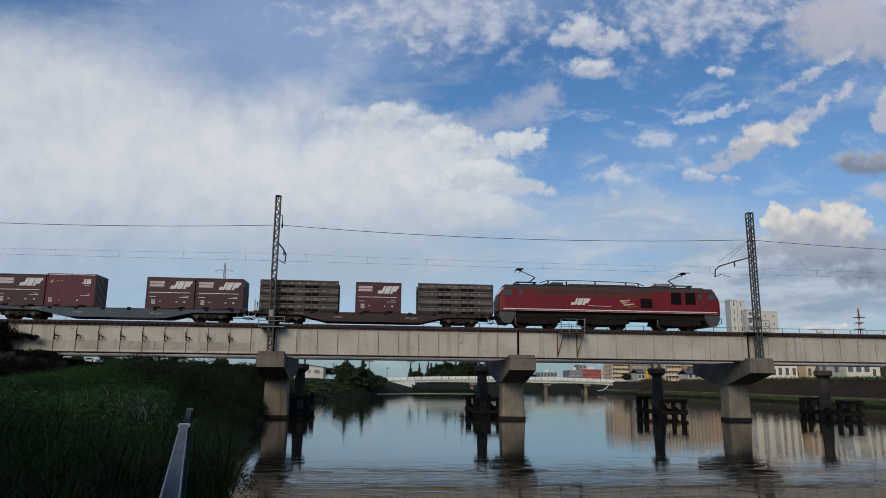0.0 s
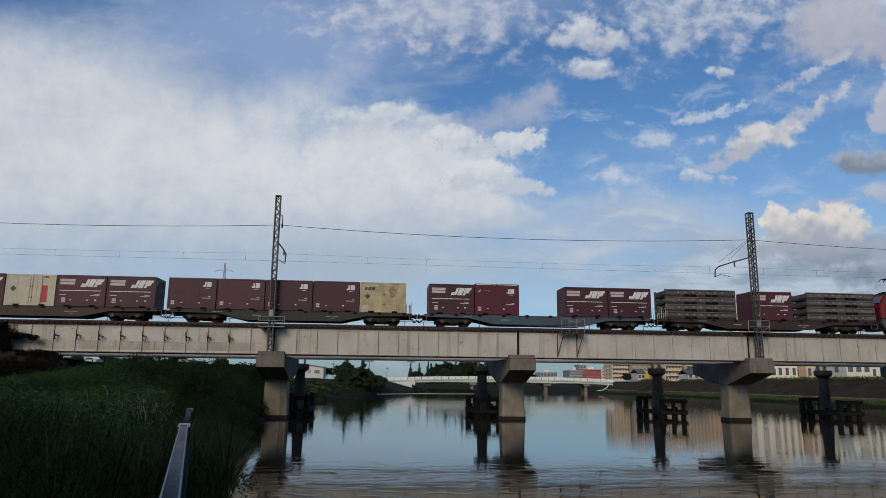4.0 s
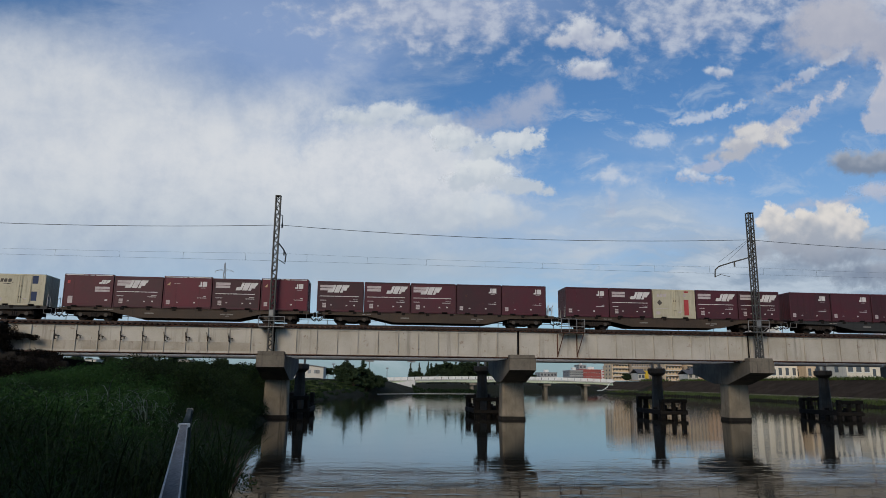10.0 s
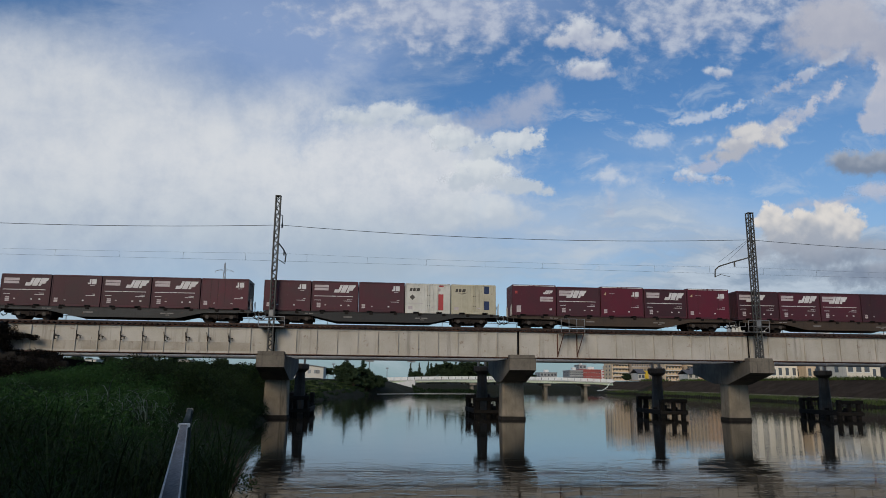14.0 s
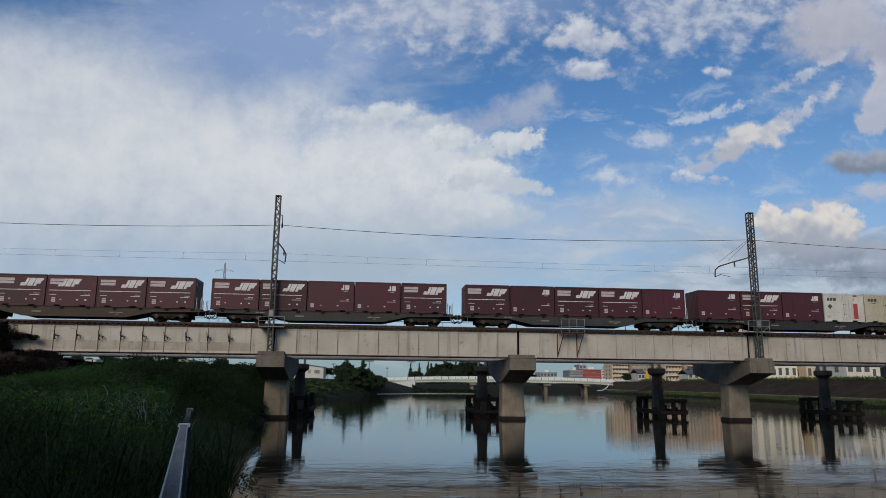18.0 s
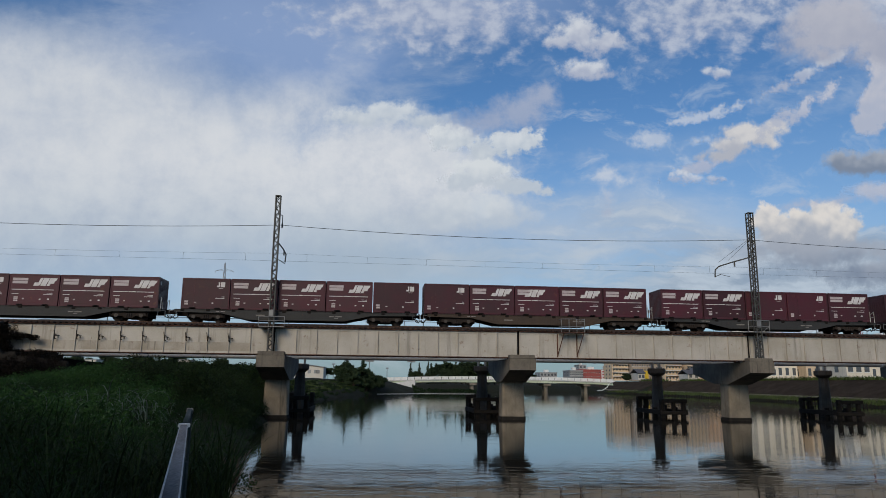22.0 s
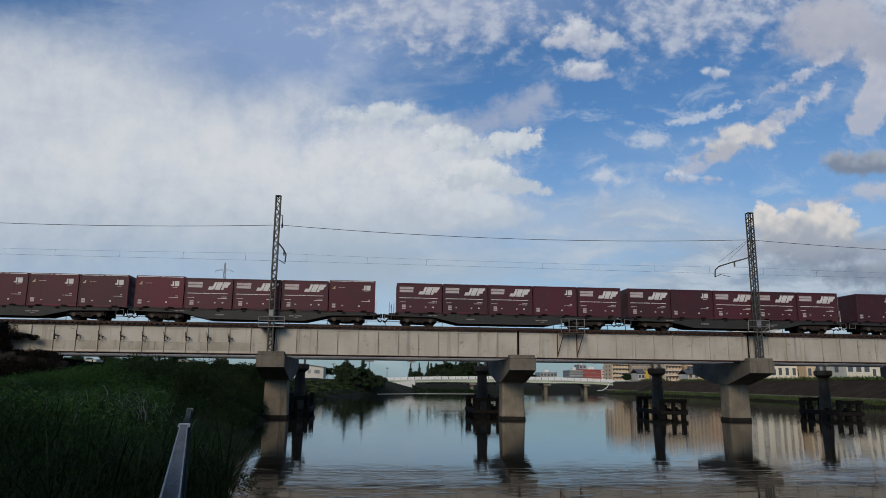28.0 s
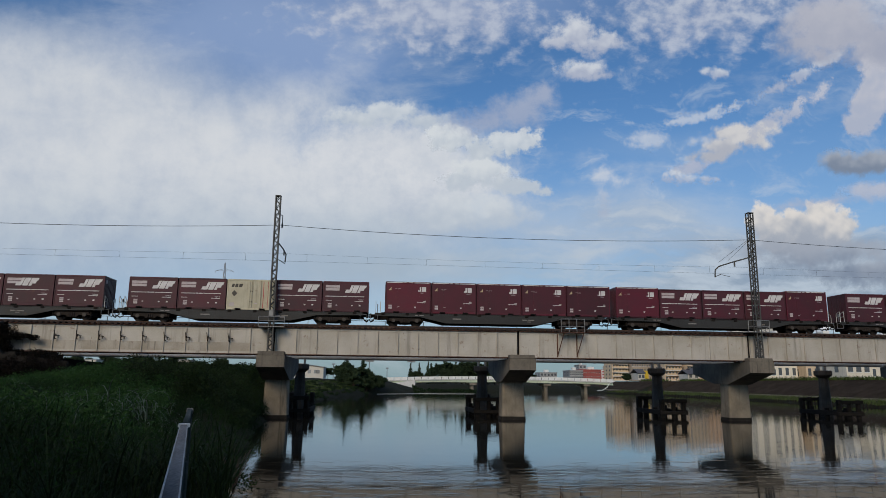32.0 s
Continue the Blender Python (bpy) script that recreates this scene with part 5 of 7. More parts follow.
def build_train():
    loco = on_train(locomotive(), 19.70, RAIL)[0]
    loco.scale = (1, 1, 0.979)
    kinds = {
        "s": container_stripe(False), "S": container_stripe(True), "p": container_plain("plain"), "r": container_plain("ribbed"),
        "w": container_plain("dashed"), "b": container_bands(), "R": container_cream("red"), "W": container_cream("white"), "B": container_cream("blue"),
        "O": container_cream("old"), "C": container_cream("plain"),
    }
    rack = flat_rack()
    used = set()

    def give(model, m):
        if model.name not in used:
            used.add(model.name)
            model.matrix_basis = m
            return model
        return copy_thing(model, m)

    flats = {}
    for name, label in (("grey", "dark grey container flat wagon with fish-belly sides"), ("blue", "blue-grey container flat wagon with fish-belly sides"),
                        ("brown", "brown container flat wagon with fish-belly sides"), ("red", "dark red-brown container flat wagon with fish-belly sides")):
        for e in (-1, 1):
            flats[name, e] = (label, e)
    built = {}
    # wagon colour, end of its brake platform, where its row of containers begins, and what stands in its five places
    rake = [("red", -1, -9.29, "F.F"), ("blue", 1, -29.42, "sw.ss"), ("grey", 1, -50.18, "rpppO"), ("brown", -1, -69.98, "psRss"),
            ("brown", 1, -90.52, "SsSpp"), ("brown", -1, -110.12, "bSwsw"), ("grey", 1, -130.35, "rspWB"), ("grey", 1, -150.40, "spssr"),
            ("grey", 1, -170.80, "sspps"), ("brown", 1, -190.90, "psSss"), ("grey", 1, -210.20, "psssp"), ("grey", 1, -230.80, "spsss"),
            ("grey", -1, -250.28, "sssps"), ("grey", 1, -270.90, "wsssw"), ("grey", -1, -290.30, "wwwww"), ("grey", -1, -310.50, "ssCss"), ("grey", 1, -331.20, "pssSs")]
    for i, (coat, e, start, load) in enumerate(rake):
        if (coat, e) not in built:
            built[coat, e] = wagon(flats[coat, e][0], M["frame_" + coat], e)
        x = -0.15 - 20.1 * i
        on_train(give(built[coat, e], pose(x, 0, RAIL)), x, RAIL)
        if "F" in load:
            for c in (-6.15, 6.565):
                for j in range(4):
                    on_train(give(rack, pose(c, 0, DECK + 0.632 * j)), c, DECK + 0.632 * j)
            on_train(give(kinds["s"], pose(0.22, 0, DECK)), 0.22, DECK)
            continue
        for j, kind in enumerate(load):
            if kind != ".":
                c = start + HALF + j * 3.785
                on_train(give(kinds[kind], pose(c, 0, DECK)), c, DECK)


build_train()


# ---- far side: road bridge, houses, trees ----
F = {
    "pale_green": material("pale_green_girder", (0.58, 0.64, 0.47), (0.46, 0.52, 0.38), 0.6, size=2.0, streak=0.4),
    "wall_white": material("white_plaster", (0.64, 0.60, 0.53), (0.50, 0.465, 0.40), 0.85, size=5.0, streak=0.3, rand=0.08),
    "wall_pale": material("pale_plaster", (0.60, 0.58, 0.53), (0.49, 0.475, 0.44), 0.85, size=5.0, streak=0.3),
    "wall_cream": material("cream_plaster", (0.76, 0.69, 0.56), (0.62, 0.55, 0.44), 0.85, size=5.0, streak=0.3, rand=0.08),
    "wall_orange": material("orange_cream_tiles", (0.78, 0.52, 0.32), (0.62, 0.42, 0.27), 0.8, size=5.0, streak=0.3),
    "wall_beige": material("beige_tiles", (0.66, 0.50, 0.33), (0.54, 0.41, 0.275), 0.8, size=5.0, streak=0.3, rand=0.08),
    "wall_brown": material("brown_tiles", (0.40, 0.33, 0.26), (0.30, 0.25, 0.20), 0.8, size=5.0, streak=0.3, rand=0.08),
    "wall_red": material("red_cladding", (0.34, 0.08, 0.07), (0.24, 0.07, 0.06), 0.8, size=5.0, streak=0.3),
    "wall_grey": material("grey_concrete_wall", (0.30, 0.31, 0.31), (0.2, 0.2, 0.2), 0.85, size=5.0, streak=0.4, rand=0.1),
    "pale_steel": material("pale_tower_steel", (0.46, 0.48, 0.50), None, 0.6, bump=0),
    "yellow": material("yellow_sign", (0.75, 0.50, 0.03), None, 0.6, bump=0),
    "roof": material("dark_roof_tiles", (0.10, 0.10, 0.11), (0.06, 0.06, 0.06), 0.8, size=2.0),
    "pane": material("window_glass", (0.10, 0.11, 0.12), None, 0.18, bump=0, amount=0.3, spec=0.8),
    "mast_red": material("mast_red", (0.26, 0.05, 0.045), None, 0.6, bump=0),
}


def road_bridge():
    t = thing("road_bridge", "pale green road bridge with a white railing across the river", "road bridge", kind="structure")
    y0, y1 = 148.0, 156.0
    top = lambda x: 3.35 + 0.62 * (1 - ((x - 40) / 34) ** 2)
    xs = [4 + 2.0 * i for i in range(35)]
    s = Solid()
    s.grid([[(x, y0 + 0.3, top(x) - 0.95 + 0.25 * abs(math.sin((x - 29.2) / 22.4 * math.pi))), (x, y1 - 0.3, top(x) - 0.95), (x, y1 - 0.3, top(x) - 0.2), (x, y0 + 0.3, top(x) - 0.2)] for x in xs])
    part("girder", s, F["pale_green"], t)
    s = Solid()
    s.grid([[(x, y0, top(x) - 0.2), (x, y1, top(x) - 0.2), (x, y1, top(x)), (x, y0, top(x))] for x in xs])
    part("deck", s, M["pale_rail"], t, "pale concrete deck edge")
    for dz in (0.02, 0.80):
        s = Solid()
        s.grid([[(x, y0 + 0.1, top(x) + dz), (x, y0 + 0.22, top(x) + dz), (x, y0 + 0.22, top(x) + dz + 0.09), (x, y0 + 0.1, top(x) + dz + 0.09)] for x in xs])
        part("railing_bar", s, M["white"], t)
    for i in range(34):
        x = 5 + 2.0 * i
        s = Solid()
        s.box(x - 0.92, x + 0.92, y0 + 0.06, y0 + 0.14, top(x) + 0.06, top(x) + 0.84)
        part("railing_panel", s, M["white"], t)
    for x in (29.2, 51.6, 63.8):
        for dy in (1.5, 6.0):
            s = Solid()
            s.tube((x + 0.4 * (dy > 2), y0 + dy, -1.5), (x + 0.4 * (dy > 2), y0 + dy, 2.5), 0.55, 12)
            part("pier_column", s, M["concrete"], t)
        s = Solid()
        s.box(x - 0.9, x + 1.2, y0 + 0.3, y1 - 0.3, 2.2, 2.75, 0.05)
        part("pier_head", s, M["concrete"], t)
    s = Solid()
    for p, q in (((72.2, 147.6, 3.75), (70.6, 147.4, 3.3)), ((70.6, 147.4, 3.3), (69.8, 147.2, 2.0)), ((69.8, 147.2, 2.0), (68.3, 147.0, 1.1)), ((68.3, 147.0, 1.1), (66.6, 146.8, 1.0))):
        s.bar(p, q, 0.17)
    part("stair_rail", s, M["white"], t, "white stair parapet down to the bank")
    s = Solid()
    s.grid([[(x, 146.5, 0.2), (x, 148.1, z), (x, 156, z), (x, 157.5, 0.2)] for x, z in ((-2, 1.2), (4.8, 2.3), (12.2, 3.62))])
    part("approach_ramp", s, M["pale_rail"], t, "pale concrete approach ramp")


road_bridge()


def block_house(name, label, x0, x1, y, z0, z1, coat, deep=10.0, floors=4, across=4, balconies=False, kind_window=(1.2, 1.3), plain=False):
    """A building with its storeys, windows and roofline."""
    t = thing(name, label if len(label.split()) > 3 else label + " beyond the levee", "building", "buildings beyond the levee")
    s = Solid()
    s.box(x0, x1, y, y + deep, z0, z1, 0.05)
    part("wall", s, coat, t)
    s = Solid()
    s.box(x0 - 0.15, x1 + 0.15, y - 0.15, y + deep + 0.15, z1, z1 + 0.45, 0.05)
    r = part("parapet", s, coat, t)
    if not plain:
        s = Solid()
        s.box(x0 + (x1 - x0) * 0.3, x0 + (x1 - x0) * 0.55, y + 2, y + 5, z1 + 0.45, z1 + 2.0, 0.05)
        part("roof_house", s, M["white"], r)
    step, wide = (z1 - z0) / floors, (x1 - x0) / across
    ww, hh = min(kind_window[0], wide * 0.6), min(kind_window[1], step * 0.6)
    one = Solid()
    one.box(-ww / 2, ww / 2, -0.06, 0.1, 0, hh)
    me = one.mesh("window", F["pane"])
    two = Solid()
    two.box(-ww / 2 - 0.1, ww / 2 + 0.1, -0.12, 0.0, -0.14, 0)
    sill = two.mesh("window_sill", M["white"])
    for i in range(floors):
        for j in range(across):
            w = new("window", me)
            w.parent, w.location = t, (x0 + wide * (j + 0.5), y, z0 + step * i + step * 0.32)
            q = new("window_sill", sill)
            q.parent = w
        if balconies:
            s = Solid()
            z = z0 + step * i
            s.box(x0 + 0.2, x1 - 0.2, y - 1.3, y - 0.001, z, z + 0.16)
            b = part("balcony", s, M["white"], t)
            s = Solid()
            s.box(x0 + 0.2, x1 - 0.2, y - 1.3, y - 1.2, z + 0.16, z + 1.0)
            part("balcony_rail", s, coat, b)
    # side windows
    for i in range(0 if plain else floors):
        for j in range(2):
            s = Solid()
            yy = y + deep * (0.25 + 0.4 * j)
            s.box(x0 - 0.06, x0 + 0.1, yy, yy + 1.2, z0 + step * i + step * 0.3, z0 + step * i + step * 0.3 + hh)
            part("side_window", s, F["pane"], t)
    return t


def gable_house(label, x0, x1, y, z0, z1, coat, deep=7.0, rise=1.4):
    t = thing("house", label, "house", "low houses")
    s = Solid()
    s.box(x0, x1, y, y + deep, z0, z1, 0.03)
    part("wall", s, coat, t)
    s = Solid()
    m = y + deep / 2
    s.slab([(y - 0.4, z1 - 0.1), (m, z1 + rise), (y + deep + 0.4, z1 - 0.1), (y + deep + 0.4, z1 + 0.1), (m, z1 + rise + 0.22), (y - 0.4, z1 + 0.1)], x0 - 0.4, x1 + 0.4)
    part("roof", s, F["roof"], t, "dark tiled roof")
    n = max(2, int((x1 - x0) / 2.2))
    for i in range(n):
        s = Solid()
        x = x0 + (x1 - x0) * (i + 0.5) / n
        s.box(x - 0.5, x + 0.5, y - 0.05, y + 0.1, z0 + 0.9, z0 + 2.0)
        part("window", s, F["pane"], t)
    return t


def build_town():
    w, be, br, gr = F["wall_white"], F["wall_beige"], F["wall_brown"], F["wall_grey"]
    pale = F["wall_pale"]
    block_house("apartment_tower", "white high-rise apartment tower with a dark vertical slot", 133.2, 135.8, 190, 4.0, 34.3, pale, 4, 10, 1, False, (0.3, 2.6), True)
    block_house("apartment_tower", "white high-rise apartment tower with a dark vertical slot", 136.2, 139.1, 190.5, 4.0, 34.0, pale, 4, 10, 1, False, (0.3, 2.6), True)
    block_house("apartment_block", "white apartment block with stacked balconies", 137.2, 142.5, 186, 4.5, 30.3, pale, 2.2, 9, 2, True, (1.2, 1.3), True)
    block_house("apartment_block", "cream apartment block with small windows", 146.0, 153.0, 192, 4.0, 30.5, pale, 4, 9, 2, False, (0.5, 0.7), True)
    cream = F["wall_cream"]
    block_house("factory", "long pale cream factory building behind the levee", 100.5, 110.2, 124, 4.6, 15.6, cream, 14, 3, 3, False, (1.6, 1.6))
    block_house("factory", "pale cream factory building behind the levee", 110.9, 117.0, 126, 4.6, 16.2, cream, 14, 3, 3, False, (0.9, 2.0))
    block_house("factory", "cream factory building behind the levee", 117.6, 123.5, 123, 4.6, 15.2, be, 14, 3, 3, False, (0.9, 2.0))
    block_house("factory", "pale cream factory building behind the levee", 124.6, 132.4, 126, 4.6, 16.4, cream, 14, 3, 5, False, (0.8, 2.2))
    block_house("factory", "pale cream factory building behind the levee", 133.4, 160.0, 122, 4.6, 15.8, cream, 14, 3, 12, False, (0.9, 2.0))
    block_house("factory", "low cream shed behind the levee", 98.5, 104.0, 80, 4.8, 8.6, cream, 10, 1, 3)
    block_house("apartment_block", "beige apartment block with balconies", 123.6, 130.8, 230, 4.4, 23.8, be, 12, 9, 5, True, (0.8, 1.0))
    block_house("apartment_block", "sand-coloured apartment block with balconies", 131.4, 139.0, 226, 4.4, 23.0, be, 12, 9, 5, True, (0.8, 1.0))
    block_house("apartment_block", "beige tiled apartment block with balconies", 111.6, 119.2, 262, 4.4, 23.4, be, 12, 10, 5, True, (0.8, 0.9))
    block_house("apartment_block", "grey-brown apartment block", 119.6, 130.0, 258, 4.4, 24.4, br, 12, 10, 9, False, (0.5, 1.0))
    block_house("apartment_block", "orange-cream apartment block with balconies", 140.0, 153.0, 240, 4.4, 24.2, F["wall_orange"], 12, 9, 7, True, (0.9, 1.0))
    block_house("department_store", "red-clad department store", 118.0, 131.6, 330, 4.0, 10.4, F["wall_red"], 20, 3, 9, False, (0.5, 0.45))
    block_house("office_block", "grey office block", 109.3, 117.0, 326, 4.0, 9.8, gr, 14, 4, 7, False, (0.6, 0.6))
    block_house("office_block", "narrow grey office block", 122.0, 126.5, 350, 4.0, 13.6, gr, 10, 4, 2)
    block_house("office_block", "low grey office block", 98.3, 108.5, 350, 4.0, 8.8, gr, 14, 2, 5)
    block_house("office_block", "white office block", 138.2, 142.4, 345, 4.0, 13.0, w, 10, 3, 3)
    block_house("warehouse", "low grey warehouse beyond the road bridge", 62.0, 82.0, 330, 3.0, 7.4, gr, 14, 2, 8)
    gable_house("low white house with a dark tiled roof", 109.4, 113.6, 178, 4.5, 6.6, w)
    gable_house("low cream house with a dark tiled roof", 114.4, 120.0, 184, 4.5, 7.4, be)
    gable_house("small white house with a dark tiled roof", 98.5, 101.0, 196, 4.4, 7.0, w)
    t = thing("store_sign", "white upright sign on the red store", "sign")
    s = Solid()
    s.box(128.9, 131.3, 329.6, 329.9, 5.2, 10.6, 0.05)
    part("sign_panel", s, M["white"], t)
    for z in (6.0, 7.6, 9.2):
        s = Solid()
        s.box(129.4, 130.8, 329.5, 329.598, z, z + 0.9)
        part("sign_block", s, F["wall_red"], t)
    t = thing("shop_sign", "tall bright yellow shop sign panel", "sign")
    s = Solid()
    s.box(101.8, 104.0, 199.8, 200.1, 5.0, 8.0, 0.03)
    part("sign_panel", s, F["yellow"], t)
    s = Solid()
    s.tube((102.9, 200.2, 4.3), (102.9, 200.2, 8.0), 0.12, 8)
    part("post", s, M["galv"], t)
    # the low white building on the near bank upstream
    t = thing("workshop", "low white workshop with a lean-to roof", "building", "low houses")
    s = Solid()
    s.plate([(-24.0, 3.2), (-24.0, 8.1), (-13.9, 6.7), (-13.9, 3.2)], 140, 150)
    part("wall", s, w, t)
    s = Solid()
    s.plate([(-24.3, 8.15), (-24.3, 8.33), (-13.6, 6.86), (-13.6, 6.70)], 139.6, 150.4)
    part("roof", s, gr, t)
    for x in (-17.8, -16.1, -15.4):
        s = Solid()
        s.box(x - 0.45, x + 0.45, 139.94, 140.1, 5.0, 6.0)
        part("window", s, gr, t)
    for x0, x1, y, z in ((-50.2, -48.3, 70, 6.2), (-31.7, -29.8, 60, 6.1)):
        t = thing("shed", "small white shed half hidden by bushes", "shed", "low houses")
        q = Solid()
        q.box(x0, x1, y, y + 3, 2.5, z, 0.03)
        part("wall", q, w, t)
        q = Solid()
        q.box(x0 - 0.1, x1 + 0.1, y - 0.1, y + 3.1, z, z + 0.12, 0.02)
        part("roof", q, gr, t)


build_town()


def radio_mast():
    t = thing("radio_mast", "red and white radio mast on a far roof", "radio mast")
    x, y = 229.3, 250.0
    for i, (z0, z1) in enumerate(((4.0, 29.5), (29.5, 32.5), (32.5, 35.5), (35.5, 39.6))):
        s = Solid()
        r = 0.9 - 0.2 * i
        for a in range(4):
            c, q = math.cos(a * 1.571 + 0.785), math.sin(a * 1.571 + 0.785)
            s.tube((x + r * c, y + r * q, z0), (x + (r - 0.2) * c, y + (r - 0.2) * q, z1), 0.14, 5)
        for j in range(int((z1 - z0) / 1.5)):
            z = z0 + 1.5 * j
            s.bar((x - r, y - r, z), (x + r, y - r, z + 1.5), 0.12)
        part("mast_section", s, F["mast_red"] if i in (0, 3) else M["white"], t)
    for z, r in ((29.5, 1.7), (32.5, 1.6), (35.0, 1.9)):
        s = Solid()
        s.box(x - r, x + r, y - r, y + r, z, z + 0.35)
        part("gallery", s, F["mast_red"] if z < 31 else M["galv"], t)


radio_mast()


PYLON = ((59.5, 7.4), (67.8, 6.6), (76.0, 6.2))  # heights and reaches of the cross-arms


def power_pylon():
    t = thing("power_pylon", "distant grey steel lattice power pylon", "pylon")
    x, y = -103.2, 420.0
    wide = lambda z: 4.2 - 3.4 * min(1, (z - 3) / 66) if z < 69 else 0.8 - 0.6 * (z - 69) / 12.5
    s = Solid()
    zs = [3 + 6.6 * i for i in range(11)] + [73, 77, 81.5]
    for z0, z1 in zip(zs, zs[1:]):
        a, b = wide(z0), wide(z1)
        for sx in (-1, 1):
            for sy in (-1, 1):
                s.tube((x + sx * a, y + sy * a, z0), (x + sx * b, y + sy * b, z1), 0.16, 4)
        for sy in (-1, 1):
            s.tube((x - a, y + sy * a, z0), (x + b, y + sy * b, z1), 0.1, 4)
            s.tube((x + a, y + sy * a, z0), (x - b, y + sy * b, z1), 0.1, 4)
    part("lattice_tower", s, F["pale_steel"], t)
    for z, r in PYLON:
        s = Solid()
        for e in (-1, 1):
            s.tube((x + e * 0.7, y, z), (x + e * r, y, z - 0.2), 0.14, 4)
            s.tube((x + e * 0.7, y, z + 1.3), (x + e * r, y, z - 0.2), 0.12, 4)
            s.tube((x + e * r, y, z - 0.2), (x + e * r, y, z - 1.6), 0.13, 5)
        part("cross_arm", s, F["pale_steel"], t)


power_pylon()


def build_sill():
    s = Solid()
    s.grid([[(x, y, -0.5), (x, y + 0.6, -0.5), (x, y + 0.6, 0.07), (x, y, 0.07)] for x, y in ((1.0, 113.5), (12.0, 124.0), (27.0, 127.0))])
    lone("river_sill", s, M["pale_rail"], "low pale concrete sill at the water's edge", "sill", "structure")


build_sill()


def lamp_posts():
    for x, y, z, panel in ((-1.7, 220, 10.6, True), (15.3, 230, 10.8, True), (4.9, 200, 7.6, False), (34.6, 230, 8.8, False), (40.5, 230, 9.2, False), (-14.0, 190, 8.6, False), (23.5, 235, 8.0, False)):
        t = thing("light_pole", "slender pale light pole upstream", "light pole", "light poles")
        s = Solid()
        s.tube((x, y, 1.5), (x, y, z), 0.14, 6)
        part("pole", s, M["galv"], t)
        s = Solid()
        if panel:
            s.box(x - 1.6, x + 1.6, y - 0.2, y + 0.2, z, z + 1.6, 0.03)
        else:
            s.box(x - 0.5, x + 0.5, y - 0.2, y + 0.2, z, z + 0.4, 0.03)
        part("lamp_head", s, M["galv"], t)


lamp_posts()


# ---- growth ----
def leaf_mesh(name, mat, clumps, per, size, seed, flat=0.6):
    """Small leaf quads scattered through soft clumps (x, y, z, radius, height)."""
    rng = np.random.default_rng(seed)
    verts, faces = [], []
    for cx, cy, cz, r, h in clumps:
        n = max(8, int(per * r * r))
        p = rng.normal(size=(n, 3))
        p /= np.linalg.norm(p, axis=1)[:, None]
        p *= (rng.random(n) ** 0.45)[:, None]
        c = np.array([cx, cy, cz]) + p * np.array([r, r, h])
        a = rng.normal(size=(n, 3))
        a /= np.linalg.norm(a, axis=1)[:, None]
        b = np.cross(a, rng.normal(size=(n, 3)))
        b /= np.linalg.norm(b, axis=1)[:, None]
        w = size * (0.6 + 0.8 * rng.random(n))[:, None]
        q = np.stack([c - a * w, c + b * w * flat, c + a * w, c - b * w * flat], 1)
        base = len(verts)
        verts += q.reshape(-1, 3).tolist()
        faces += [(base + 4 * i, base + 4 * i + 1, base + 4 * i + 2, base + 4 * i + 3) for i in range(n)]
    me = bpy.data.meshes.new(name)
    me.from_pydata(verts, [], faces)
    me.materials.append(mat)
    return me


def tree(label, tall, broad, seed, spire=False, leaf=0.3, per=90):
    """Trunk, limbs and a ragged crown; the origin at its foot."""
    rng = random.Random(seed)
    t = thing("tree", label, "tree", "trees on the banks")
    s = Solid()
    s.tube((0, 0, -0.4), (0.1, 0, tall * 0.45), 0.03 * tall, 9, 0.018 * tall)
    s.tube((0.1, 0, tall * 0.45), (0, 0.1, tall * 0.9), 0.018 * tall, 8, 0.005 * tall)
    trunk = part("trunk", s, M["bark"], t)
    clumps = []
    if spire:
        for i in range(16):
            f = i / 15
            r = broad * (1 - f) ** 0.8 * 0.55 + 0.15
            for j in range(3):
                a = rng.random() * 6.28
                clumps.append((r * 0.6 * math.cos(a), r * 0.6 * math.sin(a), tall * (0.10 + 0.88 * f), r * 0.8, tall * 0.06))
    else:
        for i in range(9):
            a, f = 6.28 * i / 9 + rng.random(), 0.35 + 0.45 * rng.random()
            r = broad * (0.45 + 0.4 * rng.random())
            tip = (r * math.cos(a), r * math.sin(a), tall * (f + 0.15))
            s = Solid()
            s.tube((0.05, 0, tall * f * 0.8), tip, 0.008 * tall, 6, 0.002 * tall)
            part("limb", s, M["bark"], t)
            for j in range(4):
                clumps.append((tip[0] * (0.5 + 0.6 * rng.random()), tip[1] * (0.5 + 0.6 * rng.random()), tip[2] + tall * 0.14 * (rng.random() - 0.45), broad * (0.22 + 0.16 * rng.random()), tall * (0.07 + 0.06 * rng.random())))
        for j in range(7):
            clumps.append((broad * 0.4 * (rng.random() - 0.5), broad * 0.4 * (rng.random() - 0.5), tall * (0.7 + 0.25 * rng.random()), broad * 0.3, tall * 0.1))
    ob = new("crown", leaf_mesh("crown", M["tree"], clumps, per, leaf, seed))
    ob.parent = t
    return t


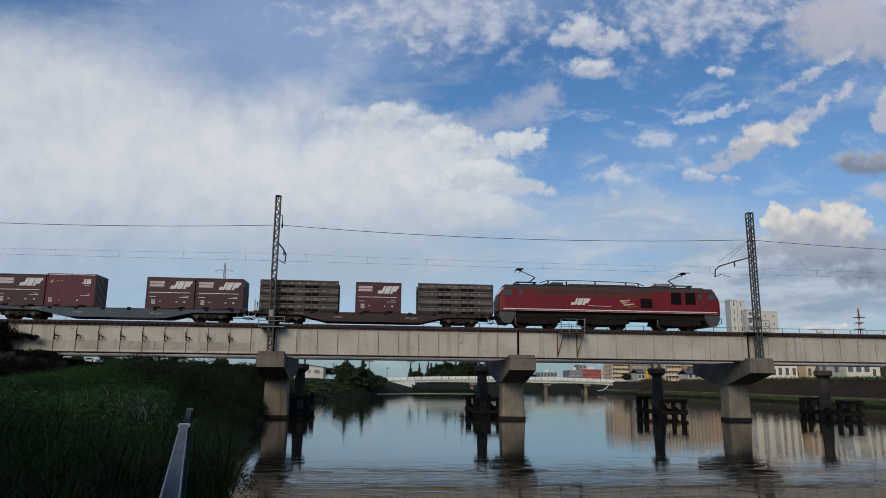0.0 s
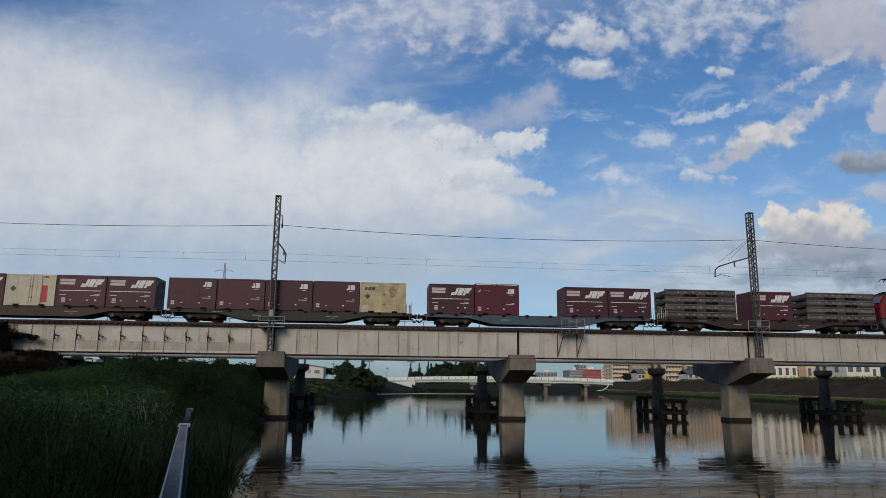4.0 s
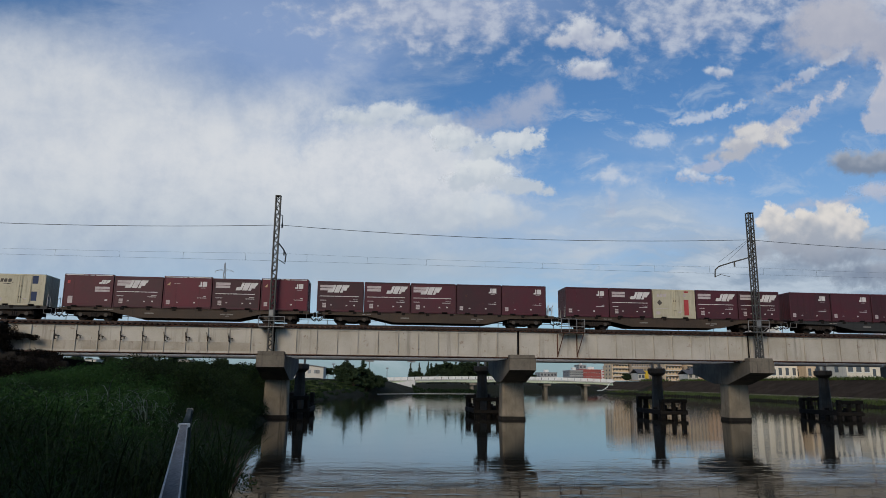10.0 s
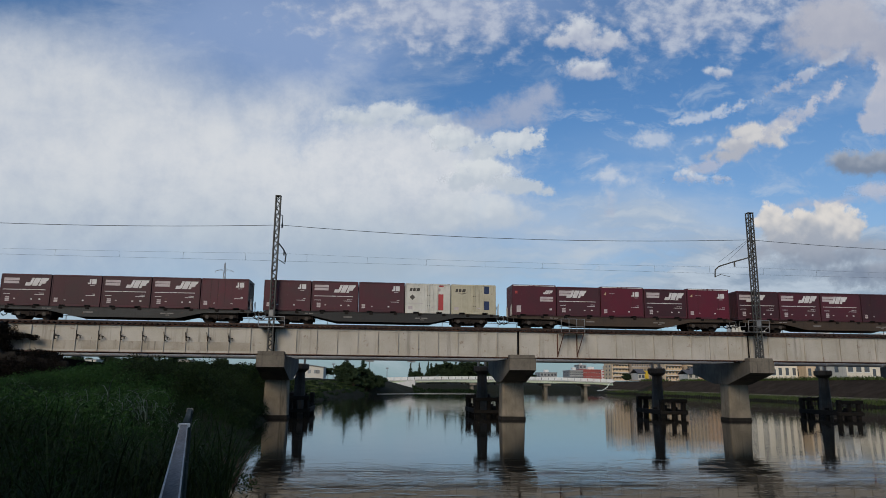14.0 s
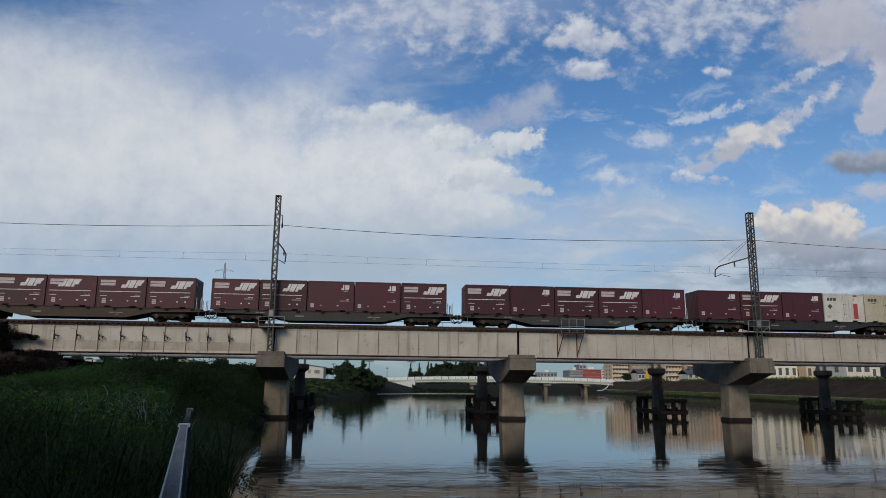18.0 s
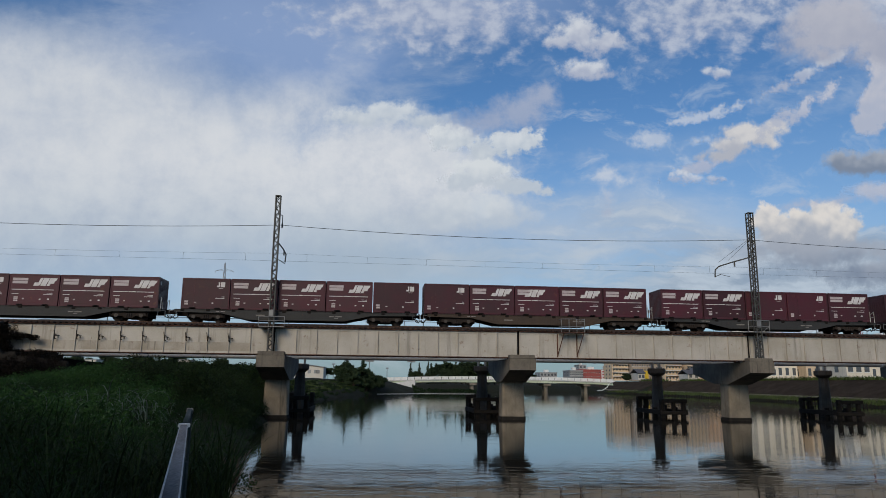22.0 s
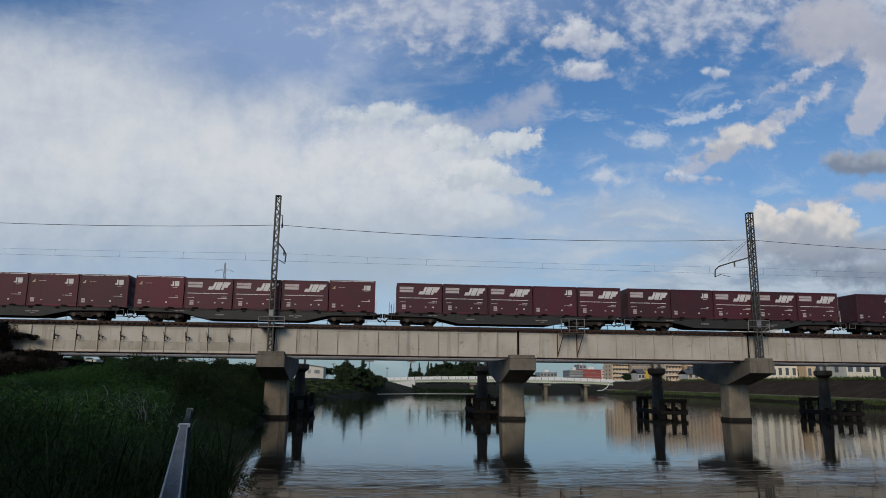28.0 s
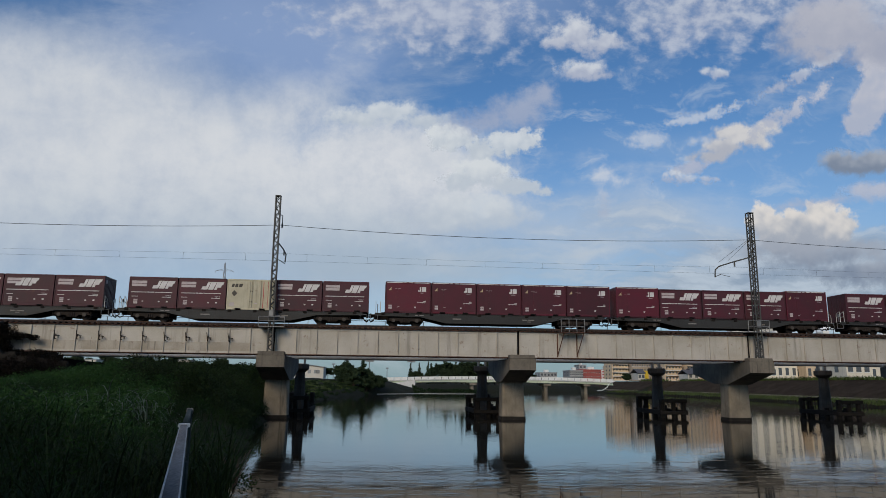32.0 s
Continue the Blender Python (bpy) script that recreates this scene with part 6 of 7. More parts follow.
def plant_trees():
    rng = random.Random(5)
    dense = [tree("dark round-crowned tree on the river bank", 7.0, 3.4, 11), tree("dark bushy tree on the river bank", 5.0, 3.2, 12)]
    spire = [tree("dark slender conifer on the bank", 9.0, 2.2, 21, True, 0.22, 60), tree("dark pointed conifer on the bank", 7.5, 2.6, 22, True, 0.25, 52)]
    used = set()

    def at(model, x, y, size, z=None):
        m = pose(x, y, height(x, y) - 0.1 if z is None else z, 0, 0, rng.random() * 360) @ Matrix.Diagonal((size, size, size, 1))
        if model.name not in used:
            used.add(model.name)
            model.matrix_basis = m
            return model
        ob = copy_thing(model, pose(0, 0, 0))
        ob.matrix_basis = m
        return ob

    # the clump where the bank bends, with two spires behind it
    for k, x, y, size in ((0, -6.6, 116, 0.80), (1, -4.9, 113, 1.05), (0, -1.8, 117, 0.76), (1, 0.4, 115, 0.80), (1, -7.2, 112, 0.62), (0, 1.6, 119, 0.55), (1, -1.6, 110, 0.72), (1, -4.6, 109, 0.72)):
        at(dense[k], x, y, size, height(x, y) - 1.3 * size)
    at(spire[0], -7.0, 121, 0.80)
    at(spire[1], -2.6, 122, 0.88)
    # the far row beyond the road bridge
    for i in range(42):
        x = 12 + 0.98 * i + rng.uniform(-0.6, 0.6)
        h = rng.uniform(0.55, 0.85) * (1.0 if x > 24 else 0.85)
        at(spire[i % 2] if rng.random() < 0.62 else dense[i % 2], x * 1.12, 215 + rng.uniform(-12, 12), h * (1.45 if i % 3 else 1.85) * (1.12 if x > 26 else 0.92))
    for i in range(-18, 12):
        at(dense[i % 2], -60 + 5.0 * i + rng.uniform(-2, 2), 165 + rng.uniform(-20, 25), rng.uniform(0.55, 0.75) + (0.38 if i < 3 else 0.0))
    # on the far levee
    for x, y, size in ((97.5, 205, 0.62), (95.5, 200, 0.4), (104, 190, 0.35)):
        at(dense[1], x, y, size)
    # unseen tall trees on the bank behind the camera, added to shade the foreground
    for i in range(9):
        at(dense[0], -46 + 7.0 * i, -72 - 4 * (i % 2), 1.75)
        at(dense[1], -38 + 4.9 * i, -61.8 - 1.0 * (i % 2), 1.5)


plant_trees()


def grass_blades(name, label, spots, seed, mat, bow=0.25):
    """Long arching blades; spots of (x, y, base z, length, width)."""
    rng = np.random.default_rng(seed)
    p = np.array(spots)
    n = len(p)
    turn = rng.random(n) * 2 * np.pi
    lean = bow + 0.85 * rng.random(n) ** 1.2
    d = np.stack([np.cos(turn), np.sin(turn), np.zeros(n)], 1)
    side = np.stack([-np.sin(turn), np.cos(turn), np.zeros(n)], 1)
    base, L, w = p[:, :3], p[:, 3], p[:, 4]
    rows = []
    for f, wf in ((0.0, 0.9), (0.35, 1.0), (0.65, 0.8), (0.88, 0.45), (1.0, 0.04)):
        out = lean * L * f ** 1.7
        up = L * (f - 0.42 * lean * f ** 2.6)
        c = base + d * out[:, None]
        c[:, 2] += up
        rows += [c - side * (w * wf * 0.5)[:, None], c + side * (w * wf * 0.5)[:, None]]
    v = np.stack(rows, 1).reshape(-1, 3)
    f = np.concatenate([np.arange(n)[:, None] * 10 + np.array([2 * i, 2 * i + 1, 2 * i + 3, 2 * i + 2]) for i in range(4)])
    me = bpy.data.meshes.new(name)
    me.from_pydata(v.tolist(), [], f.tolist())
    me.materials.append(mat)
    return tagged(new(name, me), label, "grass", "", "stuff")


def crest(x, y, z, h):
    """Keeps the growth on the bank below its even crest."""
    d = y + 57.4
    slope = 0.0225 + max(-0.03, min(0.0, (x / d + 0.33) * 0.15))
    return min(z, 3.10 + slope * d - h)


def grow_bank():
    rng = random.Random(9)
    spots, clumps = [], []
    for _ in range(150000):
        y = -53 + 49 * rng.random() ** 1.2
        d = y + 57.4
        edge = left_shore(y)
        x = edge + 0.3 - rng.random() * (6 + 0.75 * d)
        if x < -0.62 * d - 6 or (x > -0.180 * d - 0.1 and d < 21) or (x > -0.28 * d - 0.6 and d < 9):
            continue
        tuft = noise.noise((x * 0.45, y * 0.45, 7.0))
        if rng.random() > 0.36 + 0.6 * tuft:
            continue
        if edge - x < 0.7 or edge - x < 3.2 and rng.random() < 0.62:
            continue
        low = min(1.0, 0.42 + (edge - x) * 0.22)
        L = (0.85 + 0.5 * tuft + 0.5 * rng.random()) * low * (1.0 if d > 8 else 0.7)
        spots.append((x, y, height(x, y) - 0.05, max(0.25, L), rng.uniform(0.010, 0.024)))
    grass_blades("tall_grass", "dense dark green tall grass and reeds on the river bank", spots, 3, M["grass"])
    # leafy weeds between the grass
    for _ in range(2400):
        y = -51 + 46 * rng.random() ** 1.15
        d = y + 57.4
        edge = left_shore(y)
        x = edge - rng.random() * (6 + 0.75 * d)
        if x < -0.62 * d - 5 or (x > -0.185 * d - 0.2 and d < 22) or (x > -0.28 * d - 0.8 and d < 10):
            continue
        r = rng.uniform(0.25, 0.5)
        lift = (0.25 + 0.75 * rng.random() + 0.25 * noise.noise((x * 0.3, y * 0.3, 2.0))) * min(1, 0.3 + (edge - x) * 0.25)
        clumps.append((x, y, crest(x, y, height(x, y) + lift * (1 if d > 9 else 0.6), r * 0.5), r, r * 0.7))
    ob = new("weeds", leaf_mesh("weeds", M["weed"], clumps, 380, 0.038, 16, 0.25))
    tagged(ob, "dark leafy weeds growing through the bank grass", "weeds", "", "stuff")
    # taller bushy weeds where the bank catches the light, painted in as brighter green
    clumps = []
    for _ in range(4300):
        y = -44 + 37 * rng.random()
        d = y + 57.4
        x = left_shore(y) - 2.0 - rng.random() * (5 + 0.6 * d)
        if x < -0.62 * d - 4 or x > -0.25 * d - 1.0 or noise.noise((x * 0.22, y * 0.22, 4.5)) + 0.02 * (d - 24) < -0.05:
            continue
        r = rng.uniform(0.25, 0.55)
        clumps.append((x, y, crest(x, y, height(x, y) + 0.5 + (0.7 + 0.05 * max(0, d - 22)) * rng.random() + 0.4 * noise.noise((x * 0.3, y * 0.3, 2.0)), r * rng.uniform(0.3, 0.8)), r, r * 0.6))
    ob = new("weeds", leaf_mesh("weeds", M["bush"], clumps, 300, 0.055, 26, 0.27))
    tagged(ob, "bushy weeds standing above the bank grass, light put into their green", "weeds", "", "stuff")
    spots = []
    for _ in range(900):
        y = -50 + 34 * rng.random()
        d = y + 57.4
        x = left_shore(y) - 1.0 - rng.random() * (5 + 0.6 * d)
        if x < -0.62 * d - 3 or x > -0.23 * d - 0.3 or noise.noise((x * 0.25, y * 0.25, 1.5)) < 0.08:
            continue
        spots.append((x, y, height(x, y) + 0.35, rng.uniform(0.8, 1.35) * (1 if d > 9 else 0.6), rng.uniform(0.010, 0.020)))
    for _ in range(170):  # tufts of arching tips beyond the handrail
        d = rng.uniform(13, 27)
        x = -max(0.275, rng.choice((0.30, 0.325, 0.35, 0.38, 0.42, 0.47, 0.53, 0.59)) + 0.02 * rng.gauss(0, 1)) * d
        spots.append((x, d - 57.4, 3.10 - 0.022 * d - rng.uniform(0.10, 0.75), rng.uniform(0.45, 0.8), rng.uniform(0.010, 0.022)))
    grass_blades("reed_leaves", "pale arching reed blades among the dark grass", spots, 8, M["pale_blade"], 1.0)
    spots = []
    for _ in range(9000):
        y = 14 + 150 * rng.random() ** 1.5
        x = right_shore(y) + 0.6 + 6.2 * rng.random()
        spots.append((x, y, height(x, y) - 0.05, rng.uniform(0.3, 0.75), 0.10))
    for _ in range(9000):
        y = 4 + 166 * rng.random() ** 1.5
        x = right_shore(y) + 14.4 + 2.7 * rng.random()
        spots.append((x, y, levee_top(y), rng.uniform(0.5, 1.3), 0.10))
    grass_blades("bank_grass", "rough green grass along the far levee", spots, 4, M["far_grass"])
    # left clumps get the brighter leaf material, sunlight put into colour; others stay dark
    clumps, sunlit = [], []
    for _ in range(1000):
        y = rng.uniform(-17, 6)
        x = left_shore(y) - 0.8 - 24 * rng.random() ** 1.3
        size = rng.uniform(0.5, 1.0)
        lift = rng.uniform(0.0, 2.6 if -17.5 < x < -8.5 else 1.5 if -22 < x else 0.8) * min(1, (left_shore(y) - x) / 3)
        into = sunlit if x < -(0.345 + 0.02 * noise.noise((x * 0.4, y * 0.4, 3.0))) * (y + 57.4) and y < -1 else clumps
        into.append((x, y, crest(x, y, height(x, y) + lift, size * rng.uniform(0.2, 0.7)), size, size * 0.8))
    for _ in range(4200):  # on the embankment
        x, y = rng.uniform(-46, -15), rng.uniform(-16, 14.0)
        if x < -19.5 and y > -11.5 and rng.random() < 0.82:
            continue
        if height(x, y) > 1.7 and (y < -1.6 or height(x, y) < 4.5):
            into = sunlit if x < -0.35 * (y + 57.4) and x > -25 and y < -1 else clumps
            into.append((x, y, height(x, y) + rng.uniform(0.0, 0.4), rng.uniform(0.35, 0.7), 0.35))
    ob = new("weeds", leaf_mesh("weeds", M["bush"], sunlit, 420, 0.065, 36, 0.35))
    tagged(ob, "brushwood on the bank below the bridge, sunlight put into its green", "weeds", "", "stuff")
    for _ in range(26):  # creepers on the wing wall
        x = rng.uniform(-40, -29.5)
        clumps.append((x, rng.uniform(-4.0, -3.5), rng.uniform(2.6, 6.9), 0.45, 0.4))
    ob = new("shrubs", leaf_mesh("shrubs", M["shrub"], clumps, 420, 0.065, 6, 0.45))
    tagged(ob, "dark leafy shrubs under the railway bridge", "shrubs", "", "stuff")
    clumps = []
    for _ in range(240):
        y = rng.uniform(55, 112)
        x = left_shore(y) - 2.2 - 7 * rng.random()
        clumps.append((x, y, height(x, y) + 0.12, rng.uniform(0.4, 0.8), 0.22))
    ob = new("bank_grass", leaf_mesh("bank_grass", M["far_grass"], clumps, 110, 0.11, 33, 0.25))
    tagged(ob, "short green grass on the bank upstream", "grass", "", "stuff")
    # near-black leaves carry the shadow over the wall and the girder's end
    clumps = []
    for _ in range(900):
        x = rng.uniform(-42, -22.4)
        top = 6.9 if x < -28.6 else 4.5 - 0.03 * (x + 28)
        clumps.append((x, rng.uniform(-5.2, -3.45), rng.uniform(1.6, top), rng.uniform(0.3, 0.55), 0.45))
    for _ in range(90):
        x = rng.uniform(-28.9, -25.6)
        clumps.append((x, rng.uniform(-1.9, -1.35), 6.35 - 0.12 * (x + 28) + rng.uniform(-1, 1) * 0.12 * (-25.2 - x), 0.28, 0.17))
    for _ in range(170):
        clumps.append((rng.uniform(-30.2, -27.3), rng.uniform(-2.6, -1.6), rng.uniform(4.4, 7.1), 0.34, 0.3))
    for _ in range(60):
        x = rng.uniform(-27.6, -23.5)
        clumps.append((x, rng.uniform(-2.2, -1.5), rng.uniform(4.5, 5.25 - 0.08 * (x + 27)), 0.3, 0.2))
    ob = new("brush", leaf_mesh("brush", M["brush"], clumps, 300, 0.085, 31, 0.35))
    tagged(ob, "dry brush over the abutment, shade put into its dark brown", "brush", "", "stuff")
    clumps = []
    for _ in range(260):  # the bank upstream of the bridge
        y = rng.uniform(12, 112)
        x = left_shore(y) - 0.3 - 9 * rng.random()
        clumps.append((x, y, height(x, y) + 0.15, rng.uniform(0.4, 0.9), 0.32))
    for _ in range(560):  # a thicket on the bank behind the abutment, its crest close under the pipe
        y = rng.uniform(24, 44)
        x = rng.uniform(-52, -12.5) * (y + 57.4) / 92
        top = 4.85 + 0.4 * noise.noise((x * 0.7, y * 0.1, 5.0)) + 0.012 * (y - 34)
        for dz in (0.0, 0.9, 1.9):
            clumps.append((x + rng.uniform(-0.4, 0.4), y, top - 0.4 - dz, rng.uniform(0.45, 0.8), 0.6))
    for _ in range(120):  # below the road bridge's end
        y = rng.uniform(128, 147)
        x = rng.uniform(11, 30)
        clumps.append((x, y, max(0.2, height(x, y)) + rng.uniform(0.1, 0.7), rng.uniform(0.5, 0.9), 0.5))
    ob = new("shrubs", leaf_mesh("shrubs", M["shrub"], clumps, 130, 0.14, 8))
    tagged(ob, "dark shrubs along the bank upstream", "shrubs", "", "stuff")


grow_bank()


def waterside_shrub():
    t = thing("waterside_shrub", "sparse dark shrub at the water's edge", "shrub")
    rng = random.Random(4)
    x, y = -3.72, -37.2
    for i in range(20):
        s = Solid()
        a = rng.random() * 6.28
        h, r = rng.uniform(0.7, 1.35), rng.uniform(0.15, 0.6)
        s.bend([(x, y, 0.05), (x + 0.4 * r * math.cos(a), y + 0.4 * r * math.sin(a), 0.6 * h), (x + r * math.cos(a), y + r * math.sin(a), h)], 0.012, 5)
        part("twig", s, M["bark"], t)
    clumps = [(x + rng.uniform(-0.6, 0.5), y + rng.uniform(-0.5, 0.5), rng.uniform(0.2, 1.35), 0.28, 0.2) for _ in range(40)]
    ob = new("foliage", leaf_mesh("foliage", M["shrub"], clumps, 260, 0.055, 9, 0.3))
    ob.parent = t


waterside_shrub()


def guard_rail():
    t = thing("handrail", "worn painted steel handrail running down to the river", "handrail")
    a, b, c = Vector((-0.212, -56.65, 2.81)), Vector((-1.195, -52.70, 2.81)), Vector((-1.815, -50.10, 2.81))
    d = (c - a).normalized()
    side = Vector((d.y, -d.x, 0))

    def beam(p, q, w, h, top):
        s = Solid()
        rings = []
        for o, e in ((p, 0), (q, 0)):
            ring = []
            for i in range(12):
                ang = 2 * math.pi * (i + 0.5) / 12
                cx, cz = math.cos(ang), math.sin(ang)
                f = 1 / max(abs(cx), abs(cz)) ** 0.7
                ring.append(o + side * (cx * f * w * 0.5) + Vector((0, 0, top + cz * f * h * 0.5 - h * 0.5)))
            rings.append(ring)
        return s.grid(rings)

    r = part("rail", beam(a, b, 0.051, 0.05, 0.0), M["rail_green"], t, smooth=True)
    part("worn_top", beam(a + side * -0.002, b + side * -0.002, 0.042, 0.012, 0.0035), M["rail_pipe"], r, "worn lilac-brown top of the rail", smooth=True)
    for off in (-0.0245, 0.0190):
        part("bare_edge", beam(a + side * off, b + side * off, 0.0055, 0.006, 0.0030), M["bare_edge"], r, "bare pale metal edge")
    part("sleeve_rail", beam(b, c, 0.044, 0.045, -0.003), M["rail_green"], t, "dark green rail section beyond the collar", smooth=True)
    part("collar", beam(b - d * 0.04, b + d * 0.04, 0.074, 0.022, 0.010), M["collar"], t, "pale metal collar")
    part("end_cap", beam(c - d * 0.02, c + d * 0.05, 0.066, 0.055, 0.006), M["galv"], t)
    for f in (0.02, 0.36, 0.70, 0.985):
        p = a + (c - a) * f
        s = Solid()
        s.tube((p.x, p.y, height(p.x, p.y) - 0.3), (p.x, p.y, 2.76), 0.026, 10)
        part("post", s, M["rail_green"], t)
    for z in (2.1, 2.42):
        s = Solid()
        s.tube((a.x, a.y, z), (c.x, c.y, z), 0.018, 8)
        part("lower_rail", s, M["rail_green"], t)


guard_rail()


# ---- drifting clouds ----
CLOUDS = []


def cloud_material(name, ovals, middle, half, bright, dark, seed, grain, ragged, cover, soft, away, lean, heaped):
    """Vapour filling a union of ovals with a frayed rim, lit from above."""
    m = bpy.data.materials.new(name)
    m.use_nodes = True
    m.node_tree.nodes.clear()
    k = Nodes(m.node_tree)
    at = k.scaled(k.add("ShaderNodeTexCoord").outputs["Object"], (1 / away, 1 / away, 0))
    own = k.vmath("ADD", at, (seed * 1.37, seed * 0.71, 0))
    tall = max(b for _, _, _, b in ovals)
    soft, ragged = min(soft * (0.45 if heaped else 1.0), 0.75 * tall), min(ragged, 2.6 * tall)
    wob = k.vmath("SUBTRACT", k.noise(own, grain * 0.5, 3, 0.5, colour=True), (0.5, 0.5, 0.5))
    p = k.vmath("ADD", at, k.scaled(wob, (ragged * 0.9, ragged * 0.8, 0)))
    d, c, n = None, math.cos(radians(lean)), math.sin(radians(lean))
    for x, y, a, b in ovals:
        o = k.vmath("SUBTRACT", p, (x - middle[0], y - middle[1], 0))
        f = k.vmath("DOT_PRODUCT", o, (c / a, n / a, 0))
        g = k.vmath("DOT_PRODUCT", o, (-n / b, c / b, 0))
        e = k.math("SQRT", k.math("ADD", k.math("MULTIPLY", f, f), k.math("MULTIPLY", g, g)))
        e = k.math("MULTIPLY", k.math("SUBTRACT", 1.0, e), min(a, b))
        d = e if d is None else k.math("SMOOTH_MAX", d, e, 0.008)
    puff = k.noise(own, grain * 1.25, 10, 0.62 if heaped else 0.68)
    d = k.math("ADD", d, k.math("MULTIPLY", k.math("SUBTRACT", puff, 0.5), ragged * (1.1 if heaped else 1.5)))
    lobe = 0.0
    if heaped:
        v = k.add("ShaderNodeTexVoronoi")
        v.feature, v.normalize = "SMOOTH_F1", True
        for key, value in (("Scale", grain * 0.55), ("Detail", 2.5), ("Roughness", 0.5), ("Lacunarity", 2.1), ("Smoothness", 0.25)):
            v.inputs[key].default_value = value
        k.link(k.vmath("ADD", own, k.scaled(wob, (0.012, 0.012, 0))), v.inputs["Vector"])
        lobe = k.math("SUBTRACT", 0.40, v.outputs["Distance"])
        d = k.math("ADD", d, k.math("MULTIPLY", lobe, ragged * 1.0))
        # relief: the sides of the lobes that face the light are brighter
        w = k.add("ShaderNodeTexVoronoi")
        w.feature, w.normalize = "SMOOTH_F1", True
        for key, value in (("Scale", grain * 0.55), ("Detail", 2.5), ("Roughness", 0.5), ("Lacunarity", 2.1), ("Smoothness", 0.25)):
            w.inputs[key].default_value = value
        k.link(k.vmath("ADD", k.vmath("ADD", own, k.scaled(wob, (0.012, 0.012, 0))), (-0.005, 0.009, 0)), w.inputs["Vector"])
        lobe = k.math("MULTIPLY_ADD", k.math("SUBTRACT", w.outputs["Distance"], v.outputs["Distance"]), 1.6, k.math("MULTIPLY", lobe, 0.6))
    sep = k.add("ShaderNodeSeparateXYZ")
    k.link(at, sep.inputs[0])
    inside = k.math("MINIMUM", k.math("SUBTRACT", half[0], k.math("ABSOLUTE", sep.outputs[0])), k.math("SUBTRACT", half[1], k.math("ABSOLUTE", sep.outputs[1])))
    alpha = k.math("MULTIPLY", k.step(d, -0.25 * soft, soft), k.math("MULTIPLY", k.step(inside, 0.0, 0.012), cover))
    body = k.noise(own, grain * 0.6, 6, 0.55)
    rise = k.math("ADD", k.math("MULTIPLY", sep.outputs[1], 0.95 / (half[1] - 0.03) if heaped else 0.55 / tall), k.math("MULTIPLY", k.math("SUBTRACT", body, 0.5), 1.3 if heaped else 2.6))
    rise = k.math("ADD", rise, k.math("MULTIPLY", lobe, 2.4))
    col = k.mix(k.step(rise, -0.55 if heaped else -0.75, 0.95 if heaped else 0.65), dark, bright)
    e = k.add("ShaderNodeEmission")
    k.link(col, e.inputs[0])
    t = k.add("ShaderNodeBsdfTransparent")
    s = k.add("ShaderNodeMixShader")
    k.link(alpha, s.inputs[0])
    k.link(t.outputs[0], s.inputs[1])
    k.link(e.outputs[0], s.inputs[2])
    o = k.add("ShaderNodeOutputMaterial")
    k.link(s.outputs[0], o.inputs[0])
    return m


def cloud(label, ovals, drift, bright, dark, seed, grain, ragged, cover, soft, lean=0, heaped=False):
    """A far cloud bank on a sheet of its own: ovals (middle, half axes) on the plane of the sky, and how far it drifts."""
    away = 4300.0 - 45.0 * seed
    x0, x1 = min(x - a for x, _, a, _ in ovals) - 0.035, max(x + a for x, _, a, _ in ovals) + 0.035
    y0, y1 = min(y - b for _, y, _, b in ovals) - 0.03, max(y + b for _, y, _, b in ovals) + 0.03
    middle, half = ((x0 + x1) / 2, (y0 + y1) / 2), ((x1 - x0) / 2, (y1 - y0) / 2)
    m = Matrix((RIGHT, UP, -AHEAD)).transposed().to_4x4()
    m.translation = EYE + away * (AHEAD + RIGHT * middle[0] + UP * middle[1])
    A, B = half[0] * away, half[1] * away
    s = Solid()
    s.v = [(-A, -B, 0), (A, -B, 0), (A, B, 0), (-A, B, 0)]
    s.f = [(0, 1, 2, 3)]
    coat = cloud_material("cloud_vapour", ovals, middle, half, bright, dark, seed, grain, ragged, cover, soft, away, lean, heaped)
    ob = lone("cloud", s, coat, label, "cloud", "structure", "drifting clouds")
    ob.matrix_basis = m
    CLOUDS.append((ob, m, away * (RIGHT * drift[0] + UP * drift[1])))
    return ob


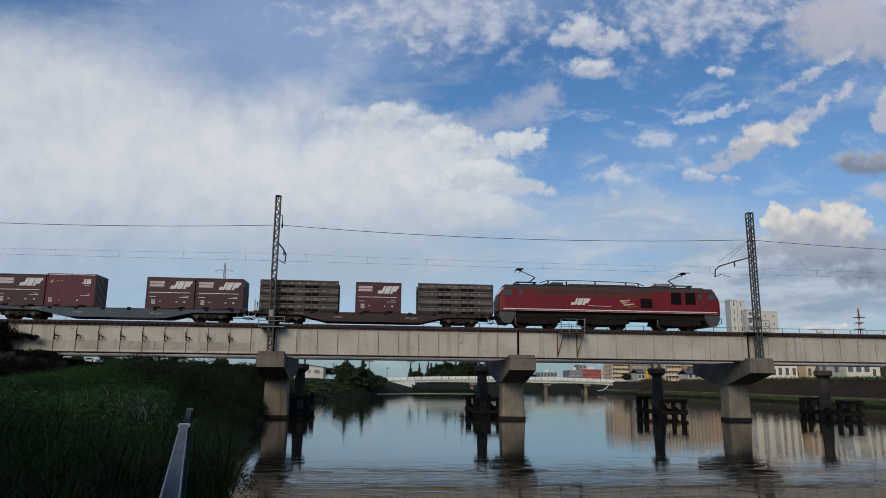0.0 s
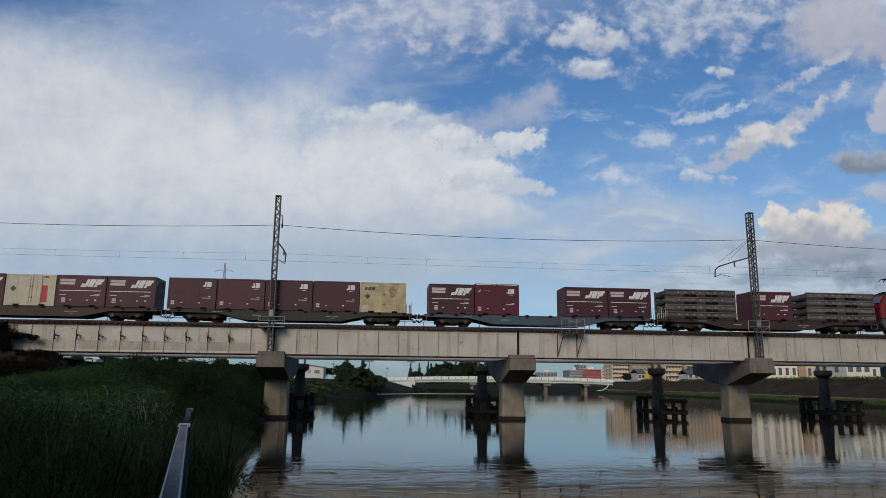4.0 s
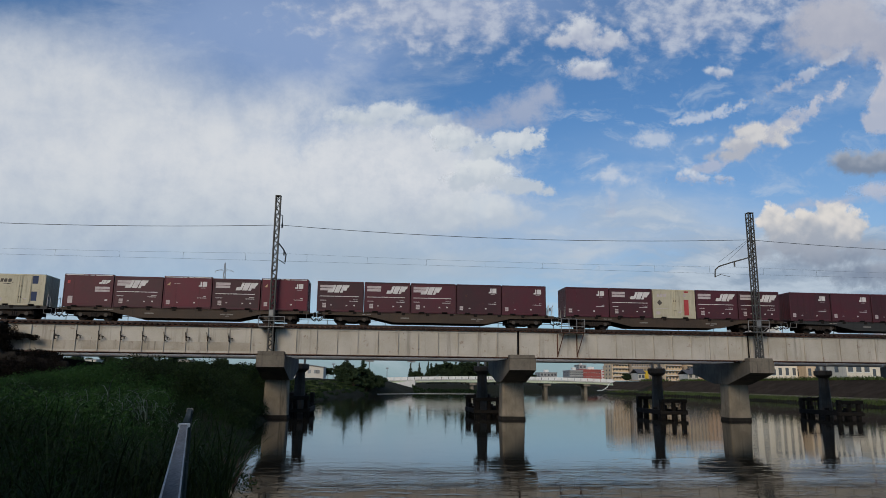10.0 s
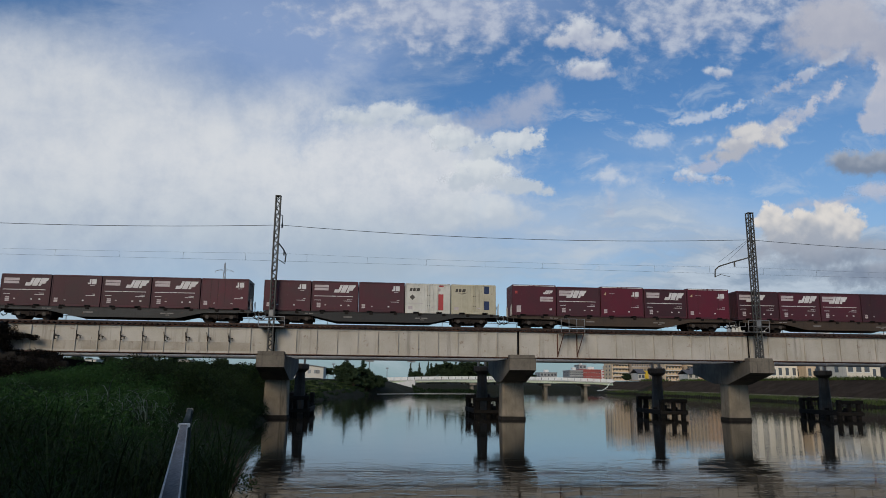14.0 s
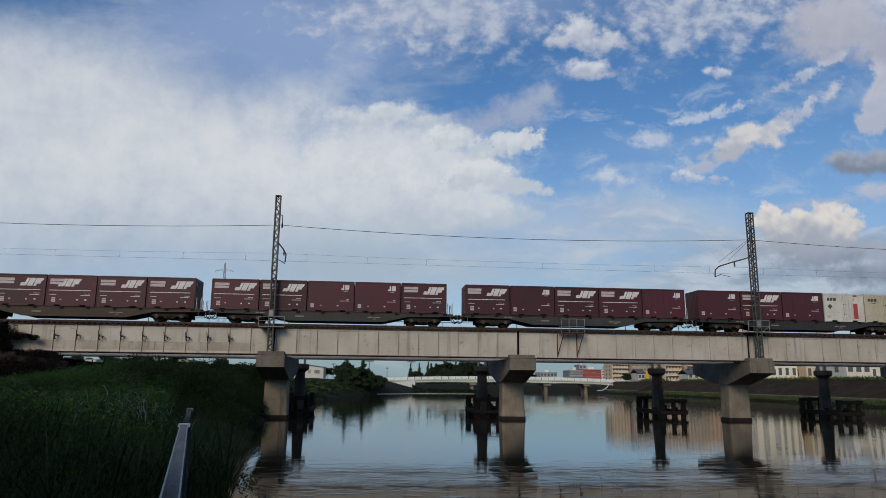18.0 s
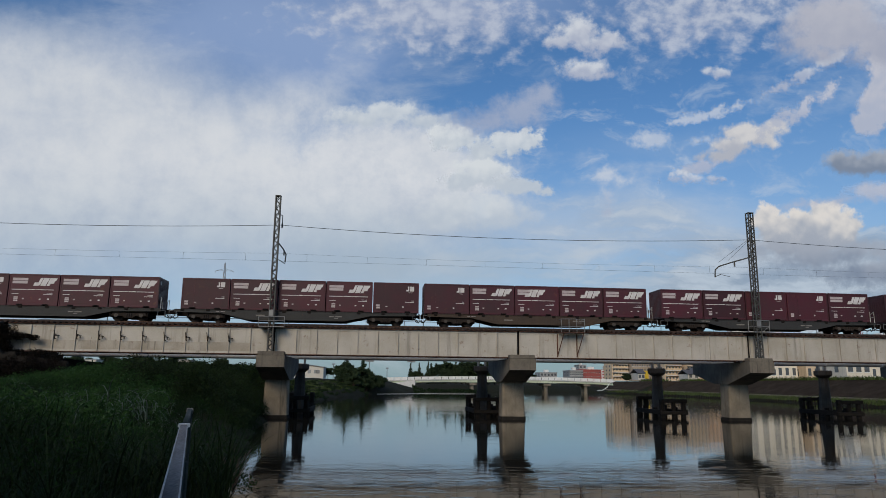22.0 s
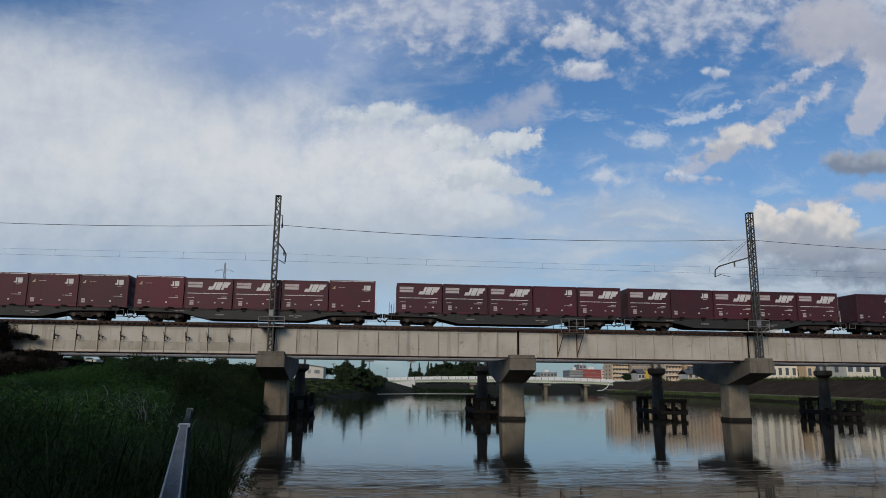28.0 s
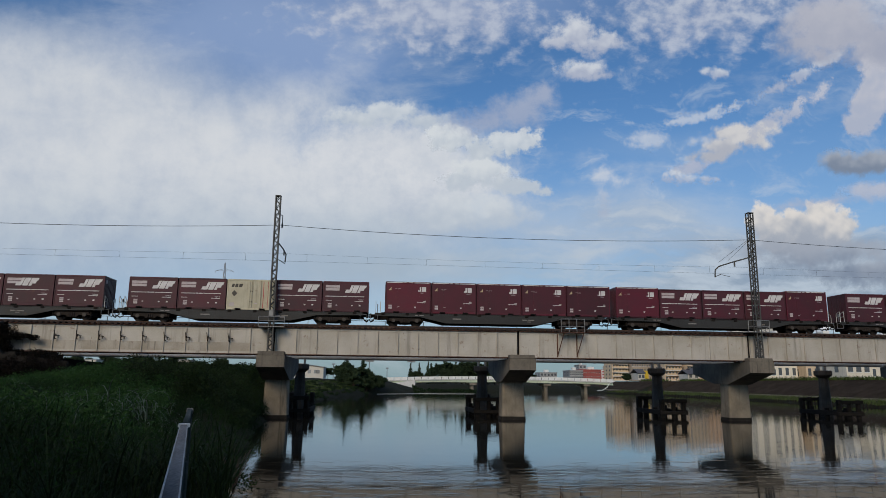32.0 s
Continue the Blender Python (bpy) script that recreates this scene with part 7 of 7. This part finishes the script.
def build_clouds():
    snow, warm, milk = (0.64, 0.67, 0.72), (0.72, 0.70, 0.69), (0.66, 0.70, 0.73)
    lilac, mauve, dusk = (0.42, 0.46, 0.57), (0.46, 0.48, 0.58), (0.36, 0.41, 0.54)
    sunny, shadow, pearl = (0.76, 0.73, 0.69), (0.44, 0.45, 0.50), (0.52, 0.53, 0.60)
    slate, ash, mist = (0.20, 0.25, 0.34), (0.37, 0.41, 0.48), (0.50, 0.56, 0.63)
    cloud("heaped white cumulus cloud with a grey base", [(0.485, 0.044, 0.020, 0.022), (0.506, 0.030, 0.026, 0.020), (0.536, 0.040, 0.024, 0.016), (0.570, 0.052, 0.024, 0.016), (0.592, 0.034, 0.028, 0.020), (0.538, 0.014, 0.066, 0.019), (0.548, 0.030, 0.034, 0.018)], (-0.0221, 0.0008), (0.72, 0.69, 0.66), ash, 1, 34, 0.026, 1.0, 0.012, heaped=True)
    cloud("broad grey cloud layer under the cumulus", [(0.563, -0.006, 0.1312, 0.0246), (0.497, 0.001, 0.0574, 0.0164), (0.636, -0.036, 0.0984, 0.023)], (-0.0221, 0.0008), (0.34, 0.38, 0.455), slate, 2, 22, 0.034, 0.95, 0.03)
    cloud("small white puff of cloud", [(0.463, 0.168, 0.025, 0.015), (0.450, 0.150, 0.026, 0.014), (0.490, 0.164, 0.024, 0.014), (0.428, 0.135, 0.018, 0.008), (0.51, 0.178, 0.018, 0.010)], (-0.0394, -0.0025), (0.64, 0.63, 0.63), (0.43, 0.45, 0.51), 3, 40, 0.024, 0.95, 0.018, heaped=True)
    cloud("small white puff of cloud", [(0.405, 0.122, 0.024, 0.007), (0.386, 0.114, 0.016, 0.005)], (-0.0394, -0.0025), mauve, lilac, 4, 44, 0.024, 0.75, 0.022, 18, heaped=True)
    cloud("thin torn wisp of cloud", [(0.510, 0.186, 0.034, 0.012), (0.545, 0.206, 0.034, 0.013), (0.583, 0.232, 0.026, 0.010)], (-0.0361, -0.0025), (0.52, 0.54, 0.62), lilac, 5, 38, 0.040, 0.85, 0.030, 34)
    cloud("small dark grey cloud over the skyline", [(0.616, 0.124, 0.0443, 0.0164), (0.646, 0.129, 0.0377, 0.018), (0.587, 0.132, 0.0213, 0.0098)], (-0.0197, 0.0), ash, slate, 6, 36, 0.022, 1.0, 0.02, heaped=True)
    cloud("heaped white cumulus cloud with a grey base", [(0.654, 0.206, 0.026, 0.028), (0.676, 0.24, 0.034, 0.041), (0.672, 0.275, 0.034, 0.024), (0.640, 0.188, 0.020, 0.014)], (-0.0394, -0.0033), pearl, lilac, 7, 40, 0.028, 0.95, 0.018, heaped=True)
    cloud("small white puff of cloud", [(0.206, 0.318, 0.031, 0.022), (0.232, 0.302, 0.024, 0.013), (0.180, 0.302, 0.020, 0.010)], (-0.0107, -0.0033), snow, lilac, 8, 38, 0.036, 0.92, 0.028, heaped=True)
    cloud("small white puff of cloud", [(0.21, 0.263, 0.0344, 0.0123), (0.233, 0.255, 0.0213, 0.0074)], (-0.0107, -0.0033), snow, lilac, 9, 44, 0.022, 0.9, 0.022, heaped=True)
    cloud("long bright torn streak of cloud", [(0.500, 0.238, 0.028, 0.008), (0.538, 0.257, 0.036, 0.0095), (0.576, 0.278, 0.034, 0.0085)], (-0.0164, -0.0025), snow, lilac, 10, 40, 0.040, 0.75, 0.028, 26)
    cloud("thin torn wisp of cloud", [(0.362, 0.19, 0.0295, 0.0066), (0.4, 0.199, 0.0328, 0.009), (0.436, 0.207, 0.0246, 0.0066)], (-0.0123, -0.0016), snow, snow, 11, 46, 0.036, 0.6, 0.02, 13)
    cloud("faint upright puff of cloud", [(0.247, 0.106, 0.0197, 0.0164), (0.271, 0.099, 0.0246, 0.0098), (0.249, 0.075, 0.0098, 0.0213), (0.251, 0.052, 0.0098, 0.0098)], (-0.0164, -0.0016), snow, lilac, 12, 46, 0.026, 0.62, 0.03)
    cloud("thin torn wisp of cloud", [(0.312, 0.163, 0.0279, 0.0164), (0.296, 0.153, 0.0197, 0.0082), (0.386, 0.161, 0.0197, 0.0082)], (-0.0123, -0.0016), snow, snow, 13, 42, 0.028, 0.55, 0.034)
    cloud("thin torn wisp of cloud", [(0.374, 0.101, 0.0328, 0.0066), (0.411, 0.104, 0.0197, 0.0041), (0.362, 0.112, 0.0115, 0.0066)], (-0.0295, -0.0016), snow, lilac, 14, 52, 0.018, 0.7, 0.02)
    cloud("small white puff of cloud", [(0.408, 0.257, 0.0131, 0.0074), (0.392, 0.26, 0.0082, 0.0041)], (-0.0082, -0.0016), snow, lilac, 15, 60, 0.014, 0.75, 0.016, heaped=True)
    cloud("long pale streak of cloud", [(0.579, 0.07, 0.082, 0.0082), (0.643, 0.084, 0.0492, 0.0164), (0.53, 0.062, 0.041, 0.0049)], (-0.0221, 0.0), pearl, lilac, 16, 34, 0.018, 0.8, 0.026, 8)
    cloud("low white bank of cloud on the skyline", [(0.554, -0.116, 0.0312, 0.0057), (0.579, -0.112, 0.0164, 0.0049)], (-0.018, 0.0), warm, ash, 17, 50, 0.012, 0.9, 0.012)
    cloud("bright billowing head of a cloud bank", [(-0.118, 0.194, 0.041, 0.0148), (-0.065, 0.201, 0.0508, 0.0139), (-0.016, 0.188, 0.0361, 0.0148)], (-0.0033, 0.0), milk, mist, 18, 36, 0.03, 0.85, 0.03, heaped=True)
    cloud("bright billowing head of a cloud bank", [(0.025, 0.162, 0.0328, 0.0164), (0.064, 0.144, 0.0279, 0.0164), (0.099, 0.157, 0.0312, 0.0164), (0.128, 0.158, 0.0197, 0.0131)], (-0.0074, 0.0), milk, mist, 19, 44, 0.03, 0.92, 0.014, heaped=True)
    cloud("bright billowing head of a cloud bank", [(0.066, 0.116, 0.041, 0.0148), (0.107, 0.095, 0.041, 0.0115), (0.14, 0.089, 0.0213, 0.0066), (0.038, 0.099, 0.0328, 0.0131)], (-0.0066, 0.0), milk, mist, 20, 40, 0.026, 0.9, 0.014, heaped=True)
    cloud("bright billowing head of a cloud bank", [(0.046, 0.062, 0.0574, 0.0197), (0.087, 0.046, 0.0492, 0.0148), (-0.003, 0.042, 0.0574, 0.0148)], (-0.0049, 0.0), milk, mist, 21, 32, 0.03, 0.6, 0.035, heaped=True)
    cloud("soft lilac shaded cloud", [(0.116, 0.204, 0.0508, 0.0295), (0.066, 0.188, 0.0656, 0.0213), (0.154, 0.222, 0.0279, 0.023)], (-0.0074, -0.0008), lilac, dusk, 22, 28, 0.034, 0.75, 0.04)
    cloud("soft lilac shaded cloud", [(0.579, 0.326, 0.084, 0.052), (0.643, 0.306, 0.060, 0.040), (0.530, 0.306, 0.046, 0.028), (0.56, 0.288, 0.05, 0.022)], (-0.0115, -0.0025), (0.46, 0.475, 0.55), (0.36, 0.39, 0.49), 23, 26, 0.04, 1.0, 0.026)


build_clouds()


# ---- what moves ----
def run(t):
    """Metres that the train has gone after t seconds; it gathers speed a little."""
    return 8.35745 * t + 0.0438114 * t * t / 2 + 0.000221796 * t ** 3 / 6


def motions():
    times = [0, 2, 4, 6, 8, 10, 12, 14, 16, 18, 20, 22, 24, 26, 28, 30, 32]
    for ob, x, z in TRAIN:
        walk(ob, [(t, pose(x + run(t), 0, z)) for t in times])
    rolling = [i / 15 for i in range(481)]
    for ob, _, _ in TRAIN:
        for wheel in ob.children_recursive:
            if wheel.name.startswith("wheelset"):
                x, _, r = wheel.location
                walk(wheel, [(t, pose(x, 0, r, 0, math.degrees(run(t) / r) % 360)) for t in rolling])
    for ob, m, shift in CLOUDS:
        walk(ob, [(0, m), (SECONDS, Matrix.Translation(shift) @ m)])
    walk(WATER, [(0, pose(0, 0, 0)), (SECONDS, pose(1.2, -1.6, 0))])


motions()
